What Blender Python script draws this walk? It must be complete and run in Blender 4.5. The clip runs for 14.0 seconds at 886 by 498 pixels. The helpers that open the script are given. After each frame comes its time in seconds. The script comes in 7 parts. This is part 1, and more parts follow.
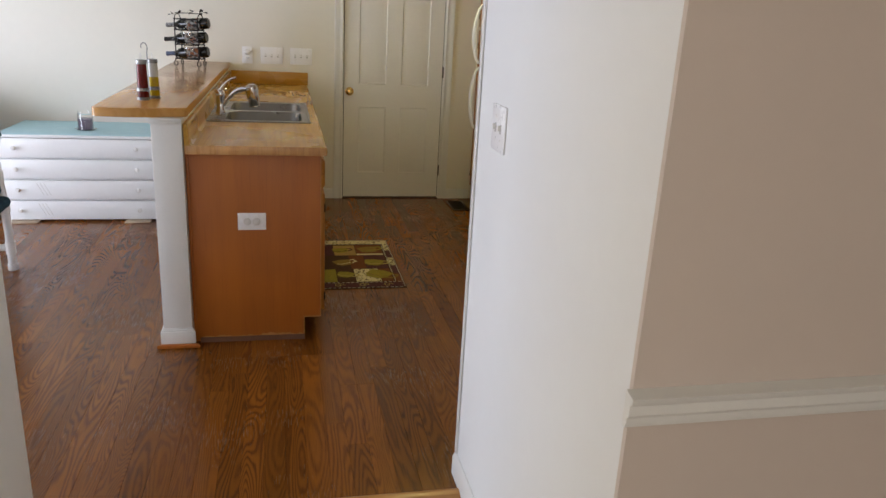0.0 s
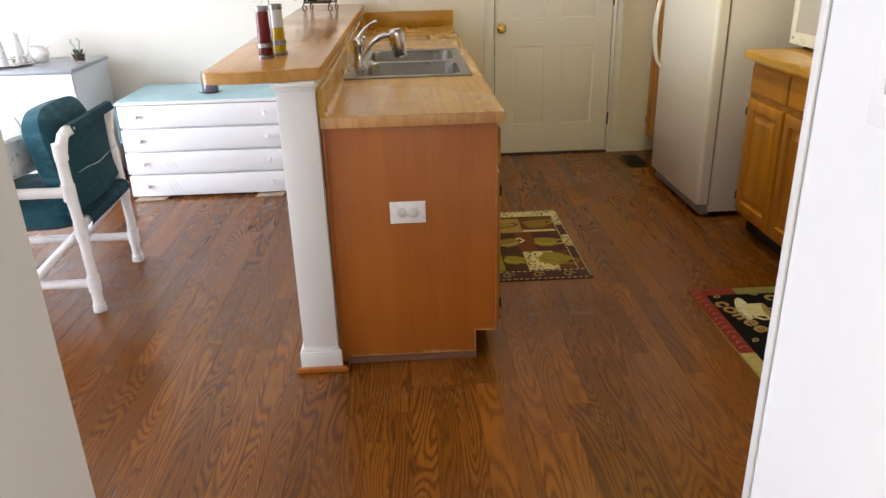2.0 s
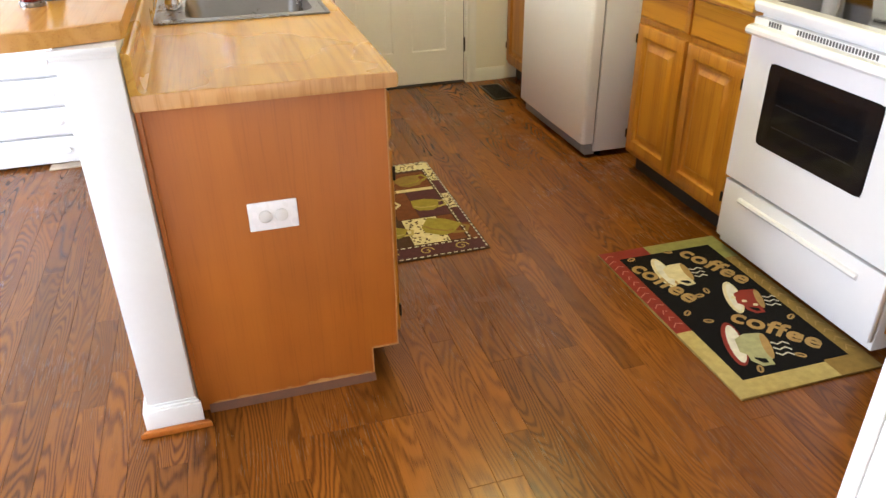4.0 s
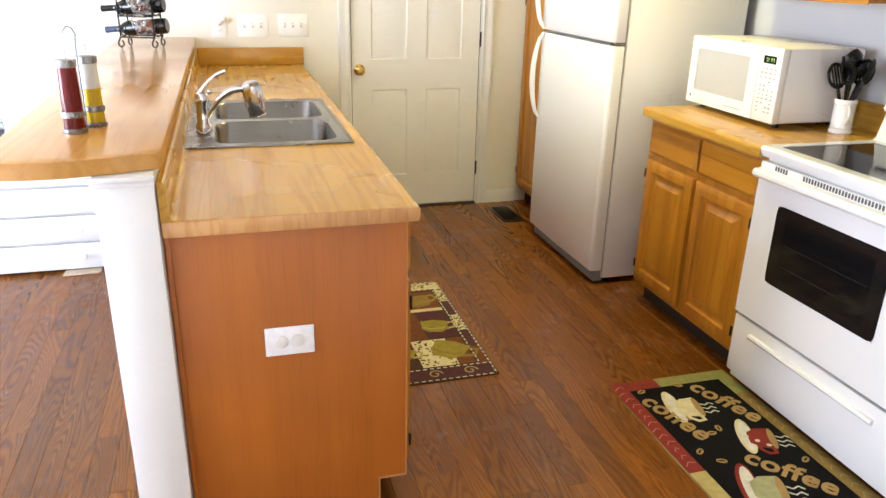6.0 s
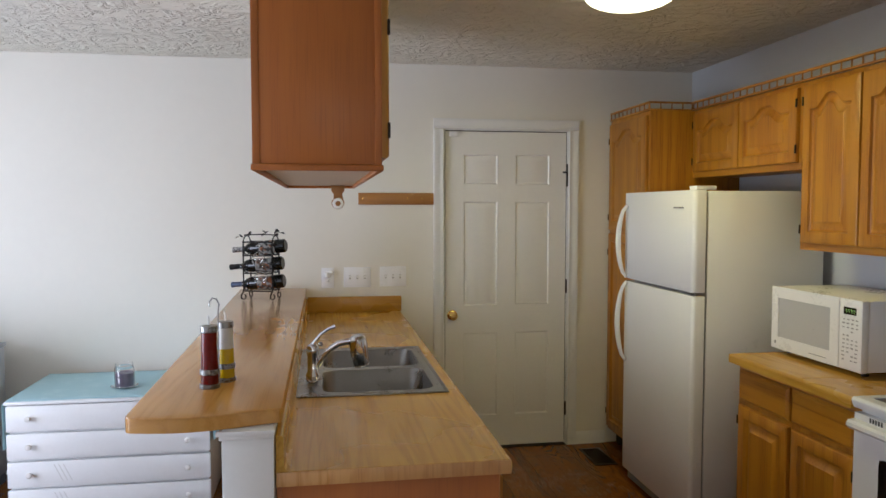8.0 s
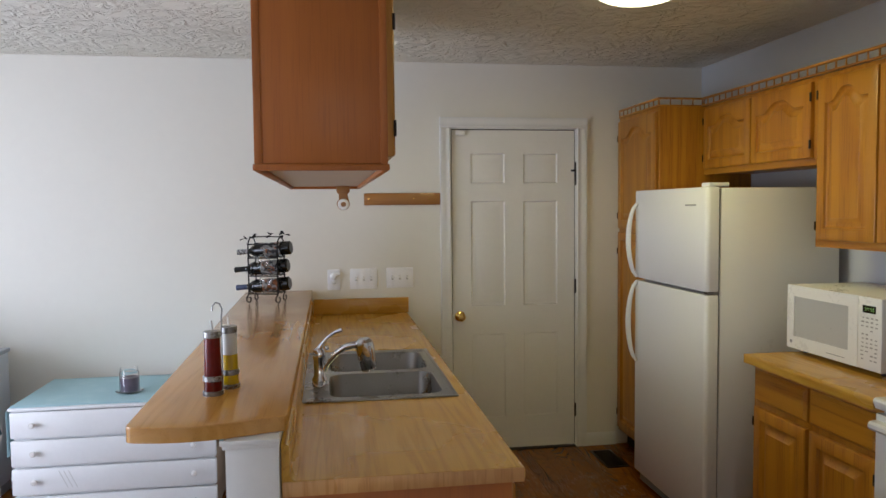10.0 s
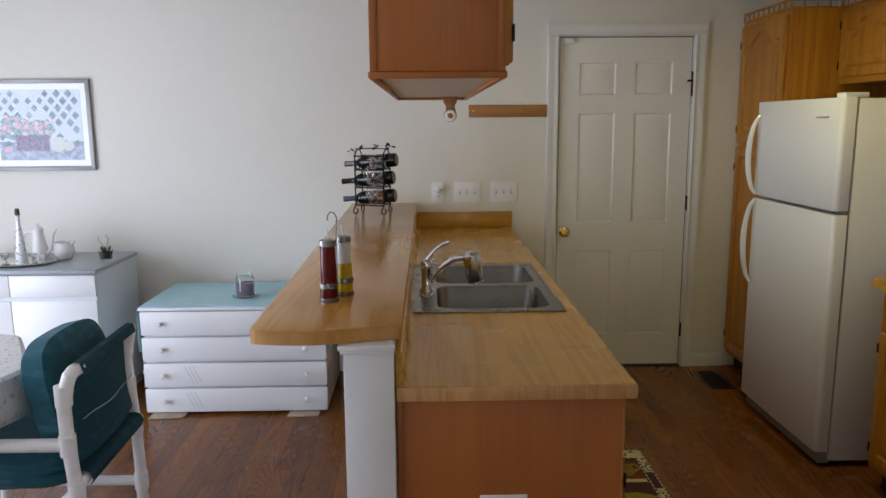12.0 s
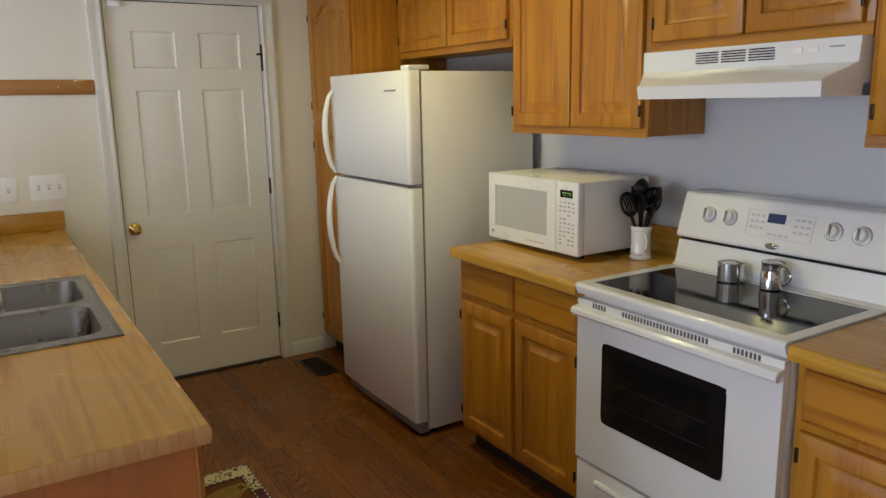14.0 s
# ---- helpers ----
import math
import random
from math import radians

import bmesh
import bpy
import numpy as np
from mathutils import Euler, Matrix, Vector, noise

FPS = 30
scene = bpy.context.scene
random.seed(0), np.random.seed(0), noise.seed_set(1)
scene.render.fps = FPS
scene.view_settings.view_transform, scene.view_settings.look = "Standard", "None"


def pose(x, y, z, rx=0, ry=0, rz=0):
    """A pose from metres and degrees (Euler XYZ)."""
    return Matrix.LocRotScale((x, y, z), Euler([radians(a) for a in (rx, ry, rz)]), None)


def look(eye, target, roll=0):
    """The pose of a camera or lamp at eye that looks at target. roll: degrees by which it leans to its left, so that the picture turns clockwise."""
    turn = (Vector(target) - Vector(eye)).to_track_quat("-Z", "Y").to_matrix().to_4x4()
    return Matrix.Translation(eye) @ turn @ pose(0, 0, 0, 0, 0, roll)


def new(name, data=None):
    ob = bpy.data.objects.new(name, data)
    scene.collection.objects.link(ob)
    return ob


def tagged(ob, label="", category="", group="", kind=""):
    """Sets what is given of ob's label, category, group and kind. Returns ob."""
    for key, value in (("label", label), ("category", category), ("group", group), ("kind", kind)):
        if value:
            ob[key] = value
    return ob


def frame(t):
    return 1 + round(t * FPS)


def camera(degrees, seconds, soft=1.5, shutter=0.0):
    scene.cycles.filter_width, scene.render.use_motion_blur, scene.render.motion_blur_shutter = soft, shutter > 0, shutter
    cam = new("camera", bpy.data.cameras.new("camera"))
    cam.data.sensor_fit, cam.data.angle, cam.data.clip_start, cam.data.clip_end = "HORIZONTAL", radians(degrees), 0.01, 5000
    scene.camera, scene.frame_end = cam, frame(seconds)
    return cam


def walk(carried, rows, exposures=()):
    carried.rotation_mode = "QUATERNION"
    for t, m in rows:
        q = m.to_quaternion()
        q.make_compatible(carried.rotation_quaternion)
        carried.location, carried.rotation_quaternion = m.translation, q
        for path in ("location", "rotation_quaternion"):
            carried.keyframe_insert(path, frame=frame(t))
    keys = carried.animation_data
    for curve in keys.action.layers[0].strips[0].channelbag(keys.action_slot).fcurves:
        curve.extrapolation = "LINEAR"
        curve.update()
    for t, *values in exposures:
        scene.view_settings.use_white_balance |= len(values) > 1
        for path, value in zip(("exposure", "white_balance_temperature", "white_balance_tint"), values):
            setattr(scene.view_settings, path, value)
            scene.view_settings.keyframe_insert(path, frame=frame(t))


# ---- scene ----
cam = camera(62.0, 14.0)
PATH = [
    (0, (0.078, -0.284, 1.487), (0.496, 1.577, 0.886), 3.1),
    (0.5, (0.131, -0.111, 1.487), (0.32, 1.784, 0.875), 1.5),
    (1, (0.045, 0.167, 1.464), (0.247, 2.058, 0.846), 0.7),
    (1.5, (-0.041, 0.36, 1.466), (0.119, 2.244, 0.814), -0.4),
    (2, (-0.042, 0.607, 1.413), (0.03, 2.454, 0.65), -1.6),
    (2.5, (-0.019, 0.902, 1.415), (0.02, 2.705, 0.55), -2.7),
    (3, (-0.053, 1.085, 1.386), (0.242, 2.813, 0.424), -2.5),
    (3.2, (-0.099, 1.161, 1.389), (0.314, 2.848, 0.398), -3.5),
    (5.3, (-0.144, 1.305, 1.414), (0.366, 2.998, 0.479), 0.8),
    (5.5, (-0.151, 1.299, 1.422), (0.364, 3.023, 0.549), 1.0),
    (6, (-0.167, 1.291, 1.459), (0.36, 3.083, 0.746), 1.4),
    (6.5, (-0.176, 1.26, 1.492), (0.353, 3.112, 0.952), 0.8),
    (7, (-0.189, 1.203, 1.528), (0.291, 3.111, 1.168), 0.0),
    (7.5, (-0.209, 1.165, 1.545), (0.206, 3.108, 1.317), 0.3),
    (8, (-0.215, 1.135, 1.563), (0.106, 3.106, 1.451), 0.0),
    (8.2, (-0.208, 1.128, 1.564), (0.106, 3.101, 1.481), -0.3),
    (10.5, (-0.216, 1.214, 1.561), (0.081, 3.187, 1.418), -0.7),
    (11, (-0.26, 1.228, 1.547), (-0.19, 3.209, 1.287), 0.5),
    (11.5, (-0.286, 1.243, 1.531), (-0.379, 3.204, 1.149), 0.5),
    (12, (-0.254, 1.23, 1.552), (-0.212, 3.201, 1.214), -0.4),
    (12.5, (-0.22, 1.219, 1.543), (0.162, 3.163, 1.271), -1.5),
    (13, (-0.207, 1.255, 1.529), (0.454, 3.12, 1.237), 0.1),
    (13.5, (-0.129, 1.411, 1.526), (0.693, 3.207, 1.213), -2.0),
    (14, (-0.05, 1.582, 1.52), (0.981, 3.25, 1.123), -1.2),
]
# seconds, stops, kelvin, tint
EXPOSURES = [
    (0.0, -0.46, 6750, 10), (0.5, -0.38, 6900, 10), (1.0, -0.12, 6950, 10), (2.0, 0.14, 6900, 10), (2.5, 0.46, 6600, 10), (3.0, 0.7, 6600, 10),
    (4.0, 1.04, 6500, 10), (5.5, 1.2, 6450, 10), (6.5, 0.7, 6400, 10), (7.0, 0.42, 6450, 10), (7.5, -0.12, 6450, 10), (8.0, -0.6, 6350, 10),
    (10.5, -0.8, 6350, 10), (11.0, -1.0, 6350, 10), (11.5, -1.02, 6350, 10), (12.5, -0.8, 6500, 10), (13.0, -0.68, 6600, 10), (14.0, -0.42, 6500, 10),
]
walk(cam, [(t, look(eye, target, roll)) for t, eye, target, roll in PATH], EXPOSURES)

# ---- plan ----
X_LEFT, X_RIGHT, Y_FAR, CEIL = -3.9, 2.21, 5.748, 2.455
Y_PASS0, Y_PASS1, Y_LEFT1, PASS_L, PASS_R = 0.730, 1.84, 1.68, -0.63, 0.638

# ---- world and light ----
world = bpy.data.worlds.new("sky_world")
scene.world = world
world.use_nodes = True
wnt = world.node_tree
sky = wnt.nodes.new("ShaderNodeTexSky")
sky.sky_type, sky.sun_disc, sky.sun_elevation, sky.sun_rotation = "NISHITA", False, radians(50), radians(60)
wnt.links.new(sky.outputs[0], wnt.nodes["Background"].inputs[0])
wnt.nodes["Background"].inputs[1].default_value = 0.1


def area_light(name, m, sx, sy, watts, colour):
    lamp = bpy.data.lights.new(name, "AREA")
    lamp.shape, lamp.size, lamp.size_y, lamp.energy, lamp.color = "RECTANGLE", sx, sy, watts, colour
    ob = new(name, lamp)
    ob.matrix_basis = m
    return ob


sun_lamp = bpy.data.lights.new("sun", "SUN")
sun_lamp.energy, sun_lamp.angle, sun_lamp.color = 2.0, radians(0.5), (1, 0.95, 0.88)
new("sun", sun_lamp).matrix_basis = look((0, 0, 20), (-10, 4, 0))
# daylight through the patio door of the dining area and the window of the entry room, plus a south fill
area_light("patio_daylight", look((X_LEFT + 0.03, 3.35, 1.1), (0, 3.35, 1.0)), 2.3, 2.0, 205, (0.745, 0.815, 1.0))
area_light("entry_daylight", look((-2.97, -1.0, 1.32), (0.6, -0.4, 1.2)), 1.9, 1.55, 71, (1.0, 0.96, 0.90))
# added fill lamp behind the camera that brightens the taupe wall
area_light("entry_south_fill", look((0.3, -3.47, 1.4), (0.3, 2.0, 1.2)), 1.9, 1.4, 26, (1.0, 0.95, 0.90))
# the lit ceiling fixture
dome_lamp = bpy.data.lights.new("dome_bulb", "AREA")
dome_lamp.shape, dome_lamp.size, dome_lamp.energy, dome_lamp.color = "DISK", 0.30, 13.5, (0.97, 0.87, 0.36)
new("dome_bulb", dome_lamp).matrix_basis = pose(1.03, 4.03, CEIL - 0.095)


# ---- material helpers ----
def nd(nt, kind, ins=None, **props):
    n = nt.nodes.new("ShaderNode" + kind)
    for k, v in props.items():
        setattr(n, k, v)
    for k, v in (ins or {}).items():
        if isinstance(v, bpy.types.NodeSocket):
            nt.links.new(v, n.inputs[k])
        else:
            n.inputs[k].default_value = v
    return n


def base_mat(name, colour=(0.8, 0.8, 0.8), rough=0.5, metal=0.0, coat=0.0, spec=0.5):
    m = bpy.data.materials.new(name)
    m.use_nodes = True
    b = m.node_tree.nodes["Principled BSDF"]
    b.inputs["Base Color"].default_value = (*colour, 1)
    b.inputs["Roughness"].default_value = rough
    b.inputs["Metallic"].default_value = metal
    b.inputs["Coat Weight"].default_value = coat
    b.inputs["Coat Roughness"].default_value = 0.12
    b.inputs["Specular IOR Level"].default_value = spec
    return m, m.node_tree, b


def mixed(nt, fac, a, b, mode="MIX"):
    n = nd(nt, "Mix", data_type="RGBA", blend_type=mode)
    for sock, v in ((n.inputs[0], fac), (n.inputs[6], a), (n.inputs[7], b)):
        if isinstance(v, bpy.types.NodeSocket):
            nt.links.new(v, sock)
        else:
            sock.default_value = v if not isinstance(v, tuple) or len(v) == 4 else (*v, 1)
    return n.outputs[2]


def maths(nt, op, a, b=0.0, c=0.0):
    n = nd(nt, "Math", operation=op)
    for sock, v in zip(n.inputs, (a, b, c)):
        if isinstance(v, bpy.types.NodeSocket):
            nt.links.new(v, sock)
        else:
            sock.default_value = v
    return n.outputs[0]


def remap(nt, v, a, b, lo=0.0, hi=1.0):
    return nd(nt, "MapRange", {0: v, 1: a, 2: b, 3: lo, 4: hi}).outputs[0]


def add_bump(nt, bsdf, height, strength=0.2, distance=0.002):
    n = nd(nt, "Bump", {"Height": height, "Strength": strength, "Distance": distance})
    nt.links.new(n.outputs[0], bsdf.inputs["Normal"])


def plain(name, colour, rough=0.5, metal=0.0, coat=0.0, vary=0.06, scale=6.0, bump=0.0, bump_scale=120.0, spec=0.5):
    """A painted, moulded or cast surface: soft unevenness at two scales in colour and gloss."""
    m, nt, b = base_mat(name, colour, rough, metal, coat, spec)
    pos = nd(nt, "NewGeometry").outputs["Position"]
    n1 = nd(nt, "TexNoise", {"Vector": pos, "Scale": scale, "Detail": 4.0}).outputs[0]
    n2 = nd(nt, "TexNoise", {"Vector": pos, "Scale": scale * 14, "Detail": 2.0}).outputs[0]
    both = maths(nt, "ADD", maths(nt, "MULTIPLY", n1, 0.7), maths(nt, "MULTIPLY", n2, 0.3))
    dark = tuple(c * (1 - 2 * vary) for c in colour)
    lite = tuple(min(1, c * (1 + vary)) for c in colour)
    nt.links.new(mixed(nt, remap(nt, both, 0.3, 0.7), dark, lite), b.inputs["Base Color"])
    nt.links.new(remap(nt, both, 0.3, 0.7, max(0.02, rough - 0.07), min(1, rough + 0.07)), b.inputs["Roughness"])
    if bump:
        n3 = nd(nt, "TexNoise", {"Vector": pos, "Scale": bump_scale, "Detail": 3.0}).outputs[0]
        add_bump(nt, b, n3, bump, 0.003)
    return m


def wood(name, lite, dark, pore, grain="Z", across=9.0, along=0.55, rings=26.0, rough=0.35, coat=0.3, contrast=1.0,
         pieces="", per_piece=0.25, pore_amount=0.55, patch=0.15):
    """Flat-sawn wood: contour rings of stretched noise, fine pores along the grain, slow patches. pieces: '' one body,
    'object' or 'island' where every board has a tone and a figure of its own."""
    m, nt, b = base_mat(name, lite, rough, 0, coat)
    pos = nd(nt, "NewGeometry").outputs["Position"]
    if pieces:
        r = nd(nt, "ObjectInfo").outputs["Random"] if pieces == "object" else nd(nt, "NewGeometry").outputs["Random Per Island"]
        off = nd(nt, "CombineXYZ", {0: maths(nt, "MULTIPLY", r, 37.0), 1: maths(nt, "MULTIPLY", r, 71.0), 2: maths(nt, "MULTIPLY", r, 53.0)}).outputs[0]
        pos = nd(nt, "VectorMath", {0: pos, 1: off}, operation="ADD").outputs[0]
    s = {"X": (along, across, across), "Y": (across, along, across), "Z": (across, across, along)}[grain]
    st = nd(nt, "Mapping", {"Vector": pos, "Scale": s}).outputs[0]
    n1 = nd(nt, "TexNoise", {"Vector": st, "Scale": 1.0, "Detail": 2.5, "Roughness": 0.45, "Distortion": 0.35}).outputs[0]
    ring = maths(nt, "SINE", maths(nt, "MULTIPLY", n1, rings * 6.283 / 6.0))
    ring = remap(nt, ring, -0.6, 1.0)
    s2 = {"X": (6, 260, 260), "Y": (260, 6, 260), "Z": (260, 260, 6)}[grain]
    st2 = nd(nt, "Mapping", {"Vector": pos, "Scale": s2}).outputs[0]
    p = nd(nt, "TexNoise", {"Vector": st2, "Scale": 1.0, "Detail": 2.0}).outputs[0]
    pores = remap(nt, p, 0.52, 0.68)
    pat = nd(nt, "TexNoise", {"Vector": pos, "Scale": 2.3, "Detail": 3.0}).outputs[0]
    col = mixed(nt, maths(nt, "MULTIPLY", ring, contrast), lite, dark)
    col = mixed(nt, maths(nt, "MULTIPLY", pores, maths(nt, "ADD", maths(nt, "MULTIPLY", ring, pore_amount * 0.7), pore_amount * 0.3)), col, pore)
    col = mixed(nt, maths(nt, "MULTIPLY", remap(nt, pat, 0.35, 0.7), patch), col, pore)
    if pieces:
        k = remap(nt, r, 0.0, 1.0, 1 - per_piece, 1 + per_piece)
        col = mixed(nt, 1.0, col, nd(nt, "CombineXYZ", {0: k, 1: k, 2: k}).outputs[0], "MULTIPLY")
    nt.links.new(col, b.inputs["Base Color"])
    nt.links.new(remap(nt, pat, 0.3, 0.7, rough - 0.06, rough + 0.08), b.inputs["Roughness"])
    add_bump(nt, b, maths(nt, "ADD", maths(nt, "MULTIPLY", pores, -0.6), maths(nt, "MULTIPLY", ring, -0.25)), 0.12, 0.001)
    return m


def strip_oak(name, pieces):
    """Stained flat-sawn oak strips: every board has its own tone and cathedral figure, dark open grain and a worn satin finish."""
    m, nt, b = base_mat(name, (0.24, 0.08, 0.012), 0.22, 0, 0.0, 0.34)
    geo = nd(nt, "NewGeometry")
    r = nd(nt, "ObjectInfo").outputs["Random"] if pieces == "object" else geo.outputs["Random Per Island"]
    off = nd(nt, "CombineXYZ", {0: maths(nt, "MULTIPLY", r, 37.0), 1: maths(nt, "MULTIPLY", r, 71.0), 2: maths(nt, "MULTIPLY", r, 53.0)}).outputs[0]
    pos = nd(nt, "VectorMath", {0: geo.outputs["Position"], 1: off}, operation="ADD").outputs[0]
    # slow field whose contours are the growth rings; boards differ in how many they show
    st = nd(nt, "Mapping", {"Vector": pos, "Scale": (12.0, 1.3, 1.0)}).outputs[0]
    field = nd(nt, "TexNoise", {"Vector": st, "Scale": 1.0, "Detail": 0.6, "Roughness": 0.35, "Distortion": 0.25}).outputs[0]
    wob = nd(nt, "TexNoise", {"Vector": nd(nt, "Mapping", {"Vector": pos, "Scale": (60.0, 22.0, 1.0)}).outputs[0], "Scale": 1.0, "Detail": 2.0}).outputs[0]
    many = remap(nt, maths(nt, "FRACT", maths(nt, "MULTIPLY", r, 7.31)), 0.0, 1.0, 80.0, 190.0)
    phase = maths(nt, "ADD", maths(nt, "MULTIPLY", field, many), maths(nt, "MULTIPLY", wob, 2.2))
    ring = maths(nt, "POWER", remap(nt, maths(nt, "SINE", phase), -1.0, 1.0), 1.7)
    pore = nd(nt, "TexNoise", {"Vector": nd(nt, "Mapping", {"Vector": pos, "Scale": (420.0, 14.0, 1.0)}).outputs[0], "Scale": 1.0, "Detail": 2.0}).outputs[0]
    pores = remap(nt, pore, 0.50, 0.66)
    pat = nd(nt, "TexNoise", {"Vector": geo.outputs["Position"], "Scale": 1.7, "Detail": 4.0}).outputs[0]
    figure = remap(nt, maths(nt, "FRACT", maths(nt, "MULTIPLY", r, 3.73)), 0.0, 1.0, 0.30, 0.74)
    col = mixed(nt, maths(nt, "MULTIPLY", ring, figure), (0.225, 0.075, 0.0105), (0.064, 0.0195, 0.004))
    col = mixed(nt, maths(nt, "MULTIPLY", pores, maths(nt, "ADD", maths(nt, "MULTIPLY", ring, 0.35), 0.16)), col, (0.030, 0.010, 0.003))
    k = remap(nt, r, 0.0, 1.0, 0.74, 1.22)
    col = mixed(nt, 1.0, col, nd(nt, "CombineXYZ", {0: k, 1: k, 2: k}).outputs[0], "MULTIPLY")
    nt.links.new(mixed(nt, maths(nt, "MULTIPLY", remap(nt, pat, 0.4, 0.7), 0.22), col, (0.06, 0.02, 0.005)), b.inputs["Base Color"])
    nt.links.new(remap(nt, maths(nt, "ADD", pat, maths(nt, "MULTIPLY", pores, 0.15)), 0.3, 0.8, 0.17, 0.31), b.inputs["Roughness"])
    add_bump(nt, b, maths(nt, "ADD", maths(nt, "MULTIPLY", pores, -0.6), maths(nt, "MULTIPLY", ring, -0.3)), 0.14, 0.001)
    return m


# ---- materials ----
M_WALL = plain("wall_paint", (0.775, 0.75, 0.67), 0.62, vary=0.015, scale=1.5, bump=0.06, bump_scale=220)
# pale grey-blue paint of the east wall, darkened so its shade sits in the colour
M_GREYBLUE = plain("range_wall_shaded_paint", (0.56, 0.575, 0.595), 0.55, vary=0.015, scale=1.5, bump=0.06, bump_scale=220)
M_WHITE = plain("white_wall_paint", (0.80, 0.81, 0.81), 0.6, vary=0.012, scale=1.5, bump=0.06, bump_scale=220)
M_PINK = plain("entry_paint", (0.62, 0.54, 0.485), 0.6, vary=0.015, scale=1.5, bump=0.06, bump_scale=220)
M_TRIM = plain("trim_paint", (0.76, 0.76, 0.74), 0.35, vary=0.02, scale=5)
M_DOOR = plain("door_paint", (0.79, 0.78, 0.745), 0.4, vary=0.02, scale=3)
M_WHITE_LAC = plain("white_lacquer", (0.80, 0.81, 0.81), 0.35, vary=0.02, scale=4)
M_FLOOR_O = strip_oak("floor_oak", "object")
M_FLOOR_I = strip_oak("floor_oak_rest", "island")
M_OAK = wood("honey_oak", (0.51, 0.225, 0.018), (0.38, 0.136, 0.009), (0.18, 0.052, 0.006), "Z", 8.0, 0.5, 26, 0.36, 0.06, 0.65, "object", 0.06, 0.55, 0.15)
M_OAK_H = wood("honey_oak_rail", (0.50, 0.22, 0.017), (0.37, 0.131, 0.009), (0.17, 0.055, 0.008), "Y", 8.0, 0.5, 26, 0.36, 0.06, 0.8, "object", 0.06, 0.55, 0.15)
M_OAK_X = wood("honey_oak_peg", (0.40, 0.18, 0.045), (0.31, 0.12, 0.026), (0.16, 0.055, 0.012), "X", 8.0, 0.5, 22, 0.35, 0.2, 0.7, "object", 0.08, 0.5, 0.15)
M_VENEER = wood("end_panel_veneer", (0.45, 0.138, 0.016), (0.37, 0.104, 0.011), (0.22, 0.06, 0.008), "Z", 7.0, 0.35, 14, 0.42, 0.05, 0.5, "object", 0.04, 0.3, 0.3)
M_LAM = wood("counter_laminate", (0.565, 0.32, 0.048), (0.455, 0.225, 0.026), (0.29, 0.125, 0.015), "Y", 12.0, 0.6, 46, 0.25, 0.12, 0.75, "object", 0.0, 0.42, 0.12)
M_LAM_BAR = wood("bar_laminate", (0.56, 0.29, 0.075), (0.47, 0.22, 0.046), (0.32, 0.13, 0.025), "Y", 11.0, 0.7, 34, 0.15, 0.1, 0.55, "object", 0.0, 0.35, 0.12)
M_LAM_X = wood("upstand_laminate", (0.54, 0.29, 0.045), (0.43, 0.20, 0.024), (0.28, 0.115, 0.014), "X", 12.0, 0.6, 40, 0.28, 0.1, 0.7, "object", 0.0, 0.42, 0.12)
M_BAND = wood("end_band_laminate", (0.60, 0.33, 0.125), (0.50, 0.245, 0.075), (0.34, 0.145, 0.045), "Z", 34.0, 5.0, 22, 0.3, 0.1, 0.7, "object", 0.0, 0.5, 0.2)
M_FRIDGE = plain("appliance_enamel", (0.82, 0.82, 0.80), 0.33, vary=0.006, scale=2, bump=0.05, bump_scale=700, coat=0.2)
M_STOVE = plain("range_enamel", (0.80, 0.81, 0.81), 0.18, vary=0.01, scale=3, coat=0.5)
M_PLASTIC = plain("white_plastic", (0.83, 0.825, 0.80), 0.3, vary=0.006, scale=5)
M_PLATE = plain("plate_plastic", (0.88, 0.88, 0.885), 0.28, vary=0.006, scale=5)
# grey that carries the shadow round switch toggles
M_SLOT = plain("toggle_slot_shade", (0.46, 0.45, 0.43), 0.5, vary=0.05, scale=40)
M_SLOT_DARK = plain("vent_dark", (0.09, 0.09, 0.09), 0.6, vary=0.05, scale=40)
M_GREY = plain("grey_plastic", (0.28, 0.28, 0.28), 0.45, vary=0.04, scale=20)
M_BLACK = plain("black_plastic", (0.007, 0.007, 0.007), 0.28, vary=0.1, scale=20, spec=0.35)
M_GLASS_BLACK = plain("black_glass", (0.006, 0.006, 0.007), 0.05, vary=0.05, scale=8, spec=0.3)
# near-black that carries the shade of toe kicks, gaps and the vent well
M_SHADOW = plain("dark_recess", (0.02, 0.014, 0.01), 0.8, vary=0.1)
M_STEEL = plain("brushed_steel", (0.28, 0.277, 0.27), 0.30, 1.0, vary=0.05, scale=9)
M_CHROME = plain("chrome", (0.66, 0.66, 0.67), 0.07, 1.0, vary=0.02, scale=20)
M_BRASS = plain("brass", (0.78, 0.55, 0.18), 0.16, 1.0, vary=0.06, scale=30)
M_IRON = plain("wrought_iron", (0.02, 0.018, 0.017), 0.45, 0.6, vary=0.2, scale=60)
M_HINGE = plain("dark_bronze", (0.03, 0.022, 0.016), 0.4, 0.8, vary=0.2, scale=60)
M_PVC = plain("white_pvc", (0.83, 0.82, 0.79), 0.3, vary=0.03, scale=12, coat=0.2)
M_SLATE = plain("grey_laminate", (0.33, 0.36, 0.39), 0.35, vary=0.05, scale=7)
M_SIDE = plain("pale_grey_laminate", (0.66, 0.69, 0.72), 0.4, vary=0.02, scale=4)
M_CERAMIC = plain("white_ceramic", (0.82, 0.81, 0.78), 0.15, vary=0.02, scale=20, coat=0.5)
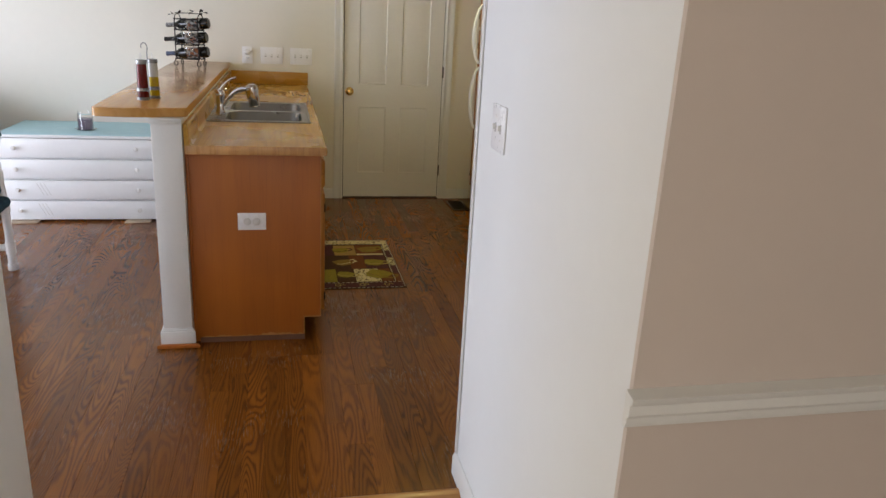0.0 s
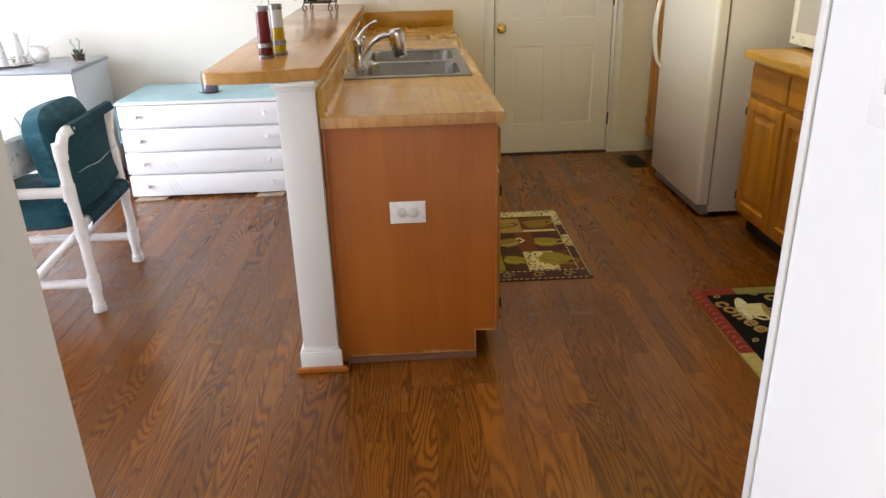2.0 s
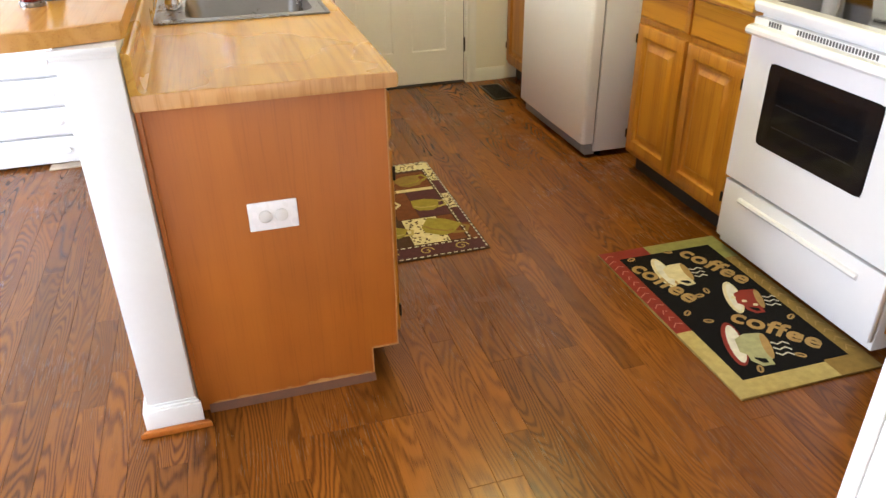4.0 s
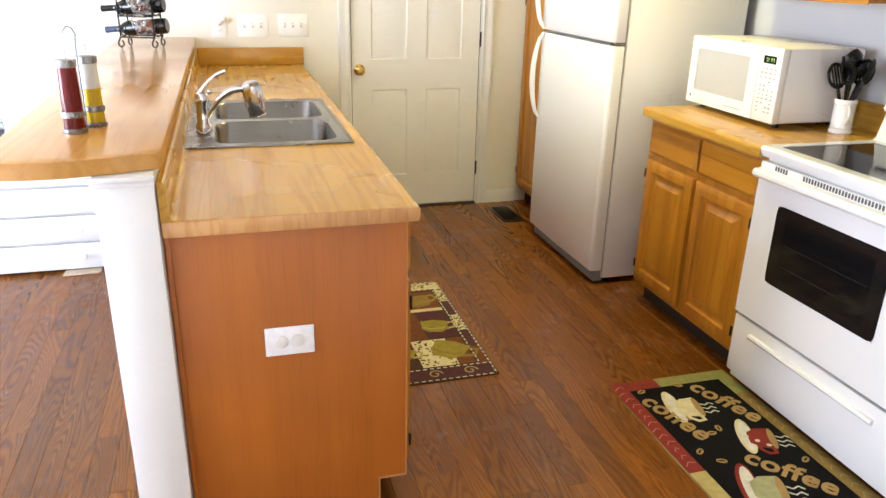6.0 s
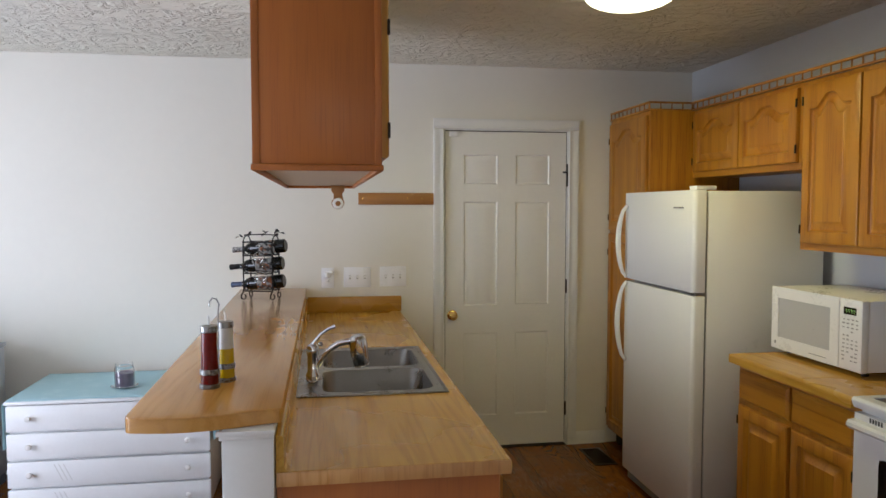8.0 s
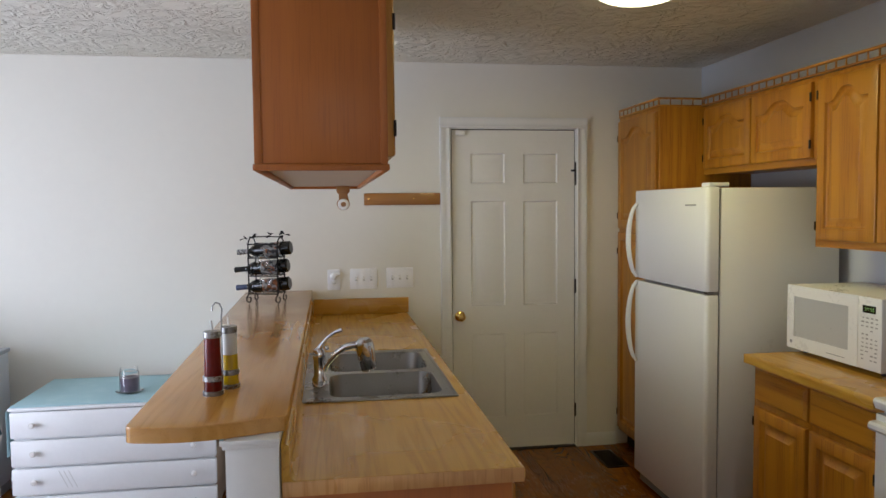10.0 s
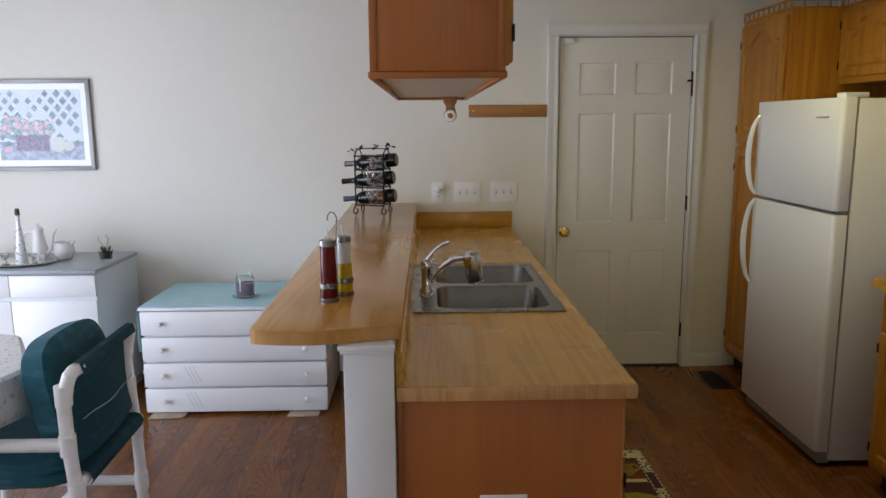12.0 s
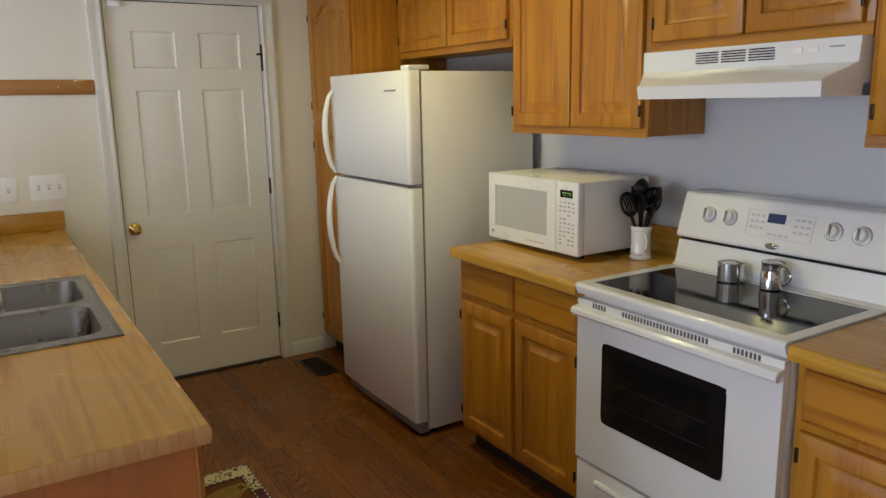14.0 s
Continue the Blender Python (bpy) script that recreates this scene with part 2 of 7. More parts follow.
M_CARPET = plain("entry_carpet", (0.36, 0.30, 0.24), 0.95, vary=0.12, scale=30, bump=0.7, bump_scale=500)


def ceiling_material():
    m, nt, b = base_mat("stomped_ceiling", (0.80, 0.77, 0.68), 0.8)
    pos = nd(nt, "NewGeometry").outputs["Position"]
    n = nd(nt, "TexNoise", {"Vector": pos, "Scale": 8.0, "Detail": 5.0, "Roughness": 0.62, "Distortion": 1.8}).outputs[0]
    add_bump(nt, b, remap(nt, n, 0.44, 0.62), 0.9, 0.014)
    return m


M_CEIL = ceiling_material()


def fabric(name, colour, worn, rough=0.85, weave=900.0, fade=0.5):
    m, nt, b = base_mat(name, colour, rough)
    b.inputs["Sheen Weight"].default_value = 0.06
    pos = nd(nt, "NewGeometry").outputs["Position"]
    n = nd(nt, "TexNoise", {"Vector": pos, "Scale": 9.0, "Detail": 5.0}).outputs[0]
    st = nd(nt, "Mapping", {"Vector": pos, "Scale": (14, 14, 60)}).outputs[0]
    n2 = nd(nt, "TexNoise", {"Vector": st, "Scale": 1.0, "Detail": 3.0}).outputs[0]
    f = maths(nt, "MULTIPLY", remap(nt, maths(nt, "MULTIPLY", n, n2), 0.26, 0.42), fade)
    nt.links.new(mixed(nt, f, colour, worn), b.inputs["Base Color"])
    w = nd(nt, "TexNoise", {"Vector": pos, "Scale": weave, "Detail": 1.0}).outputs[0]
    add_bump(nt, b, w, 0.4, 0.001)
    return m


M_TEAL = fabric("teal_canvas", (0.005, 0.078, 0.108), (0.05, 0.19, 0.24))
M_CLOTH = fabric("aqua_cloth", (0.38, 0.60, 0.66), (0.48, 0.68, 0.72))


def printed_cloth():
    m, nt, b = base_mat("printed_tablecloth", (0.75, 0.74, 0.7), 0.7)
    pos = nd(nt, "NewGeometry").outputs["Position"]
    v = nd(nt, "TexVoronoi", {"Vector": pos, "Scale": 46.0}).outputs["Distance"]
    n = nd(nt, "TexNoise", {"Vector": pos, "Scale": 55.0, "Detail": 3.0}).outputs[0]
    spot = maths(nt, "MULTIPLY", remap(nt, v, 0.52, 0.22), remap(nt, n, 0.44, 0.56))
    nt.links.new(mixed(nt, maths(nt, "MULTIPLY", spot, 0.6), (0.76, 0.75, 0.72), (0.27, 0.32, 0.34)), b.inputs["Base Color"])
    return m


M_PRINT = printed_cloth()


def glass(name, colour=(1, 1, 1), rough=0.02):
    m, nt, b = base_mat(name, colour, rough)
    b.inputs["Transmission Weight"].default_value = 1.0
    b.inputs["IOR"].default_value = 1.45
    return m


M_GLASS = glass("clear_glass")
M_CUT = glass("cut_glass", (0.9, 0.92, 0.93), 0.08)
M_CUT.node_tree.nodes["Principled BSDF"].inputs["Transmission Weight"].default_value = 0.45
M_GLAZE = glass("matt_picture_glass", rough=0.15)
M_GLAZE.node_tree.nodes["Principled BSDF"].inputs["IOR"].default_value = 1.12
M_BOTTLE = plain("bottle_glass", (0.006, 0.006, 0.005), 0.07, vary=0.1, scale=30, coat=0.15, spec=0.4)
M_RED = plain("red_vinegar", (0.12, 0.005, 0.003), 0.06, vary=0.25, scale=5, coat=0.0, spec=0.3)
M_OIL = plain("golden_oil", (0.50, 0.33, 0.004), 0.10, vary=0.05, scale=5, coat=0.0)


def emitter(name, colour, strength):
    m, nt, b = base_mat(name, colour, 0.3)
    b.inputs["Emission Color"].default_value = (*colour, 1)
    b.inputs["Emission Strength"].default_value = strength
    return m


M_DOME = emitter("lit_dome_glass", (1.0, 0.95, 0.62), 6.0)
M_LCD_GREEN = emitter("green_digits", (0.45, 0.8, 0.25), 0.8)
M_LCD_BLUE = emitter("blue_display", (0.012, 0.03, 0.08), 0.4)


def flat_colour(name, c, rough=0.9, bump=0.5):
    return plain(name, c, rough, vary=0.12, scale=40, bump=bump, bump_scale=900, spec=0.12)


# ---- mesh helpers ----
def nbm():
    return bmesh.new()


def box(bm, x0, y0, z0, x1, y1, z1, bev=0.0, seg=2):
    v = [bm.verts.new(p) for p in ((x0, y0, z0), (x1, y0, z0), (x1, y1, z0), (x0, y1, z0), (x0, y0, z1), (x1, y0, z1), (x1, y1, z1), (x0, y1, z1))]
    fs = [bm.faces.new([v[i] for i in q]) for q in ((3, 2, 1, 0), (4, 5, 6, 7), (0, 1, 5, 4), (1, 2, 6, 5), (2, 3, 7, 6), (3, 0, 4, 7))]
    if bev:
        es = list({e for f in fs for e in f.edges})
        bmesh.ops.bevel(bm, geom=es, offset=bev, segments=seg, affect="EDGES", profile=0.5)
    return bm


def frame_slab(bm, axis, outer, hole, lo, hi):
    """A slab with a rectangular hole. outer and hole: (u0, v0, u1, v1); axis as in prism()."""
    put = {"Z": lambda u, v, w: (u, v, w), "Y": lambda u, v, w: (u, w, v), "X": lambda u, v, w: (w, u, v)}[axis]
    us, vs = (outer[0], hole[0], hole[2], outer[2]), (outer[1], hole[1], hole[3], outer[3])
    g = [[[bm.verts.new(put(u, v, w)) for v in vs] for u in us] for w in (lo, hi)]
    for k in (0, 1):
        for i in range(3):
            for j in range(3):
                if (i, j) != (1, 1):
                    bm.faces.new((g[k][i][j], g[k][i + 1][j], g[k][i + 1][j + 1], g[k][i][j + 1]))
    rim = [(i, 0) for i in range(3)] + [(3, j) for j in range(3)] + [(3 - i, 3) for i in range(3)] + [(0, 3 - j) for j in range(3)]
    for loop in (rim, [(1, 1), (2, 1), (2, 2), (1, 2)]):
        for a, c in zip(loop, loop[1:] + loop[:1]):
            bm.faces.new((g[0][a[0]][a[1]], g[0][c[0]][c[1]], g[1][c[0]][c[1]], g[1][a[0]][a[1]]))
    return bm


def lathe(bm, prof, cx=0, cy=0, cz=0, n=24, m=None):
    """Turns (radius, height) pairs round an upright axis; m: an optional pose for the result."""
    rings = []
    for r, z in prof:
        if r < 1e-5:
            rings.append([bm.verts.new((0, 0, z))])
        else:
            rings.append([bm.verts.new((r * math.cos(2 * math.pi * i / n), r * math.sin(2 * math.pi * i / n), z)) for i in range(n)])
    for a, b in zip(rings, rings[1:]):
        for i in range(n):
            j = (i + 1) % n
            if len(a) == 1 and len(b) > 1:
                bm.faces.new((a[0], b[j], b[i]))
            elif len(b) == 1 and len(a) > 1:
                bm.faces.new((a[i], a[j], b[0]))
            elif len(a) > 1:
                bm.faces.new((a[i], a[j], b[j], b[i]))
    for ring, flip in ((rings[0], True), (rings[-1], False)):
        if len(ring) > 1:
            bm.faces.new(list(reversed(ring)) if flip else ring)
    mm = m if m is not None else Matrix.Translation((cx, cy, cz))
    bmesh.ops.transform(bm, matrix=mm, verts=[v for ring in rings for v in ring])
    return bm


def rod(bm, a, b, r, n=14, bev=0.0):
    """A round bar from a to b."""
    a, b = Vector(a), Vector(b)
    m = Matrix.Translation(a) @ (b - a).to_track_quat("Z", "Y").to_matrix().to_4x4()
    L = (b - a).length
    e = bev or min(r * 0.2, L * 0.2)
    return lathe(bm, ((r - e, 0), (r, e), (r, L - e), (r - e, L)), n=n, m=m)


def tube(bm, pts, r, n=10, radii=None):
    """A round bar bent along points."""
    pts = [Vector(p) for p in pts]
    rings, up = [], None
    for i, p in enumerate(pts):
        d = (pts[min(i + 1, len(pts) - 1)] - pts[max(i - 1, 0)]).normalized()
        if up is None:
            up = d.orthogonal().normalized()
        up = (up - d * up.dot(d)).normalized()
        side = d.cross(up)
        rr = radii[i] if radii else r
        rings.append([bm.verts.new(p + (up * math.cos(2 * math.pi * k / n) + side * math.sin(2 * math.pi * k / n)) * rr) for k in range(n)])
    for a, b in zip(rings, rings[1:]):
        for k in range(n):
            bm.faces.new((a[k], a[(k + 1) % n], b[(k + 1) % n], b[k]))
    bm.faces.new(list(reversed(rings[0])))
    bm.faces.new(rings[-1])
    return bm


def prism(bm, poly, lo, hi, axis="Z", bev=0.0, seg=2):
    """A flat outline of (u, v) pairs given depth from lo to hi along axis: Z (u=x, v=y), Y (u=x, v=z) or X (u=y, v=z)."""
    put = {"Z": lambda u, v, w: (u, v, w), "Y": lambda u, v, w: (u, w, v), "X": lambda u, v, w: (w, u, v)}[axis]
    a = [bm.verts.new(put(u, v, lo)) for u, v in poly]
    b = [bm.verts.new(put(u, v, hi)) for u, v in poly]
    n = len(poly)
    fs = [bm.faces.new(list(reversed(a))), bm.faces.new(b)]
    caps = list(fs)
    for i in range(n):
        fs.append(bm.faces.new((a[i], a[(i + 1) % n], b[(i + 1) % n], b[i])))
    bmesh.ops.recalc_face_normals(bm, faces=fs)
    if bev:
        bmesh.ops.bevel(bm, geom=[e for f in caps for e in f.edges], offset=bev, segments=seg, affect="EDGES", profile=0.5)
    return bm


def ball(bm, c, r, scale=(1, 1, 1), u=14, v=9):
    bmesh.ops.create_uvsphere(bm, u_segments=u, v_segments=v, radius=r, matrix=Matrix.Translation(c) @ Matrix.Diagonal((*scale, 1)))
    return bm


def arc(cx, cy, r, a0, a1, n=8):
    return [(cx + r * math.cos(radians(a0 + (a1 - a0) * i / n)), cy + r * math.sin(radians(a0 + (a1 - a0) * i / n))) for i in range(n + 1)]


def mesh_of(name, bm, material, smooth=35):
    me = bpy.data.meshes.new(name)
    bmesh.ops.recalc_face_normals(bm, faces=bm.faces[:])
    bm.to_mesh(me)
    bm.free()
    me.materials.append(material)
    if smooth:
        me.polygons.foreach_set("use_smooth", [True] * len(me.polygons))
        me.set_sharp_from_angle(angle=radians(smooth))
    return me


def part(name, bm, material, parent, label="", m=None):
    ob = new(name, mesh_of(name, bm, material))
    ob.parent = parent
    if m is not None:
        ob.matrix_basis = m
    return tagged(ob, label)


def thing(name, label, category, m=None, group="", kind=""):
    ob = new(name)
    ob.empty_display_size = 0.1
    if m is not None:
        ob.matrix_basis = m
    return tagged(ob, label, category, group, kind)


def solo(name, bm, material, label, category, m=None, group="", kind=""):
    ob = new(name, mesh_of(name, bm, material))
    if m is not None:
        ob.matrix_basis = m
    return tagged(ob, label, category, group, kind)


def structure(name, bm, material, label="", category=""):
    return solo(name, bm, material, label, category, kind="structure")


# ---- walls, floor, ceiling ----
T = 0.12
bm = nbm()
DX0, DX1, DZ = 0.548, 1.354, 2.052
box(bm, X_LEFT - T, Y_FAR, 0, DX0 - 0.02, Y_FAR + T, CEIL)
box(bm, DX1 + 0.02, Y_FAR, 0, X_RIGHT + T, Y_FAR + T, CEIL)
box(bm, DX0 - 0.02, Y_FAR, DZ + 0.02, DX1 + 0.02, Y_FAR + T, CEIL)
structure("wall_north", bm, M_WALL, "cream painted plain drywall behind kitchen and dining area", "wall")
structure("wall_east", box(nbm(), X_RIGHT, Y_PASS1, 0, X_RIGHT + T, Y_FAR - 0.001, CEIL), M_GREYBLUE, "pale grey-blue painted drywall behind the range and cabinets, darkened for shade", "wall")
bm = nbm()
WY0, WY1, WZ0, WZ1 = 2.2, 4.5, 0.06, 2.08
box(bm, X_LEFT - T, Y_LEFT1 + 0.001, 0, X_LEFT, WY0, CEIL)
box(bm, X_LEFT - T, WY1, 0, X_LEFT, Y_FAR - 0.001, CEIL)
box(bm, X_LEFT - T, WY0, WZ1, X_LEFT, WY1, CEIL)
box(bm, X_LEFT - T, WY0, 0, X_LEFT, WY1, WZ0)
structure("wall_west", bm, M_WALL, "white painted dining wall with a patio door opening", "wall")
# the thick wall with the cased passage between entry room and kitchen
structure("wall_passage_right", box(nbm(), PASS_R, Y_PASS0, 0, X_RIGHT + T, Y_PASS1, CEIL), M_WHITE, "white painted return wall of the passage", "wall")
structure("wall_passage_left", box(nbm(), X_LEFT - T, Y_PASS0, 0, PASS_L, Y_LEFT1, CEIL), M_WHITE, "white painted return wall of the passage", "wall")
structure("wall_entry_right", box(nbm(), PASS_R, Y_PASS0 - 0.012, 0, 3.0, Y_PASS0, CEIL), M_PINK, "taupe painted entry wall above a chair rail", "wall")
structure("wall_entry_left", box(nbm(), -3.0, Y_PASS0 - 0.012, 0, PASS_L, Y_PASS0, CEIL), M_PINK, "taupe painted entry wall", "wall")
structure("wall_entry_east", box(nbm(), 3.0, -3.5, 0, 3.1, Y_PASS0 - 0.013, CEIL), M_PINK, "taupe painted entry wall", "wall")
bm = nbm()
EY0, EY1 = -2.0, 0.0
box(bm, -3.1, -3.5, 0, -3.0, EY0, CEIL)
box(bm, -3.1, EY1, 0, -3.0, Y_PASS0 - 0.013, CEIL)
box(bm, -3.1, EY0, 0, -3.0, EY1, 0.5)
box(bm, -3.1, EY0, 2.15, -3.0, EY1, CEIL)
structure("wall_entry_west", bm, M_PINK, "unseen taupe painted entry wall with an assumed window", "wall")
structure("wall_entry_south", frame_slab(nbm(), "Y", (-3.1, 0, 3.1, CEIL), (-0.7, 0.65, 1.3, 2.12), -3.62, -3.5), M_PINK, "unseen taupe painted entry wall with an assumed window", "wall")
structure("ceiling", box(nbm(), X_LEFT - T, Y_PASS0, CEIL, X_RIGHT + T, Y_FAR + T, CEIL + 0.1), M_CEIL, "off-white stomped-texture drywall ceiling", "ceiling")
structure("ceiling_entry", box(nbm(), -3.1, -3.62, CEIL, 3.1, Y_PASS0 - 0.001, CEIL + 0.1), M_CEIL, "off-white textured entry ceiling", "ceiling")
structure("subfloor", box(nbm(), X_LEFT - T, 1.681, -0.12, X_RIGHT + T, Y_FAR + T, -0.008), M_SHADOW, "dark subfloor under the planks", "floor")
structure("floor_entry", box(nbm(), -3.1, -3.62, -0.12, 3.1, 1.695, -0.004), M_CARPET, "beige entry carpet", "floor")
structure("threshold", prism(nbm(), ((1.69, -0.003), (1.70, 0.008), (1.715, 0.011), (1.73, 0.008), (1.74, 0.0005)), PASS_L, PASS_R, "X"), M_OAK_X, "light oak threshold strip across the passage", "threshold")
structure("ground", box(nbm(), -400, -400, -0.5, 400, 400, -0.3), plain("lawn", (0.06, 0.09, 0.03), 0.9, vary=0.2, scale=2), "grass ground outside", "ground")


def glazing(name, axis, at, u0, u1, z0, z1, mullions):
    """A window or glazed door in a wall: frame, mullions and panes."""
    ob = thing(name, "unseen white framed glazed opening letting daylight in", "window", kind="structure")
    b = nbm()
    bars = [(u0, u0 + 0.05, z0, z1), (u1 - 0.05, u1, z0, z1), (u0 + 0.05, u1 - 0.05, z0, z0 + 0.06), (u0 + 0.05, u1 - 0.05, z1 - 0.05, z1)]
    for k in range(1, mullions):
        c = u0 + (u1 - u0) * k / mullions
        bars.append((c - 0.025, c + 0.025, z0 + 0.06, z1 - 0.05))
    for a, c, d, e in bars:
        box(b, *((at - 0.03, a, d, at + 0.03, c, e) if axis == "X" else (a, at - 0.03, d, c, at + 0.03, e)))
    part("window_frame", b, M_TRIM, ob)
    pane = part("pane", box(nbm(), *((at - 0.003, u0 + 0.05, z0 + 0.06, at + 0.003, u1 - 0.05, z1 - 0.05) if axis == "X" else (u0 + 0.05, at - 0.003, z0 + 0.06, u1 - 0.05, at + 0.003, z1 - 0.05))), M_GLASS, ob)
    pane.visible_shadow = False
    return ob


glazing("window_1", "X", X_LEFT - 0.06, WY0, WY1, WZ0, WZ1, 2)
glazing("window_2", "X", -3.05, EY0, EY1, 0.5, 2.15, 2)
# invented opening for the south fill lamp, never in view
glazing("fill_window_south", "Y", -3.56, -0.7, 1.3, 0.65, 2.12, 2)

BASE_PROFILE = ((0.0, 0.0), (0.013, 0.0), (0.013, 0.062), (0.009, 0.074), (0.004, 0.082), (0.0, 0.082))


def baseboard(name, axis, at, side, a, b):
    """A moulded skirting from a to b along a wall face at `at`; side: the way it faces."""
    pr = [(at + side * u, z) for u, z in BASE_PROFILE]
    return structure(name, prism(nbm(), pr, a, b, "Y" if axis == "X" else "X"), M_TRIM, "white painted moulded baseboard", "baseboard")


# axis: the axis of the face's normal
baseboard("baseboard_north_right", "Y", Y_FAR - 0.0005, -1, 1.428, 1.625)
baseboard("baseboard_north_mid", "Y", Y_FAR - 0.0005, -1, 0.27, 0.474)
baseboard("baseboard_north_left", "Y", Y_FAR - 0.0005, -1, X_LEFT + 0.02, -0.50)
baseboard("baseboard_passage_right", "X", PASS_R - 0.0005, -1, Y_PASS0, Y_PASS1 - 0.01)
baseboard("baseboard_passage_left", "X", PASS_L + 0.0005, 1, Y_PASS0, Y_LEFT1 - 0.01)
RAIL_PROFILE = ((0.0, 0.0), (0.010, 0.0), (0.014, 0.010), (0.014, 0.018), (0.020, 0.026), (0.020, 0.044), (0.026, 0.050), (0.028, 0.060), (0.0, 0.066))
structure("chair_rail", prism(nbm(), [(Y_PASS0 - 0.0125 - u, 0.850 + v) for u, v in RAIL_PROFILE], PASS_R - 0.012, 2.99, "X", 0.0), M_TRIM, "white moulded wooden chair rail on the taupe wall", "trim")
# corner bead strip at the kitchen end of the passage
structure("trim_passage", box(nbm(), PASS_R - 0.006, Y_PASS1 - 0.028, 0.083, PASS_R - 0.0005, Y_PASS1 - 0.004, CEIL - 0.001, 0.002), M_TRIM, "thin white corner strip of the passage", "trim")


# ---- kitchen: interior door ----
def six_panel_door():
    ob = thing("door_1", "closed off-white six-panel interior door with a brass knob", "door", kind="structure")
    y0 = Y_FAR + 0.012
    part("slab", box(nbm(), DX0 + 0.005, y0 + 0.008, 0.012, DX1 - 0.005, y0 + 0.036, DZ - 0.006), M_DOOR, ob)
    cols = ((0.672, 0.892), (1.012, 1.236))
    rows = ((0.215, 0.755), (0.935, 1.600), (1.712, 1.900))
    b = nbm()
    xs = (DX0 + 0.005, cols[0][0], cols[0][1], cols[1][0], cols[1][1], DX1 - 0.005)
    zs = (0.012, *[z for r in rows for z in r], DZ - 0.006)
    for i in (0, 2, 4):
        box(b, xs[i], y0, zs[0], xs[i + 1], y0 + 0.008, zs[-1])
    for c in cols:
        for k in (0, 2, 4, 6):
            box(b, c[0], y0, zs[k], c[1], y0 + 0.008, zs[k + 1])
    part("stiles_and_rails", b, M_DOOR, ob)
    for c in cols:
        for r in rows:
            b = nbm()
            rings = []
            for inset, d in ((0.0, 0.0), (0.007, 0.0078), (0.013, 0.0079), (0.040, 0.0005)):
                rings.append([b.verts.new((x, y0 + d, z)) for x, z in ((c[0] + inset, r[0] + inset), (c[1] - inset, r[0] + inset), (c[1] - inset, r[1] - inset), (c[0] + inset, r[1] - inset))])
            for p, q in zip(rings, rings[1:]):
                for i in range(4):
                    b.faces.new((p[i], p[(i + 1) % 4], q[(i + 1) % 4], q[i]))
            b.faces.new(rings[-1])
            part("panel", b, M_DOOR, ob)
    m = pose(0.597, y0, 0.875, 90, 0, 0)
    part("knob", lathe(nbm(), ((0.032, 0), (0.033, 0.003), (0.026, 0.008), (0.012, 0.012), (0.011, 0.03), (0.02, 0.036), (0.027, 0.046), (0.027, 0.056), (0.019, 0.064), (0, 0.066)), m=m), M_BRASS, ob, "polished brass knob with rosette")
    part("strike", box(nbm(), DX0 - 0.002, y0 - 0.001, 0.84, DX0 + 0.0025, y0 + 0.02, 0.895), M_HINGE, ob, "dark latch plate")
    for z in (1.05, 0.24, 1.80):
        part("hinge", rod(nbm(), (DX1 + 0.001, y0 - 0.004, z - 0.045), (DX1 + 0.001, y0 - 0.004, z + 0.045), 0.006), M_HINGE, ob, "bronze hinge knuckle")
    b = nbm()
    box(b, DX1 - 0.004, y0 - 0.012, 1.70, DX1 + 0.006, y0 - 0.006, 1.79, 0.001)
    box(b, DX1 - 0.03, y0 - 0.016, 1.785, DX1 + 0.035, y0 - 0.006, 1.797, 0.001)
    part("hinge_stop", b, M_HINGE, ob, "dark metal door stop bracket")
    return ob


six_panel_door()
b = nbm()
JY = Y_FAR + 0.004
box(b, DX0 - 0.018, JY, 0, DX0, Y_FAR + T, DZ)
box(b, DX1, JY, 0, DX1 + 0.018, Y_FAR + T, DZ)
box(b, DX0 - 0.018, JY, DZ, DX1 + 0.018, Y_FAR + T, DZ + 0.018)
# near-black strips stand for the shade in the gap round the door
g = nbm()
box(g, DX0 + 0.0002, Y_FAR + 0.018, 0.02, DX0 + 0.0048, Y_FAR + 0.04, DZ - 0.0002)
box(g, DX1 - 0.0048, Y_FAR + 0.018, 0.02, DX1 - 0.0002, Y_FAR + 0.04, DZ - 0.0002)
box(g, DX0 + 0.005, Y_FAR + 0.018, DZ - 0.0058, DX1 - 0.005, Y_FAR + 0.04, DZ - 0.0002)
structure("door_gap_shade", g, M_SHADOW, "dark strips painting the shade in the gap round the door", "seal")
structure("door_jamb", b, M_TRIM, "off-white painted door jamb", "door frame")
CAS = ((0.0, 0.0), (0.0, 0.012), (0.008, 0.017), (0.020, 0.013), (0.035, 0.014), (0.052, 0.019), (0.066, 0.018), (0.068, 0.0))
for nm, sgn, x in (("left", -1, DX0 - 0.005), ("right", 1, DX1 + 0.005)):
    structure("casing_" + nm, prism(nbm(), [(x + sgn * u, Y_FAR - 0.0005 - v) for u, v in CAS], 0.0, DZ + 0.0045, "Z"), M_TRIM, "off-white moulded door casing", "casing")
structure("casing_top", prism(nbm(), [(Y_FAR - 0.0005 - v, DZ + 0.005 + u) for u, v in CAS], DX0 - 0.073, DX1 + 0.073, "X"), M_TRIM, "off-white moulded door casing", "casing")
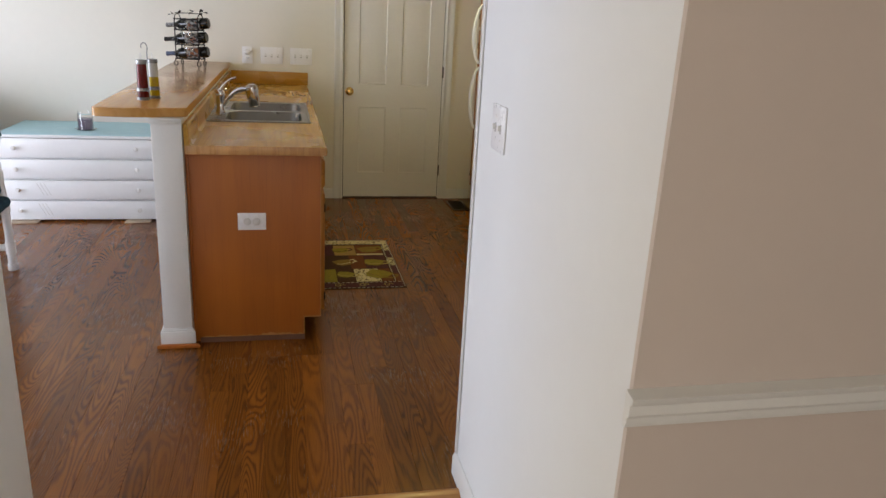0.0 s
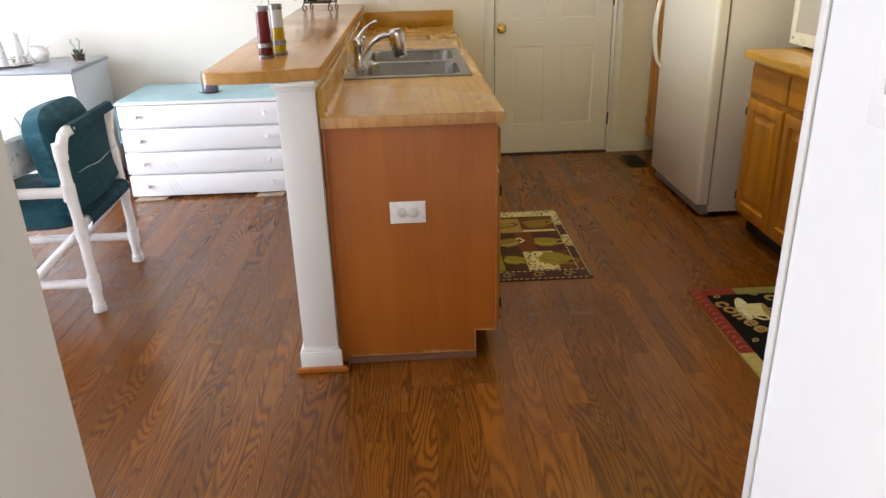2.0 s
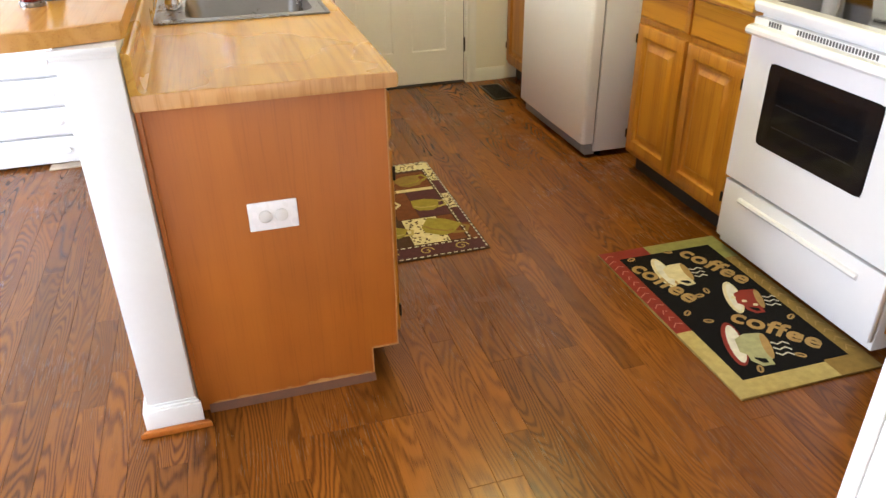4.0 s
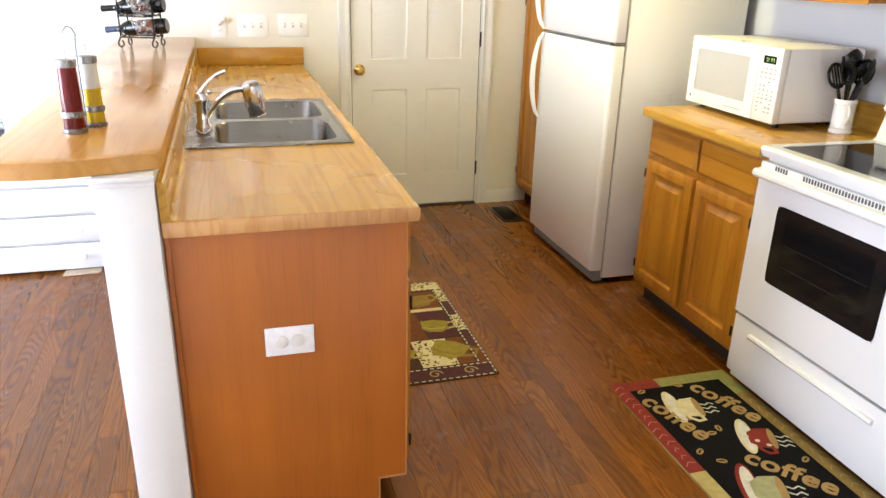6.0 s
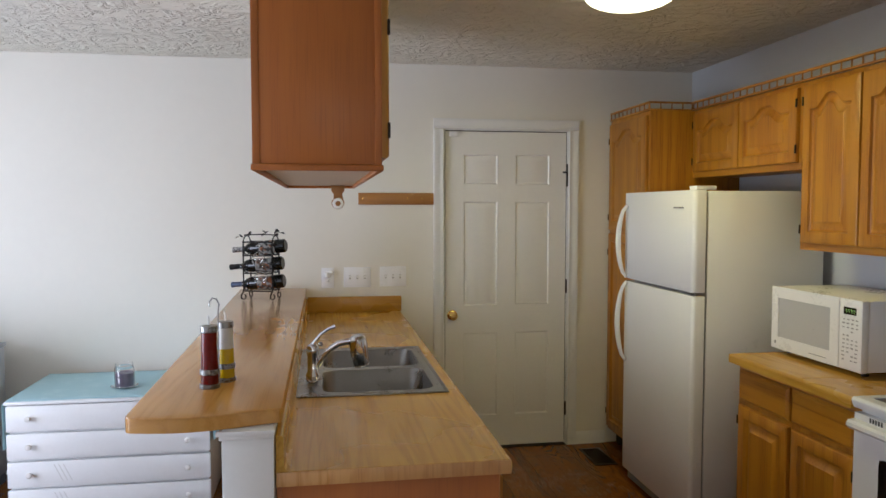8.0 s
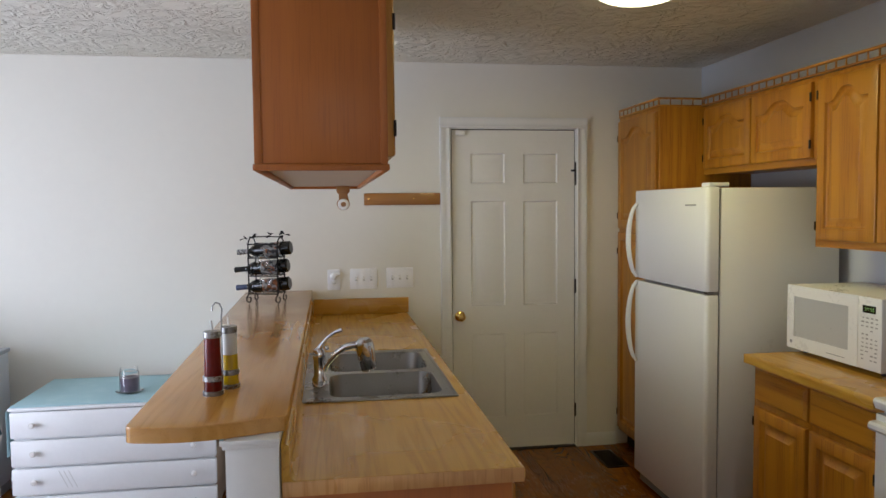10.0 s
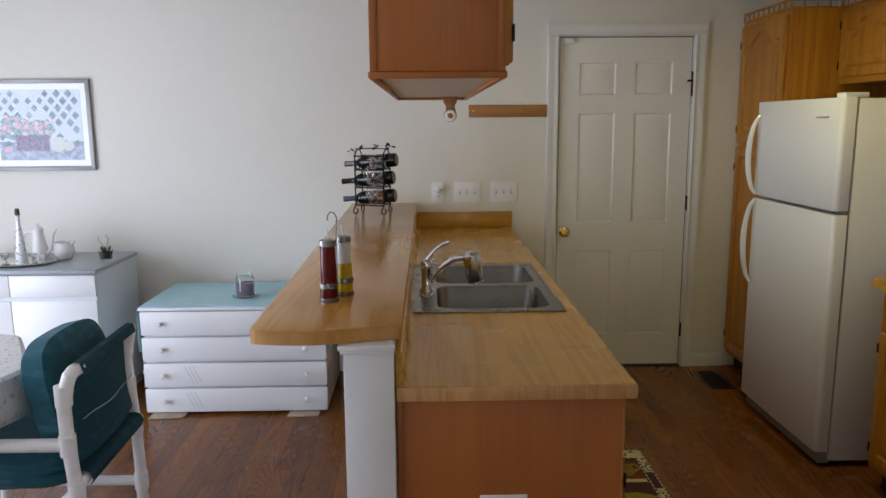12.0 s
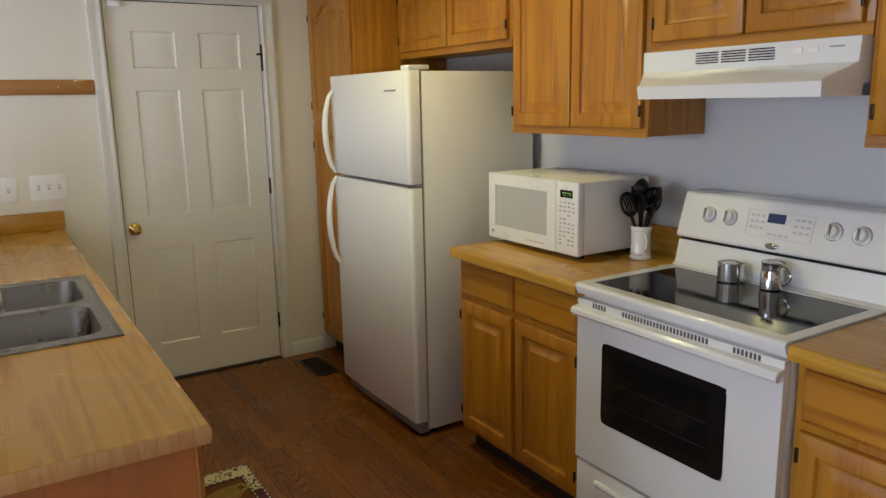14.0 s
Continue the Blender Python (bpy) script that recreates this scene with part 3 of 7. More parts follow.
solo("alarm_contact", box(nbm(), DX0 + 0.03, Y_FAR - 0.011, DZ - 0.04, DX0 + 0.085, Y_FAR + 0.0115, DZ - 0.008, 0.004), M_PLASTIC, "small white plastic alarm contact on the door top", "sensor")
structure("door_sill", box(nbm(), DX0, Y_FAR - 0.012, -0.007, DX1, Y_FAR + T, 0.009, 0.003), M_SHADOW, "dark wooden sill under the door", "sill")


# ---- cabinet parts ----
def arched_contour(w, h, inset, arch, n=18):
    """Outline of a raised-panel field, with a cathedral arch where arch > 0."""
    x0, x1, z0, zt = inset, w - inset, inset, h - inset
    pts = [(x0, z0), (x1, z0)]
    for i in range(n + 1):
        u = 1 - i / n
        x = x0 + (x1 - x0) * u
        d = abs(2 * u - 1)
        t = min(1, max(0, (d - 0.12) / 0.62))
        pts.append((x, zt - arch * (t * t * (3 - 2 * t))))
    return pts


def raised_door(w, h, arch=0.0, frame_w=0.050, t=0.019):
    """A frame-and-panel cabinet door lying in x (width) and z (height), its face towards -y."""
    b = nbm()
    n = 18
    outer = [(0, 0), (w, 0)] + [(w * (1 - i / n), h) for i in range(n + 1)]
    def ring(pts, y):
        return [b.verts.new((x, y, z)) for x, z in pts]
    e = 0.007
    inner_outer = [(min(max(x, e), w - e), min(max(z, e), h - e)) for x, z in outer]
    mid_outer = [(min(max(x, 0.002), w - 0.002), min(max(z, 0.002), h - 0.002)) for x, z in outer]
    rings = [ring(outer, t), ring(outer, 0.008), ring(mid_outer, 0.003), ring(inner_outer, 0.0),
             ring(arched_contour(w, h, frame_w, arch), 0.0), ring(arched_contour(w, h, frame_w + 0.004, arch), 0.010),
             ring(arched_contour(w, h, frame_w + 0.011, arch), 0.0145), ring(arched_contour(w, h, frame_w + 0.016, arch), 0.0145),
             ring(arched_contour(w, h, frame_w + 0.044, arch * 0.9), 0.003), ring(arched_contour(w, h, frame_w + 0.046, arch * 0.9), 0.001)]
    for p, q in zip(rings, rings[1:]):
        k = len(p)
        for i in range(k):
            b.faces.new((p[i], p[(i + 1) % k], q[(i + 1) % k], q[i]))
    b.faces.new(rings[-1])
    b.faces.new(list(reversed(rings[0])))
    return b


def drawer_front(w, h, t=0.019):
    b = nbm()
    rings = []
    for inset, y in ((0, t), (0, 0.010), (0.006, 0.006), (0.012, 0.0), ):
        rings.append([b.verts.new((x, y, z)) for x, z in ((inset, inset), (w - inset, inset), (w - inset, h - inset), (inset, h - inset))])
    for p, q in zip(rings, rings[1:]):
        for i in range(4):
            b.faces.new((p[i], p[(i + 1) % 4], q[(i + 1) % 4], q[i]))
    b.faces.new(rings[-1])
    b.faces.new(list(reversed(rings[0])))
    return b


def hinges(door, w, zs, side):
    for z in zs:
        x = -0.004 if side < 0 else w - 0.006
        part("hinge", box(nbm(), x, -0.003, z - 0.02, x + 0.010, 0.004, z + 0.02, 0.002), M_HINGE, door, "dark bronze hinge")


def wall_cabinet(label, y0, y1, z0, z1, front, back, arch, doors=2, group="wall cabinets"):
    """A wall cabinet against the east wall: carcass with face frame, and arched doors."""
    ob = thing("wall_cabinet", label, "cabinet", pose(front, y1, z0, 0, 0, -90), group)
    w, h, d = y1 - y0, z1 - z0, back - front
    part("carcass", box(nbm(), 0.0005, 0.019, 0.004, w - 0.0005, d, h, 0.0015), M_OAK, ob)
    part("bottom_rail", box(nbm(), 0.0005, 0.0165, 0.0, w - 0.0005, 0.0189, 0.034), M_OAK_H, ob)
    gap, edge = 0.008, 0.022
    dw = (w - 2 * edge - gap * (doors - 1)) / doors
    for i in range(doors):
        d_ob = part("door", raised_door(dw, h - 0.054, arch), M_OAK, ob, "cathedral-arched raised panel door", pose(edge + i * (dw + gap), -0.003, 0.032))
        hinges(d_ob, dw, (0.06, h - 0.12), -1 if i == 0 else 1)
    return ob


CAB_TOP = 2.122
UP_X = 1.895
wall_cabinet("honey oak wall cabinet with two arched doors over the microwave", 3.395, 4.160, 1.375, CAB_TOP, UP_X, X_RIGHT - 0.003, 0.055)
wall_cabinet("short honey oak wall cabinet over the refrigerator", 4.162, 5.150, 1.735, CAB_TOP, UP_X, X_RIGHT - 0.003, 0.05)
wall_cabinet("short honey oak wall cabinet over the range hood", 2.652, 3.393, 1.660, CAB_TOP, UP_X, X_RIGHT - 0.003, 0.05)
wall_cabinet("honey oak wall cabinet beside the range hood", 1.90, 2.650, 1.375, CAB_TOP, UP_X, X_RIGHT - 0.003, 0.055)


def pantry():
    x, y1, w = 1.628, 5.740, 0.586
    ob = thing("pantry_cabinet", "tall honey oak pantry cabinet with arched upper door", "cabinet", pose(x, y1, 0, 0, 0, -90))
    d = X_RIGHT - 0.003 - x
    part("carcass", box(nbm(), 0.0, 0.019, 0.10, w, d, CAB_TOP, 0.0015), M_OAK, ob)
    part("kick", box(nbm(), 0.0, 0.08, 0.0, w, d, 0.099), M_SHADOW, ob, "toe kick, recess shade put into its near-black colour")
    up = part("door", raised_door(w - 0.044, 0.675, 0.06), M_OAK, ob, "cathedral-arched raised panel door", pose(0.022, -0.003, 1.42))
    lo = part("door", raised_door(w - 0.044, 1.27, 0.0), M_OAK, ob, "tall raised panel door", pose(0.022, -0.003, 0.125))
    hinges(up, w - 0.044, (0.08, 0.57), -1)
    hinges(lo, w - 0.044, (0.1, 1.15), -1)


pantry()


def gallery_rail():
    """A low spindle rail along the tops of the wall cabinets and round the pantry."""
    ob = thing("gallery_rail", "thin honey oak spindle rail along the cabinet tops", "rail")
    z0, z1 = CAB_TOP + 0.0005, CAB_TOP + 0.052
    runs = (((UP_X + 0.012, 1.92), (UP_X + 0.012, 5.165)), ((UP_X + 0.022, 5.165), (1.645, 5.165)), ((1.645, 5.175), (1.645, 5.735)))
    for (ax, ay), (bx, by) in runs:
        x0, x1, y0, y1 = min(ax, bx), max(ax, bx), min(ay, by), max(ay, by)
        part("bottom_strip", box(nbm(), x0 - 0.008, y0 - 0.008, z0, x1 + 0.008, y1 + 0.0008, z0 + 0.010, 0.002), M_OAK_H, ob)
        part("top_strip", box(nbm(), x0 - 0.008, y0 - 0.008, z1 - 0.012, x1 + 0.008, y1 + 0.0008, z1, 0.003), M_OAK_H, ob)
        n = max(2, round(math.hypot(bx - ax, by - ay) / 0.062))
        for i in range(n + 1):
            u = i / n
            part("spindle", lathe(nbm(), ((0.004, 0), (0.0045, 0.008), (0.003, 0.014), (0.0045, 0.018), (0.003, 0.022), (0.004, 0.030)), ax + (bx - ax) * u, ay + (by - ay) * u, z0 + 0.010, n=8), M_OAK_H, ob)


gallery_rail()


def base_cabinet(label, y0, y1, front=1.598):
    ob = thing("base_cabinet", label, "cabinet", pose(front, y1, 0, 0, 0, -90), "base cabinets")
    w, d = y1 - y0, X_RIGHT - 0.003 - front
    part("carcass", box(nbm(), 0.0, 0.019, 0.10, w, d, 0.8755, 0.0015), M_OAK, ob)
    part("kick", box(nbm(), 0.0, 0.085, 0.0, w, d, 0.099), M_SHADOW, ob, "toe kick, recess shade put into its near-black colour")
    edge, gap = 0.022, 0.022
    dw = (w - 2 * edge - gap) / 2
    for i in range(2):
        x = edge + i * (dw + gap)
        part("drawer", drawer_front(dw, 0.135), M_OAK_H, ob, "", pose(x, -0.001, 0.715))
        d_ob = part("door", raised_door(dw, 0.565), M_OAK, ob, "raised panel door", pose(x, -0.001, 0.125))
        hinges(d_ob, dw, (0.07, 0.50), -1 if i == 0 else 1)
    return ob


base_cabinet("honey oak base cabinet with two drawers over two doors", 3.370, 4.138)
base_cabinet("honey oak base cabinet beside the range", 1.90, 2.600)


def worktop(label, y0, y1, splash_to=None):
    ob = thing("worktop", label, "countertop")
    prof = [(1.566, 0.8765)] + arc(1.578, 0.902, 0.012, 180, 90, 5) + [(2.182, 0.914)] + arc(2.172, 0.924, 0.010, 270, 360, 4)[1:] + [(2.182, 1.004)] + arc(2.192, 1.004, 0.010, 180, 90, 3) + [(X_RIGHT - 0.002, 1.014), (X_RIGHT - 0.002, 0.8765)]
    part("top", prism(nbm(), prof, y0, y1, "Y"), M_LAM, ob)
    part("end_band", box(nbm(), 1.567, y1 + 0.0003, 0.8768, 2.20, y1 + 0.0015, 0.913), M_LAM, ob)
    return ob


worktop("oak-look laminate countertop with coved backsplash", 3.370, 4.143)
worktop("oak-look laminate countertop with coved backsplash", 1.90, 2.600)


# ---- refrigerator ----
def refrigerator():
    ob = thing("refrigerator", "white top-freezer refrigerator with pebbled enamel doors", "refrigerator")
    y0, y1, xf, xd, xb, zt = 4.312, 5.112, 1.478, 1.541, 2.150, 1.645
    part("body", box(nbm(), xd + 0.008, y0 + 0.004, 0.03, xb, y1 - 0.004, zt - 0.004, 0.006), M_FRIDGE, ob)
    part("gasket", box(nbm(), xd - 0.002, y0 + 0.012, 0.07, xd + 0.0078, y1 - 0.012, zt - 0.012), M_GREY, ob, "grey door gasket")
    def door(z0, z1):
        b = nbm()
        poly = [(xd - 0.003, y1), (xd - 0.003, y0)] + arc(xf + 0.022, y0 + 0.022, 0.022, 270, 180, 6) + [(xf - 0.004, (y0 + y1) / 2)] + arc(xf + 0.022, y1 - 0.022, 0.022, 180, 90, 6)
        prism(b, poly, z0, z1, "Z", 0.004)
        return b
    fz = part("door", door(1.166, zt), M_FRIDGE, ob, "freezer door")
    fd = part("door", door(0.075, 1.150), M_FRIDGE, ob, "fresh food door")
    def handle(za, zb):
        pts = []
        n = 14
        for i in range(n + 1):
            u = i / n
            pts.append((xf - 0.004 - 0.050 * math.sin(math.pi * min(1, u * 1.0)) ** 0.55, y1 - 0.045, za + (zb - za) * u))
        b = nbm()
        tube(b, pts, 0.012, 10, [0.009 + 0.006 * math.sin(math.pi * i / n) for i in range(n + 1)])
        return b
    part("handle", handle(1.172, 1.575), M_FRIDGE, fz, "white bowed handle")
    part("handle", handle(0.70, 1.146), M_FRIDGE, fd, "white bowed handle")
    part("hinge_cover", box(nbm(), xf + 0.012, y0 + 0.005, zt + 0.0005, xd + 0.05, y0 + 0.075, zt + 0.020, 0.004), M_FRIDGE, ob, "white plastic hinge cover")
    part("hinge", box(nbm(), xf + 0.016, y0 + 0.003, 1.1515, xd, y0 + 0.05, 1.1645, 0.002), M_STEEL, ob, "metal centre hinge")
    part("badge", box(nbm(), xf - 0.0045, y0 + 0.10, 1.560, xf + 0.003, y0 + 0.20, 1.567, 0.0015), M_GREY, fz, "small grey badge bar")
    b = nbm()
    box(b, xf + 0.03, y0 + 0.02, 0.012, xd + 0.02, y1 - 0.02, 0.068, 0.004)
    for i in range(5):
        box(b, xf + 0.026, y0 + 0.06, 0.02 + i * 0.009, xf + 0.031, y1 - 0.06, 0.024 + i * 0.009)
    part("grille", b, M_GREY, ob, "grey toe grille")
    for y in (y0 + 0.05, y1 - 0.05):
        for x in (xd + 0.05, xb - 0.05):
            part("foot", rod(nbm(), (x, y, 0.0), (x, y, 0.031), 0.018), M_BLACK, ob, "black levelling foot")


refrigerator()


# ---- range and hood ----
def kitchen_range():
    ob = thing("kitchen_range", "white electric range with black glass cooktop and oven window", "range")
    y0, y1 = 2.606, 3.364
    xf, xb = 1.600, 2.19
    part("body", box(nbm(), xf, y0 + 0.003, 0.03, xb, y1 - 0.003, 0.885, 0.004), M_STOVE, ob)
    for y in (y0 + 0.06, y1 - 0.06):
        for x in (xf + 0.06, xb - 0.06):
            part("foot", rod(nbm(), (x, y, 0.0), (x, y, 0.031), 0.015), M_BLACK, ob)
    # cooktop: rim with a sunk glass plate
    b = nbm()
    gx0, gx1, gy0, gy1 = 1.612, 2.010, y0 + 0.035, y1 - 0.035
    frame_slab(b, "Z", (1.5735, y0, 2.12, y1), (gx0, gy0, gx1, gy1), 0.886, 0.920)
    part("cooktop", b, M_STOVE, ob, "white enamel cooktop rim")
    part("glass_plate", box(nbm(), gx0 + 0.0005, gy0 + 0.0005, 0.905, gx1 - 0.0005, gy1 - 0.0005, 0.9175), M_GLASS_BLACK, ob, "black ceramic glass plate")
    part("cooktop_lip", prism(nbm(), [(1.5715, 0.884)] + arc(1.5735, 0.908, 0.012, 180, 95, 6) + [(1.5735, 0.884)], y0 + 0.0002, y1 - 0.0002, "Y"), M_STOVE, ob)
    # oven door
    dz0, dz1 = 0.305, 0.868
    b = nbm()
    wy0, wy1, wz0, wz1 = 2.772, 3.240, 0.470, 0.742
    xo = 1.572
    frame_slab(b, "X", (y0 + 0.004, dz0, y1 - 0.004, dz1), (wy0, wz0, wy1, wz1), xo, xf - 0.002)
    door = part("oven_door", b, M_STOVE, ob, "white enamel oven door")
    b = nbm()
    poly = arc(wy0 + 0.02, wz0 + 0.02, 0.022, 180, 270, 4) + arc(wy1 - 0.02, wz0 + 0.02, 0.022, 270, 360, 4) + arc(wy1 - 0.02, wz1 - 0.02, 0.022, 0, 90, 4) + arc(wy0 + 0.02, wz1 - 0.02, 0.022, 90, 180, 4)
    prism(b, poly, xo - 0.002, xo + 0.010, "X")
    win = part("oven_window", b, M_GLASS_BLACK, door, "dark oven window glass")
    part("window_screen", frame_slab(nbm(), "X", (wy0 + 0.002, wz0 + 0.002, wy1 - 0.002, wz1 - 0.002), (wy0 + 0.05, wz0 + 0.03, wy1 - 0.05, wz1 - 0.03), xo - 0.0026, xo - 0.0021), plain("dotted_screen", (0.009, 0.009, 0.010), 0.15, vary=0.1, scale=90), win, "dark grey screen border")
    for zr in (0.545, 0.62):
        part("rack_line", box(nbm(), xo - 0.0025, wy0 + 0.06, zr, xo - 0.0021, wy1 - 0.06, zr + 0.002), plain("rack_grey", (0.018, 0.018, 0.019), 0.4) if zr == 0.545 else bpy.data.materials["rack_grey"], win, "faint oven rack line")
    b = nbm()
    poly = [(xo - 0.026, 0.815), (xo - 0.033, 0.824), (xo - 0.032, 0.836), (xo - 0.024, 0.844), (xo + 0.004, 0.847), (xo + 0.004, 0.838), (xo - 0.014, 0.834), (xo - 0.019, 0.826), (xo - 0.019, 0.815)]
    prism(b, poly, y0 + 0.004, y1 - 0.004, "Y", 0.002)
    part("oven_handle", b, M_STOVE, door, "white bar handle across the door")
    for ys, n in ((3.285, 5), (3.155, 26), (2.755, 7)):
        for i in range(n):
            y = ys - i * 0.0125
            part("vent_slot", box(nbm(), xo - 0.0015, y - 0.0035, 0.849, xo + 0.003, y + 0.0035, 0.865), M_SLOT_DARK, door)
    # drawer
    b = nbm()
    box(b, xo + 0.004, y0 + 0.004, 0.062, xf - 0.002, y1 - 0.004, 0.292, 0.006)
    dr = part("drawer", b, M_STOVE, ob, "white storage drawer")
    b = nbm()
    prism(b, [(xo + 0.006, 0.226), (xo - 0.006, 0.232), (xo - 0.010, 0.240), (xo - 0.006, 0.248), (xo + 0.006, 0.250)], y0 + 0.10, y1 - 0.10, "Y", 0.002)
    part("drawer_pull", b, M_STOVE, dr)
    # black sheet puts the shade into the gap behind door and drawer
    part("drawer_gap_shade", box(nbm(), xf - 0.0018, y0 + 0.008, 0.07, xf - 0.0004, y1 - 0.008, 0.86), M_BLACK, ob, "black sheet holding the shade between door and drawer")
    # back guard: low upstand, black box for the shade in the gap, sloped console
    part("upstand", prism(nbm(), [(2.027, 0.9205), (2.040, 0.93), (2.060, 1.010), (2.19, 1.010), (2.19, 0.9205)], y0, y1, "Y", 0.002), M_STOVE, ob)
    part("console_gap_shade", box(nbm(), 2.063, y0 + 0.006, 1.0105, 2.188, y1 - 0.006, 1.0225), M_BLACK, ob)
    cons = part("console", prism(nbm(), [(2.047, 1.023), (2.043, 1.030), (2.085, 1.168)] + arc(2.100, 1.166, 0.015, 165, 90, 4) + [(2.19, 1.181), (2.19, 1.023)], y0, y1, "Y", 0.004), M_STOVE, ob, "white control console")
    tilt = math.degrees(math.atan2(0.042, 0.138))
    def on_console(y, u):
        """Pose on the sloped face, u metres up the slope; local z points out."""
        return pose(2.043 + u * math.sin(radians(tilt)) - 0.0005, y, 1.030 + u * math.cos(radians(tilt)), 0, -90 - (-tilt), 0)
    for y in (3.245, 3.160, 2.800, 2.715):
        mk = on_console(y, 0.085)
        kn = part("knob", lathe(nbm(), ((0.026, 0), (0.026, 0.005), (0.021, 0.008), (0.019, 0.020), (0.015, 0.024), (0, 0.025)), n=22), M_PLASTIC, cons, "white burner knob", mk)
        part("knob_ring", lathe(nbm(), ((0.0285, 0.0), (0.0285, 0.0025), (0.0265, 0.003), (0.0265, 0.0)), n=22), M_STEEL, kn)
        part("grip", box(nbm(), -0.018, -0.004, 0.024, 0.018, 0.004, 0.030, 0.002), M_STEEL, kn)
    mk = on_console(2.99, 0.10)
    part("display", box(nbm(), -0.014, -0.030, 0, 0.016, 0.030, 0.0025), M_LCD_BLUE, cons, "small blue clock display", mk)
    mk = on_console(2.975, 0.085)
    b = nbm()
    for ix in range(3):
        for iy in (-0.095, -0.075, -0.055, 0.062, 0.082, 0.10):
            box(b, -0.024 + ix * 0.02, iy - 0.006, 0, -0.016 + ix * 0.02, iy + 0.006, 0.0012)
    for iy in (-0.03, -0.01, 0.01, 0.03):
        box(b, -0.040, iy - 0.006, 0, -0.033, iy + 0.006, 0.0012)
    for ya, yb, ua, ub in ((-0.112, 0.118, 0.036, 0.0372), (-0.112, 0.118, -0.048, -0.0468), (-0.112, -0.1108, -0.0466, 0.0358), (0.1168, 0.118, -0.0466, 0.0358)):
        box(b, ua, ya, 0, ub, yb, 0.0009)
    part("keypad_print", b, plain("pale_grey_print", (0.55, 0.56, 0.58), 0.4), cons, "faint grey keypad printing", mk)
    b = nbm()
    lathe(b, ((0.018, 0), (0.018, 0.003), (0.012, 0.005), (0, 0.005)), n=20)
    bmesh.ops.scale(b, vec=(0.55, 1.3, 1), verts=b.verts[:])
    part("badge", b, M_STEEL, cons, "oval chrome badge", on_console(2.985, 0.012))


kitchen_range()


def range_hood():
    ob = thing("range_hood", "white under-cabinet range hood with front vent slots", "range hood")
    y0, y1 = 2.656, 3.388
    xw = X_RIGHT - 0.002
    b = nbm()
    def level(xl, xm, ya, yb, z):
        """A plan outline: a lip at xl between ya and yb, widening to the full width at xm, then back to the wall."""
        return [b.verts.new((x, y, z)) for x, y in ((xl, ya), (xl, yb), (xm, y1), (xw, y1), (xw, y0), (xm, y0))]
    rings = [level(1.752, 1.882, 2.682, 3.292, 1.508), level(1.748, 1.880, 2.680, 3.295, 1.546), level(1.754, 1.880, 2.684, 3.290, 1.551), level(1.870, 1.882, y0 + 0.004, y1 - 0.004, 1.594), level(1.872, 1.884, y0 + 0.002, y1 - 0.002, 1.6585)]
    for p, q in zip(rings, rings[1:]):
        for i in range(6):
            b.faces.new((p[i], p[(i + 1) % 6], q[(i + 1) % 6], q[i]))
    b.faces.new(rings[-1])
    inner = level(1.768, 1.890, 2.696, 3.278, 1.508)
    deep = level(1.768, 1.890, 2.696, 3.278, 1.540)
    for p, q in ((rings[0], inner), (inner, deep)):
        for i in range(6):
            b.faces.new((p[i], p[(i + 1) % 6], q[(i + 1) % 6], q[i]))
    b.faces.new(deep)
    part("canopy", b, M_STOVE, ob)
    for k in range(3):
        for i in range(5):
            c = 3.17 - k * 0.094
            part("vent_slot", box(nbm(), 1.8690, c - 0.082, 1.612 + i * 0.0075, 1.8722, c, 1.6155 + i * 0.0075), M_BLACK, ob)
    for y in (2.83, 2.785):
        part("switch", box(nbm(), 1.8685, y - 0.014, 1.622, 1.8735, y + 0.014, 1.640, 0.002), M_PLASTIC, ob, "white rocker switch")
    part("badge", box(nbm(), 1.870, 2.70, 1.634, 1.8728, 2.74, 1.638), M_GREY, ob)
    part("filter", box(nbm(), 1.80, y0 + 0.12, 1.534, 2.12, y1 - 0.12, 1.5395), M_STEEL, ob, "grey mesh filter")


range_hood()


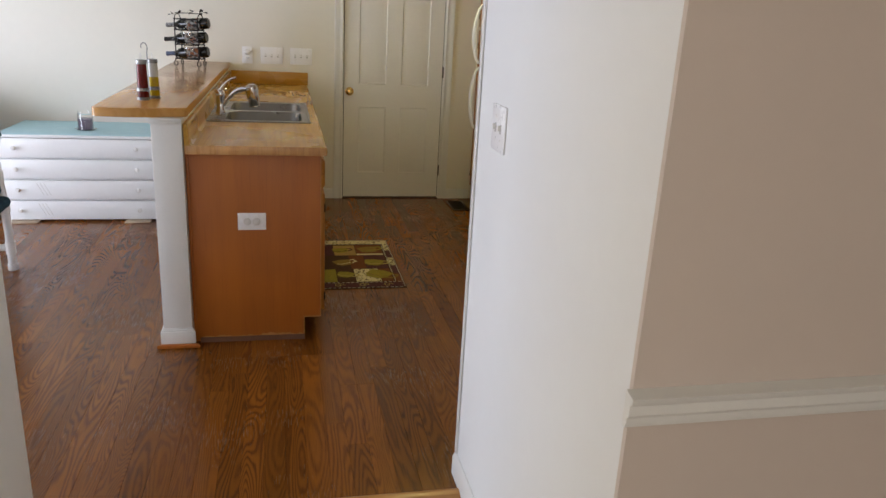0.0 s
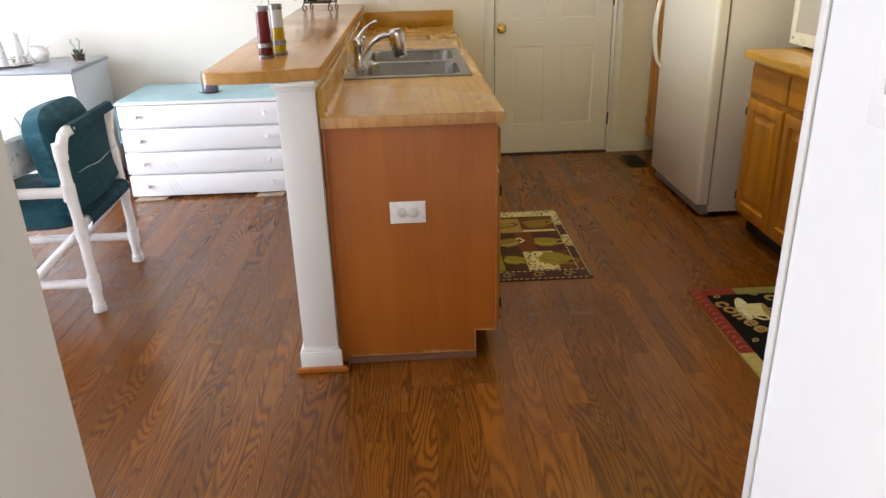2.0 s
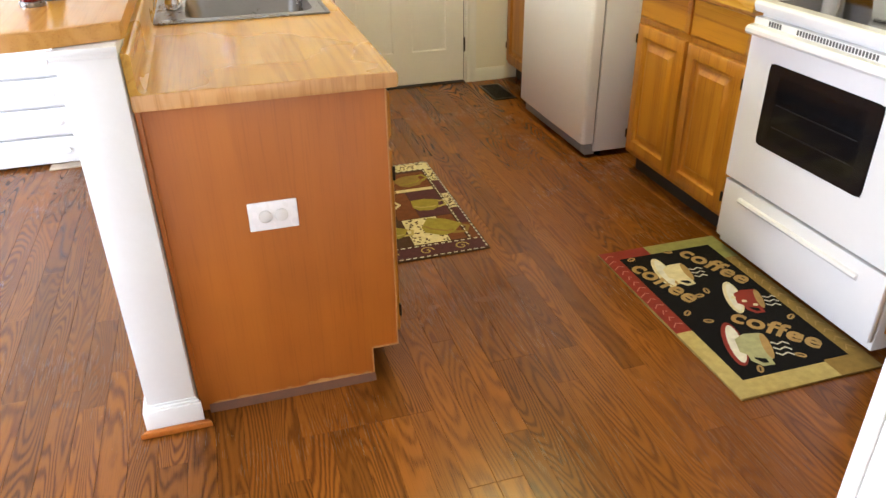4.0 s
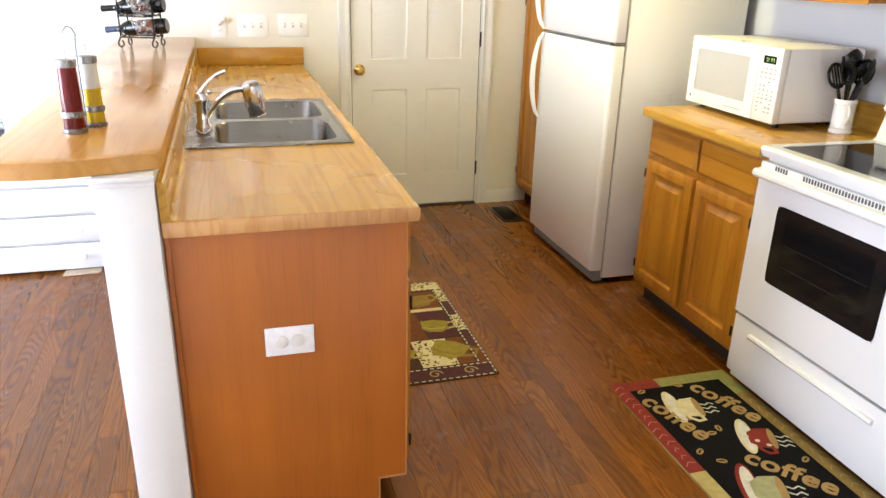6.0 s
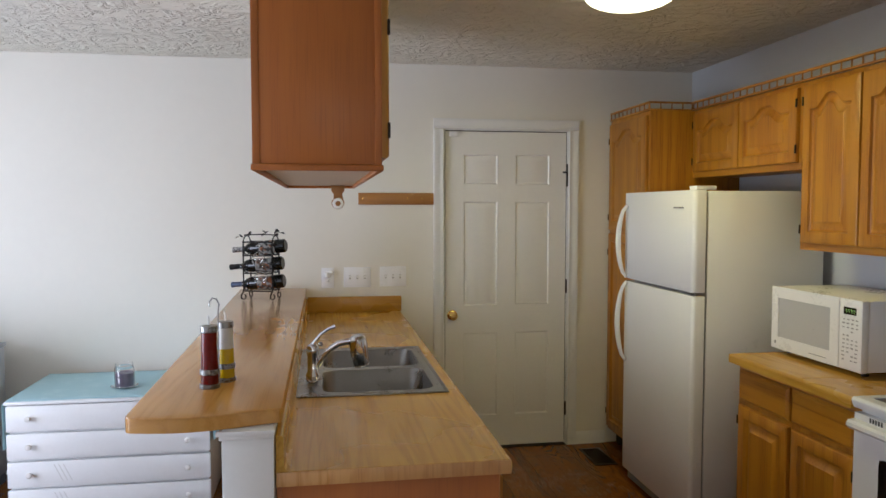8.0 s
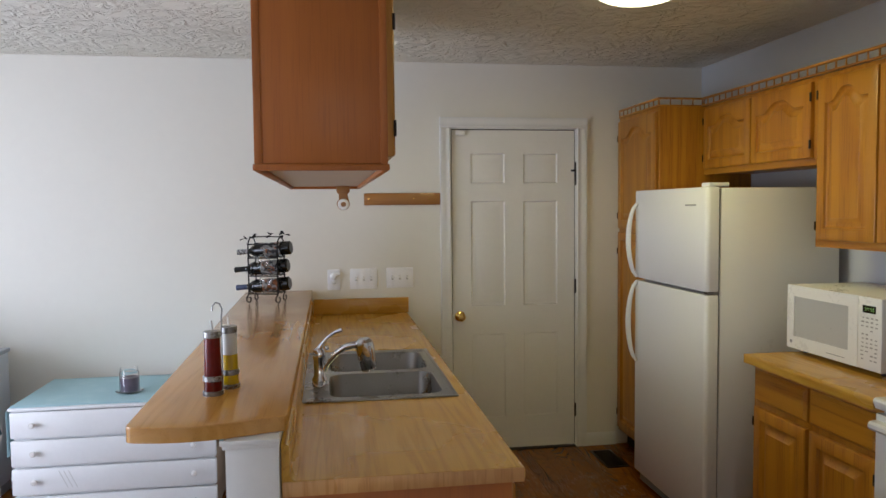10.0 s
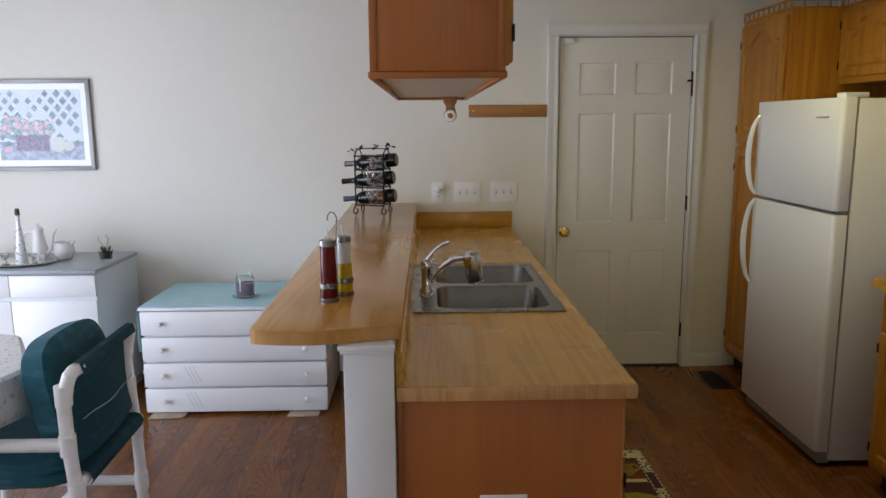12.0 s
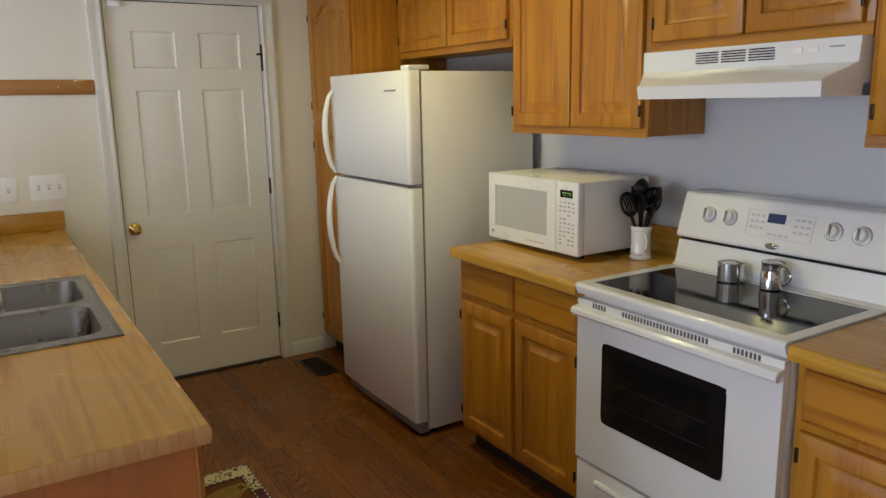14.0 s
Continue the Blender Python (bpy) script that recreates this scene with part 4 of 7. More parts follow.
# ---- microwave ----
def microwave():
    ob = thing("microwave", "white countertop microwave oven with green clock", "microwave")
    x0, x1, y0, y1, z0, z1 = 1.782, 2.150, 3.597, 4.160, 0.936, 1.212
    part("case", box(nbm(), x0 + 0.03, y0, z0, x1, y1, z1, 0.008), M_PLASTIC, ob)
    for y in (y0 + 0.05, y1 - 0.05):
        for x in (x0 + 0.06, x1 - 0.05):
            part("foot", rod(nbm(), (x, y, 0.914), (x, y, z0 + 0.001), 0.014), M_BLACK, ob)
    ys = 3.722
    b = nbm()
    wy0, wy1, wz0, wz1 = 3.775, 4.115, 0.990, 1.164
    frame_slab(b, "X", (ys + 0.001, z0, y1, z1), (wy0, wz0, wy1, wz1), x0, x0 + 0.0295)
    door = part("door", b, M_PLASTIC, ob)
    part("window", box(nbm(), x0 + 0.004, wy0 + 0.0005, wz0 + 0.0005, x0 + 0.012, wy1 - 0.0005, wz1 - 0.0005), plain("grey_screen", (0.50, 0.50, 0.49), 0.3, vary=0.015, scale=5), door, "grey screened window")
    pan = part("control_panel", box(nbm(), x0, y0, z0, x0 + 0.0295, ys - 0.001, z1, 0.003), M_PLASTIC, ob)
    part("clock", box(nbm(), x0 - 0.0012, 3.628, 1.152, x0 + 0.002, 3.696, 1.180), M_GLASS_BLACK, pan, "black clock display")
    b = nbm()
    for y in (3.682, 3.670, 3.654, 3.642):
        for z in (1.159, 1.166):
            box(b, x0 - 0.0018, y - 0.004, z, x0 - 0.001, y - 0.0028, z + 0.005)
        box(b, x0 - 0.0018, y - 0.004, 1.170, x0 - 0.001, y + 0.002, 1.1712)
    part("digits", b, M_LCD_GREEN, pan, "green digit bars")
    rnd = random.Random(17)
    b = nbm()
    for r in range(11):
        for c in range(4):
            if rnd.random() < 0.16:
                continue
            ya, za = 3.618 + c * 0.0235 + rnd.uniform(-0.002, 0.002), 0.972 + r * 0.0158
            box(b, x0 - 0.001, ya, za, x0 + 0.002, ya + rnd.uniform(0.009, 0.014), za + rnd.uniform(0.004, 0.0065))
    part("keys", b, plain("key_print", (0.40, 0.39, 0.37), 0.4), pan, "rows of small grey keys")
    part("vent_line", box(nbm(), x0 - 0.0006, 3.79, 0.956, x0 + 0.002, 3.90, 0.9585), M_GREY, door, "thin grey line under the window")
    part("badge", lathe(nbm(), ((0.007, 0), (0.007, 0.002), (0, 0.002)), m=pose(x0 + 0.0005, 4.13, 0.965, 0, -90, 0)), M_GREY, door, "round grey badge")


microwave()


CROCK = (2.030, 3.520)


def utensil_crock():
    ob = thing("utensil_crock", "white ceramic crock on the counter beside the range", "crock", pose(*CROCK, 0.9142, 0, 0, -25))
    part("pot", lathe(nbm(), ((0.038, 0), (0.041, 0.003), (0.041, 0.010), (0.0375, 0.014), (0.0375, 0.020), (0.0385, 0.022), (0.0372, 0.025), (0.0372, 0.106), (0.0395, 0.109), (0.0395, 0.122), (0.0375, 0.125), (0.035, 0.122), (0.034, 0.012), (0, 0.01)), n=32), M_CERAMIC, ob)
    part("handle", tube(nbm(), [(0.0, -0.036 - 0.024 * math.sin(math.pi * i / 8) ** 0.7, 0.038 + 0.062 * i / 8) for i in range(9)], 0.0055), M_CERAMIC, ob)


utensil_crock()


def cooking_utensil(kind, tilt, turn, length, twist=0):
    """A black nylon tool standing in the crock, leaning by tilt towards turn; twist turns its face round the shaft."""
    ob = thing("cooking_utensil", "black nylon " + kind + " standing in the white crock", "utensil", pose(*CROCK, 0.9255) @ pose(0, 0, 0, 0, 0, turn) @ pose(-0.012, 0, 0.002, 0, tilt, 0) @ pose(0, 0, 0, 0, 0, twist), "utensils in the crock")
    part("shaft", tube(nbm(), [(0, 0, 0.0), (0, 0, length * 0.5), (0, 0, length), (0, 0.004, length + 0.02)], 0.006, 10, [0.0065, 0.0055, 0.0065, 0.009]), M_BLACK, ob)
    b = nbm()
    if kind == "slotted spoon":
        n = 16
        for r, bar in ((0.036, 0.0048), (0.033, 0.004)):
            tube(b, [(r * math.cos(2 * math.pi * i / n), 0.004, length + 0.05 + r * 1.25 * math.sin(2 * math.pi * i / n)) for i in range(n + 1)], bar, 8)
        for x in (-0.018, -0.006, 0.006, 0.018):
            h = 0.040 * math.sqrt(1 - (x / 0.036) ** 2)
            rod(b, (x, 0.006, length + 0.05 - h), (x, 0.006, length + 0.05 + h), 0.0034, 8)
    elif kind == "ladle":
        lathe(b, ((0.0, -0.032), (0.022, -0.028), (0.036, -0.012), (0.041, 0.010), (0.038, 0.011), (0.032, -0.010), (0.018, -0.024), (0.0, -0.027)), n=22, m=pose(0, -0.016, length + 0.045, 68, 0, 0))
    elif kind == "turner":
        prism(b, [(-0.012, length), (0.012, length), (0.036, length + 0.035), (0.038, length + 0.105), (-0.038, length + 0.105), (-0.036, length + 0.035)], -0.0025, 0.0035, "Y", 0.0015)
    else:
        for k in range(2):
            lathe(b, ((0.0, -0.014), (0.018, -0.011), (0.030, -0.003), (0.033, 0.003), (0.030, 0.003), (0.016, -0.006), (0.0, -0.009)), n=20, m=pose(0, 0, length + 0.045, 90 + 8 * k, 0, 0) @ Matrix.Diagonal((1, 1.35, 1, 1)))
    part("head", b, M_BLACK, ob, "black nylon head")


for kd, tl, tn, ln, tw in (("ladle", 5, 250, 0.205, -60), ("slotted spoon", 19, 118, 0.150, 60), ("serving spoon", 17, 300, 0.185, -75), ("turner", 7, 150, 0.165, 40), ("ladle", 9, 45, 0.180, 30), ("serving spoon", 12, 205, 0.165, 70), ("slotted spoon", 13, 330, 0.165, -50)):
    cooking_utensil(kd, tl, tn, ln, tw)


def steel_pot(label, cx, cy, r, h, handle):
    ob = thing("steel_pot", label, "pot", pose(cx, cy, 0.9178))
    part("pot_body", lathe(nbm(), ((r * 0.92, 0), (r, 0.004), (r, h * 0.55), (r * (0.9 if handle else 1.0), h * 0.75), (r * (0.97 if handle else 1.0), h), (r * (0.93 if handle else 0.95), h), (r * 0.9, 0.006), (0, 0.005)), n=28), M_CHROME, ob)
    part("lid", lathe(nbm(), ((r * 0.9, h - 0.004), (r * 0.95, h + 0.002), (r * 0.3, h + 0.008), (0, h + 0.009)), n=28), M_CHROME, ob)
    if handle:
        part("handle", tube(nbm(), [(0.0, -r * 0.92 - 0.03 * math.sin(math.pi * i / 8) ** 0.7, h * 0.95 - h * 0.75 * i / 8) for i in range(9)], 0.004), M_CHROME, ob)


steel_pot("small polished steel canister on the black cooktop", 1.985, 3.085, 0.042, 0.062, False)
steel_pot("polished steel milk pitcher on the black cooktop", 2.0, 2.945, 0.036, 0.085, True)


# ---- peninsula ----
KNEE_X, KNEE_X1, KNEE_Y = -0.460, -0.3375, 2.938
PX0, PX1, PY0, PY1 = -0.335, 0.238, 3.0, Y_FAR - 0.002
bm = nbm()
box(bm, KNEE_X, KNEE_Y, 0.0, KNEE_X1, PY1, 1.0285, 0.003)
structure("knee_wall", bm, M_TRIM, "white painted knee wall under the raised bar", "half wall")
bm = nbm()
for z0, z1, o in ((0.0, 0.075, 0.013), (0.0752, 0.083, 0.009), (0.0832, 0.090, 0.004)):
    box(bm, KNEE_X - o, KNEE_Y - o, z0, KNEE_X1 + o, KNEE_Y - 0.0002, z1, 0.0015)
    box(bm, KNEE_X - o, KNEE_Y, z0, KNEE_X - 0.0002, PY1, z1, 0.0015)
structure("baseboard_knee_wall", bm, M_TRIM, "white baseboard wrapped round the knee wall end", "baseboard")
bm = nbm()
prism(bm, [(KNEE_X - 0.028, KNEE_Y - 0.030), (-0.304, KNEE_Y - 0.030), (-0.314, KNEE_Y - 0.014), (KNEE_X - 0.0135, KNEE_Y - 0.014)], 0.0005, 0.020, "Z", 0.004)
structure("shoe_moulding_knee_wall", bm, M_VENEER, "reddish oak shoe moulding at the knee wall", "trim")
bm = nbm()
for z0, z1, o in ((1.005, 1.016, 0.006), (1.0162, 1.028, 0.012)):
    box(bm, KNEE_X - o, KNEE_Y - o, z0, KNEE_X1 + o * 0.3, KNEE_Y - 0.0002, z1, 0.002)
structure("trim_knee_wall", bm, M_TRIM, "white trim under the bar top", "trim")


def bar_top():
    x0, x1 = -0.685, -0.320
    y_r, y_l = 2.985, 2.950
    poly = [(x1, PY1), (x0 - 0.03, PY1), (x0, y_l + 0.018)]
    n = 10
    poly += [(x0 + 0.006, y_l + 0.004)]
    for i in range(n + 1):
        u = i / n
        poly.append((x0 + 0.016 + (x1 - x0 - 0.022) * u, y_l - 0.004 + (y_r - y_l) * u - 0.034 * math.sin(math.pi * min(1, u * 1.05)) * (1 - 0.35 * u)))
    poly.append((x1, y_r + 0.006))
    ob = thing("bar_top", "raised oak-look laminate bar top with curved end", "countertop")
    part("slab", prism(nbm(), poly, 1.029, 1.067, "Z", 0.003), M_LAM_BAR, ob)
    front = poly[2:]
    ribbon = [(x, y - 0.0022) for x, y in front] + [(x, y - 0.0004) for x, y in front[::-1]]
    part("edge_band", prism(nbm(), ribbon, 1.0305, 1.0635, "Z"), M_LAM_BAR, ob, "laminate edge band round the curved end")
    return ob


bar_top()


def sink_worktop():
    """The long worktop with a cut-out for the sink, a coved upstand along the bar and one at the far wall."""
    ob = thing("sink_worktop", "long oak-look laminate countertop with a sink cut-out", "countertop")
    y0, y1 = 2.955, PY1
    z0, z1 = 0.8765, 0.914
    cut = (-0.285, 3.690, 0.190, 4.485)
    b = nbm()
    frame_slab(b, "Z", (-0.3345, y0, 0.253, y1), cut, z0, z1)
    part("top", b, M_LAM, ob)
    edge = [(0.2532, z0)] + [(0.2532 + u, z) for u, z in ((0.008, z0 + 0.003), (0.010, z0 + 0.012), (0.010, z1 - 0.008), (0.007, z1 - 0.002), (0.0, z1 - 0.0002))]
    part("front_edge", prism(nbm(), edge, y0, y1, "Y"), M_LAM, ob)
    part("end_band", box(nbm(), -0.333, y0 - 0.0035, z0 + 0.0002, 0.260, y0 - 0.0003, z1 - 0.001, 0.001), M_BAND, ob, "pinkish laminate end band")
    up = [(-0.3345, z1 + 0.0003), (-0.300, z1 + 0.0003)] + arc(-0.300, z1 + 0.016, 0.0155, 270, 180, 5) + [(-0.3155, 0.995)] + arc(-0.325, 0.995, 0.0095, 0, 90, 4) + [(-0.3345, 1.0045)]
    part("upstand", prism(nbm(), up, y0, y1 - 0.02, "Y"), M_LAM, ob, "coved upstand along the bar")
    part("upstand", box(nbm(), -0.314, y1 - 0.0195, z1 + 0.0004, 0.268, y1, 1.010, 0.003), M_LAM_X, ob, "upstand at the wall")
    return ob


sink_worktop()


def peninsula_cabinets():
    """Base cabinets under the sink worktop, doors towards the range, with a plain veneered end panel."""
    ys = (3.0, 3.62, 4.53, 5.20, PY1)
    for a, c, nm in zip(ys, ys[1:], ("drawer", "sink", "plain", "plain")):
        ob = thing("base_cabinet", "reddish oak base cabinet under the sink counter", "cabinet", pose(PX1, a, 0, 0, 0, 90), "peninsula base cabinets")
        w, d = c - a, PX1 + 0.3345
        part("carcass", box(nbm(), 0.0005, 0.0, 0.105, w - 0.0005, d - 0.002, 0.876 if nm != "sink" else 0.70, 0.0015), M_VENEER, ob)
        part("kick", box(nbm(), 0.019, 0.075, 0.0, w - 0.0005, d - 0.002, 0.1045), M_SHADOW, ob, "toe kick, recess shade put into its near-black colour")
        n = 2 if w > 0.7 else 1
        dw = (w - 0.044 - 0.008 * (n - 1)) / n
        for i in range(n):
            x = 0.022 + i * (dw + 0.008)
            part("drawer", drawer_front(dw, 0.135), M_OAK_H, ob, "", pose(x, -0.0195, 0.715))
            dd = part("door", raised_door(dw, 0.565), M_OAK, ob, "raised panel door", pose(x, -0.0195, 0.125))
            hinges(dd, dw, (0.07, 0.50), -1)
            part("pull", tube(nbm(), [(dw - 0.05 + 0.03 * k / 6 - 0.015, -0.022 * math.sin(math.pi * k / 6), 0.52) for k in range(7)], 0.004, 6), M_OAK, dd, "small wooden pull")
    poly = [(-0.334, 0.001), (0.162, 0.001), (0.162, 0.106), (0.238, 0.106), (0.238, 0.876), (-0.334, 0.876)]
    ep = thing("end_panel", "reddish oak veneer end panel of the peninsula with worn foot", "panel")
    part("board", prism(nbm(), poly, 2.981, 2.9990, "Y", 0.001), M_VENEER, ep)
    pale = plain("pale_raw_edge", (0.50, 0.24, 0.08), 0.6, vary=0.15, scale=40)
    part("edge_band", box(nbm(), 0.2345, 2.9792, 0.108, 0.2378, 2.9808, 0.874), pale, ep, "pale raw edge band")
    part("edge_band", box(nbm(), 0.1635, 2.9792, 0.1065, 0.2340, 2.9808, 0.1115), pale, ep, "pale raw edge band")
    part("edge_band", box(nbm(), 0.1580, 2.9792, 0.022, 0.1618, 2.9808, 0.1115), pale, ep, "pale raw edge band")
    rnd = random.Random(21)
    low = [(-0.30 + 0.455 * k / 30, 0.0205) for k in range(31)]
    high = [(x, 0.022 + 0.010 * rnd.random() ** 2 + (0.006 if 0.0 < x < 0.08 else 0)) for x, z in low]
    part("scuff", prism(nbm(), low + high[::-1], 2.9803, 2.9808, "Y"), pale, ep, "pale worn scuff along the foot")
    b = nbm()
    box(b, -0.3343, 2.9745, 0.107, -0.322, 2.9808, 0.876, 0.001)
    structure("trim_end_panel", b, M_VENEER, "narrow oak edge strip beside the knee wall", "trim")
    b = nbm()
    prism(b, [(2.9665, 0.0005), (2.9805, 0.0005), (2.9805, 0.020), (2.975, 0.017)], -0.309, 0.163, "X")
    structure("shoe_moulding_end_panel", b, plain("stained_shoe", (0.13, 0.045, 0.014), 0.6, vary=0.15, scale=20), "dark reddish shoe moulding at the end panel", "trim")


peninsula_cabinets()


def wall_plate(name, label, cx, cz, w, h, m, what, category):
    """A cover plate lying in x and z, face towards -y, with its devices."""
    ob = thing(name, label, category, m)
    b = nbm()
    box(b, cx - w / 2, -0.0055, cz - h / 2, cx + w / 2, -0.0003, cz + h / 2, 0.0025)
    part("plate", b, M_PLATE, ob)
    if what.startswith("toggle"):
        n = int(what[6:])
        for i in range(n):
            x = cx + (i - (n - 1) / 2) * 0.046
            part("toggle", box(nbm(), x - 0.005, -0.015, cz - 0.004, x + 0.005, -0.005, cz + 0.010, 0.002), M_PLASTIC, ob)
            # slot behind the toggle, with the toggle's shadow put into its grey
            part("slot", box(nbm(), x - 0.006, -0.0060, cz - 0.012, x + 0.006, -0.0053, cz + 0.012), M_SLOT, ob, "toggle slot, its grey painting the shadow round the toggle")
            for z in (-0.03, 0.03):
                part("screw", rod(nbm(), (x, -0.0065, cz + z), (x, -0.005, cz + z), 0.003, 8), M_PLASTIC, ob)
    if what == "duplex_h":
        for i in (-1, 1):
            part("socket_cover", lathe(nbm(), ((0.0165, 0), (0.0165, 0.003), (0.014, 0.0045), (0, 0.0045)), m=pose(cx + i * 0.020, -0.0054, cz, 90, 0, 0)), plain("socket_cream", (0.70, 0.69, 0.66), 0.4), ob, "round child-safety socket cover")
    if what == "duplex_v":
        for i in (-1, 1):
            part("socket", box(nbm(), cx - 0.016, -0.008, cz + i * 0.02 - 0.013, cx + 0.016, -0.005, cz + i * 0.02 + 0.013, 0.003), M_PLASTIC, ob)
        b = nbm()
        for dx in (-0.006, 0.006):
            box(b, cx + dx - 0.0012, -0.0086, cz - 0.026, cx + dx + 0.0012, -0.0079, cz - 0.016)
        part("slots", b, M_BLACK, ob)
    return ob


OUTLET = wall_plate("outlet", "white double outlet with round safety covers on the end panel", -0.066, 0.574, 0.122, 0.078, pose(0, 2.981, 0), "duplex_h", "outlet")
wall_plate("outlet", "white wall outlet with a plugged night light", -0.188, 1.128, 0.078, 0.126, pose(0, Y_FAR, 0), "duplex_v", "outlet")
wall_plate("switch_plate", "white three-gang toggle switch plate", -0.006, 1.130, 0.168, 0.126, pose(0, Y_FAR, 0), "toggle3", "switch")
wall_plate("switch_plate", "white three-gang toggle switch plate", 0.217, 1.132, 0.168, 0.126, pose(0, Y_FAR, 0), "toggle3", "switch")
wall_plate("switch_plate", "white two-gang toggle switch plate on the passage wall", 0.0, 1.212, 0.122, 0.122, pose(PASS_R, 1.60, 0, 0, 0, -90), "toggle2", "switch")


def plug_in_light():
    ob = thing("night_light", "small white plug-in night light in the outlet", "night light", pose(-0.188, Y_FAR - 0.008, 1.150))
    part("body", lathe(nbm(), ((0.020, 0), (0.021, 0.012), (0.017, 0.022), (0.010, 0.026), (0, 0.027)), m=pose(0, -0.0005, 0, 90, 0, 0)), M_PLASTIC, ob)
    part("cap", ball(nbm(), (0.022, -0.016, 0.012), 0.014, (1.3, 0.8, 0.8)), M_PLASTIC, ob)


plug_in_light()


def sink():
    ob = thing("sink", "stainless steel double-bowl drop-in sink", "sink")
    x0, x1, y0, y1, z = -0.316, 0.214, 3.662, 4.508, 0.9145
    bowls = ((-0.222, 3.705, 0.175, 4.060), (-0.222, 4.105, 0.175, 4.465))
    # rim plate cut round the bowls
    def rounded(q, r, n=5):
        return arc(q[0] + r, q[1] + r, r, 180, 270, n) + arc(q[2] - r, q[1] + r, r, 270, 360, n) + arc(q[2] - r, q[3] - r, r, 0, 90, n) + arc(q[0] + r, q[3] - r, r, 90, 180, n)
    b = nbm()
    ym = (bowls[0][3] + bowls[1][1]) / 2
    halves = ((x0, y0, x1, ym), (x0, ym, x1, y1))
    for half, bowl in zip(halves, bowls):
        n = 5
        o_pts = []
        corners = [(half[0], half[1]), (half[2], half[1]), (half[2], half[3]), (half[0], half[3])]
        for cx, cy in corners:
            o_pts += [(cx, cy)] * (n + 1)
        i_pts = rounded(bowl, 0.055, n)
        o = [b.verts.new((*p, z + 0.004)) for p in o_pts]
        i1 = [b.verts.new((*p, z + 0.004)) for p in i_pts]
        k = len(o)
        for j in range(k):
            b.faces.new((o[j], o[(j + 1) % k], i1[(j + 1) % k], i1[j]))
    bmesh.ops.remove_doubles(b, verts=b.verts[:], dist=0.00002)
    bmesh.ops.dissolve_degenerate(b, edges=b.edges[:], dist=0.00001)
    part("deck", b, M_STEEL, ob, "brushed steel deck")
    b = nbm()
    w = 0.010
    for q in ((x0 - 0.004, y0 - 0.004, x1 + 0.004, y0 + w), (x0 - 0.004, y1 - w, x1 + 0.004, y1 + 0.004), (x0 - 0.004, y0 + w, x0 + w, y1 - w), (x1 - w, y0 + w, x1 + 0.004, y1 - w)):
        box(b, q[0], q[1], 0.9143, q[2], q[3], z + 0.0055, 0.002)
    part("rim", b, M_STEEL, ob)
    for bowl in bowls:
        b = nbm()
        rings = []
        for inset, dz, r in ((0.0, 0.004, 0.055), (0.004, -0.002, 0.052), (0.010, -0.13, 0.05), (0.022, -0.160, 0.045), (0.055, -0.172, 0.04), (0.10, -0.174, 0.035)):
            q = (bowl[0] + inset, bowl[1] + inset, bowl[2] - inset, bowl[3] - inset)
            rings.append([b.verts.new((*p, z + dz)) for p in rounded(q, r)])
        for p, q in zip(rings, rings[1:]):
            k = len(p)
            for j in range(k):
                b.faces.new((p[j], p[(j + 1) % k], q[(j + 1) % k], q[j]))
        b.faces.new(rings[-1])
        bo = part("bowl", b, M_STEEL, ob, "deep brushed steel bowl")
        part("drain", lathe(nbm(), ((0.045, 0), (0.045, 0.003), (0.035, 0.003), (0.03, 0.0005), (0, 0.0005)), (bowl[0] + bowl[2]) / 2, (bowl[1] + bowl[3]) / 2, z - 0.1738), M_CHROME, bo, "round strainer")


sink()


def faucet():
    cx, cy, z = -0.257, 3.95, 0.9188
    ob = thing("faucet", "chrome single-lever faucet with pull-out spray head", "faucet", pose(cx, cy, z) @ Matrix.Diagonal((0.96, 0.96, 0.95, 1)))
    b = nbm()
    prism(b, [(0.028 * math.cos(t * math.pi / 12), 0.11 * math.sin(t * math.pi / 12) * (1.0)) for t in range(24)], 0, 0.008, "Z", 0.003)
    part("base_plate", b, M_CHROME, ob)
    part("column", lathe(nbm(), ((0.030, 0.007), (0.028, 0.014), (0.022, 0.024), (0.021, 0.085), (0.024, 0.092), (0.025, 0.115), (0.021, 0.128), (0.010, 0.136), (0, 0.137)), n=26), M_CHROME, ob)
    sp = [(0.015, -0.004, 0.045), (0.04, -0.010, 0.082), (0.07, -0.016, 0.116), (0.100, -0.021, 0.138), (0.130, -0.027, 0.146), (0.152, -0.030, 0.147), (0.166, -0.032, 0.144)]
    part("spout", tube(nbm(), sp, 0.012, 14, [0.010, 0.011, 0.012, 0.013, 0.0135, 0.014, 0.016]), M_CHROME, ob)
    part("spray_head", lathe(nbm(), ((0.024, 0), (0.030, 0.003), (0.032, 0.006), (0.031, 0.010), (0.032, 0.014), (0.035, 0.060), (0.036, 0.098), (0.033, 0.116), (0.022, 0.127), (0, 0.130)), n=30, m=pose(0.190, -0.035, 0.047, 5, -9, 0)), M_CHROME, ob)
    lev = part("lever", tube(nbm(), [(0.0, 0, 0.128), (0.012, -0.003, 0.150), (0.034, -0.006, 0.176), (0.062, -0.010, 0.196), (0.088, -0.014, 0.206)], 0.007, 10, [0.013, 0.008, 0.0065, 0.0065, 0.008]), M_CHROME, ob)
    part("lever_knob", ball(nbm(), (0.03, -0.02, 0.137), 0.009), M_CHROME, lev)


faucet()


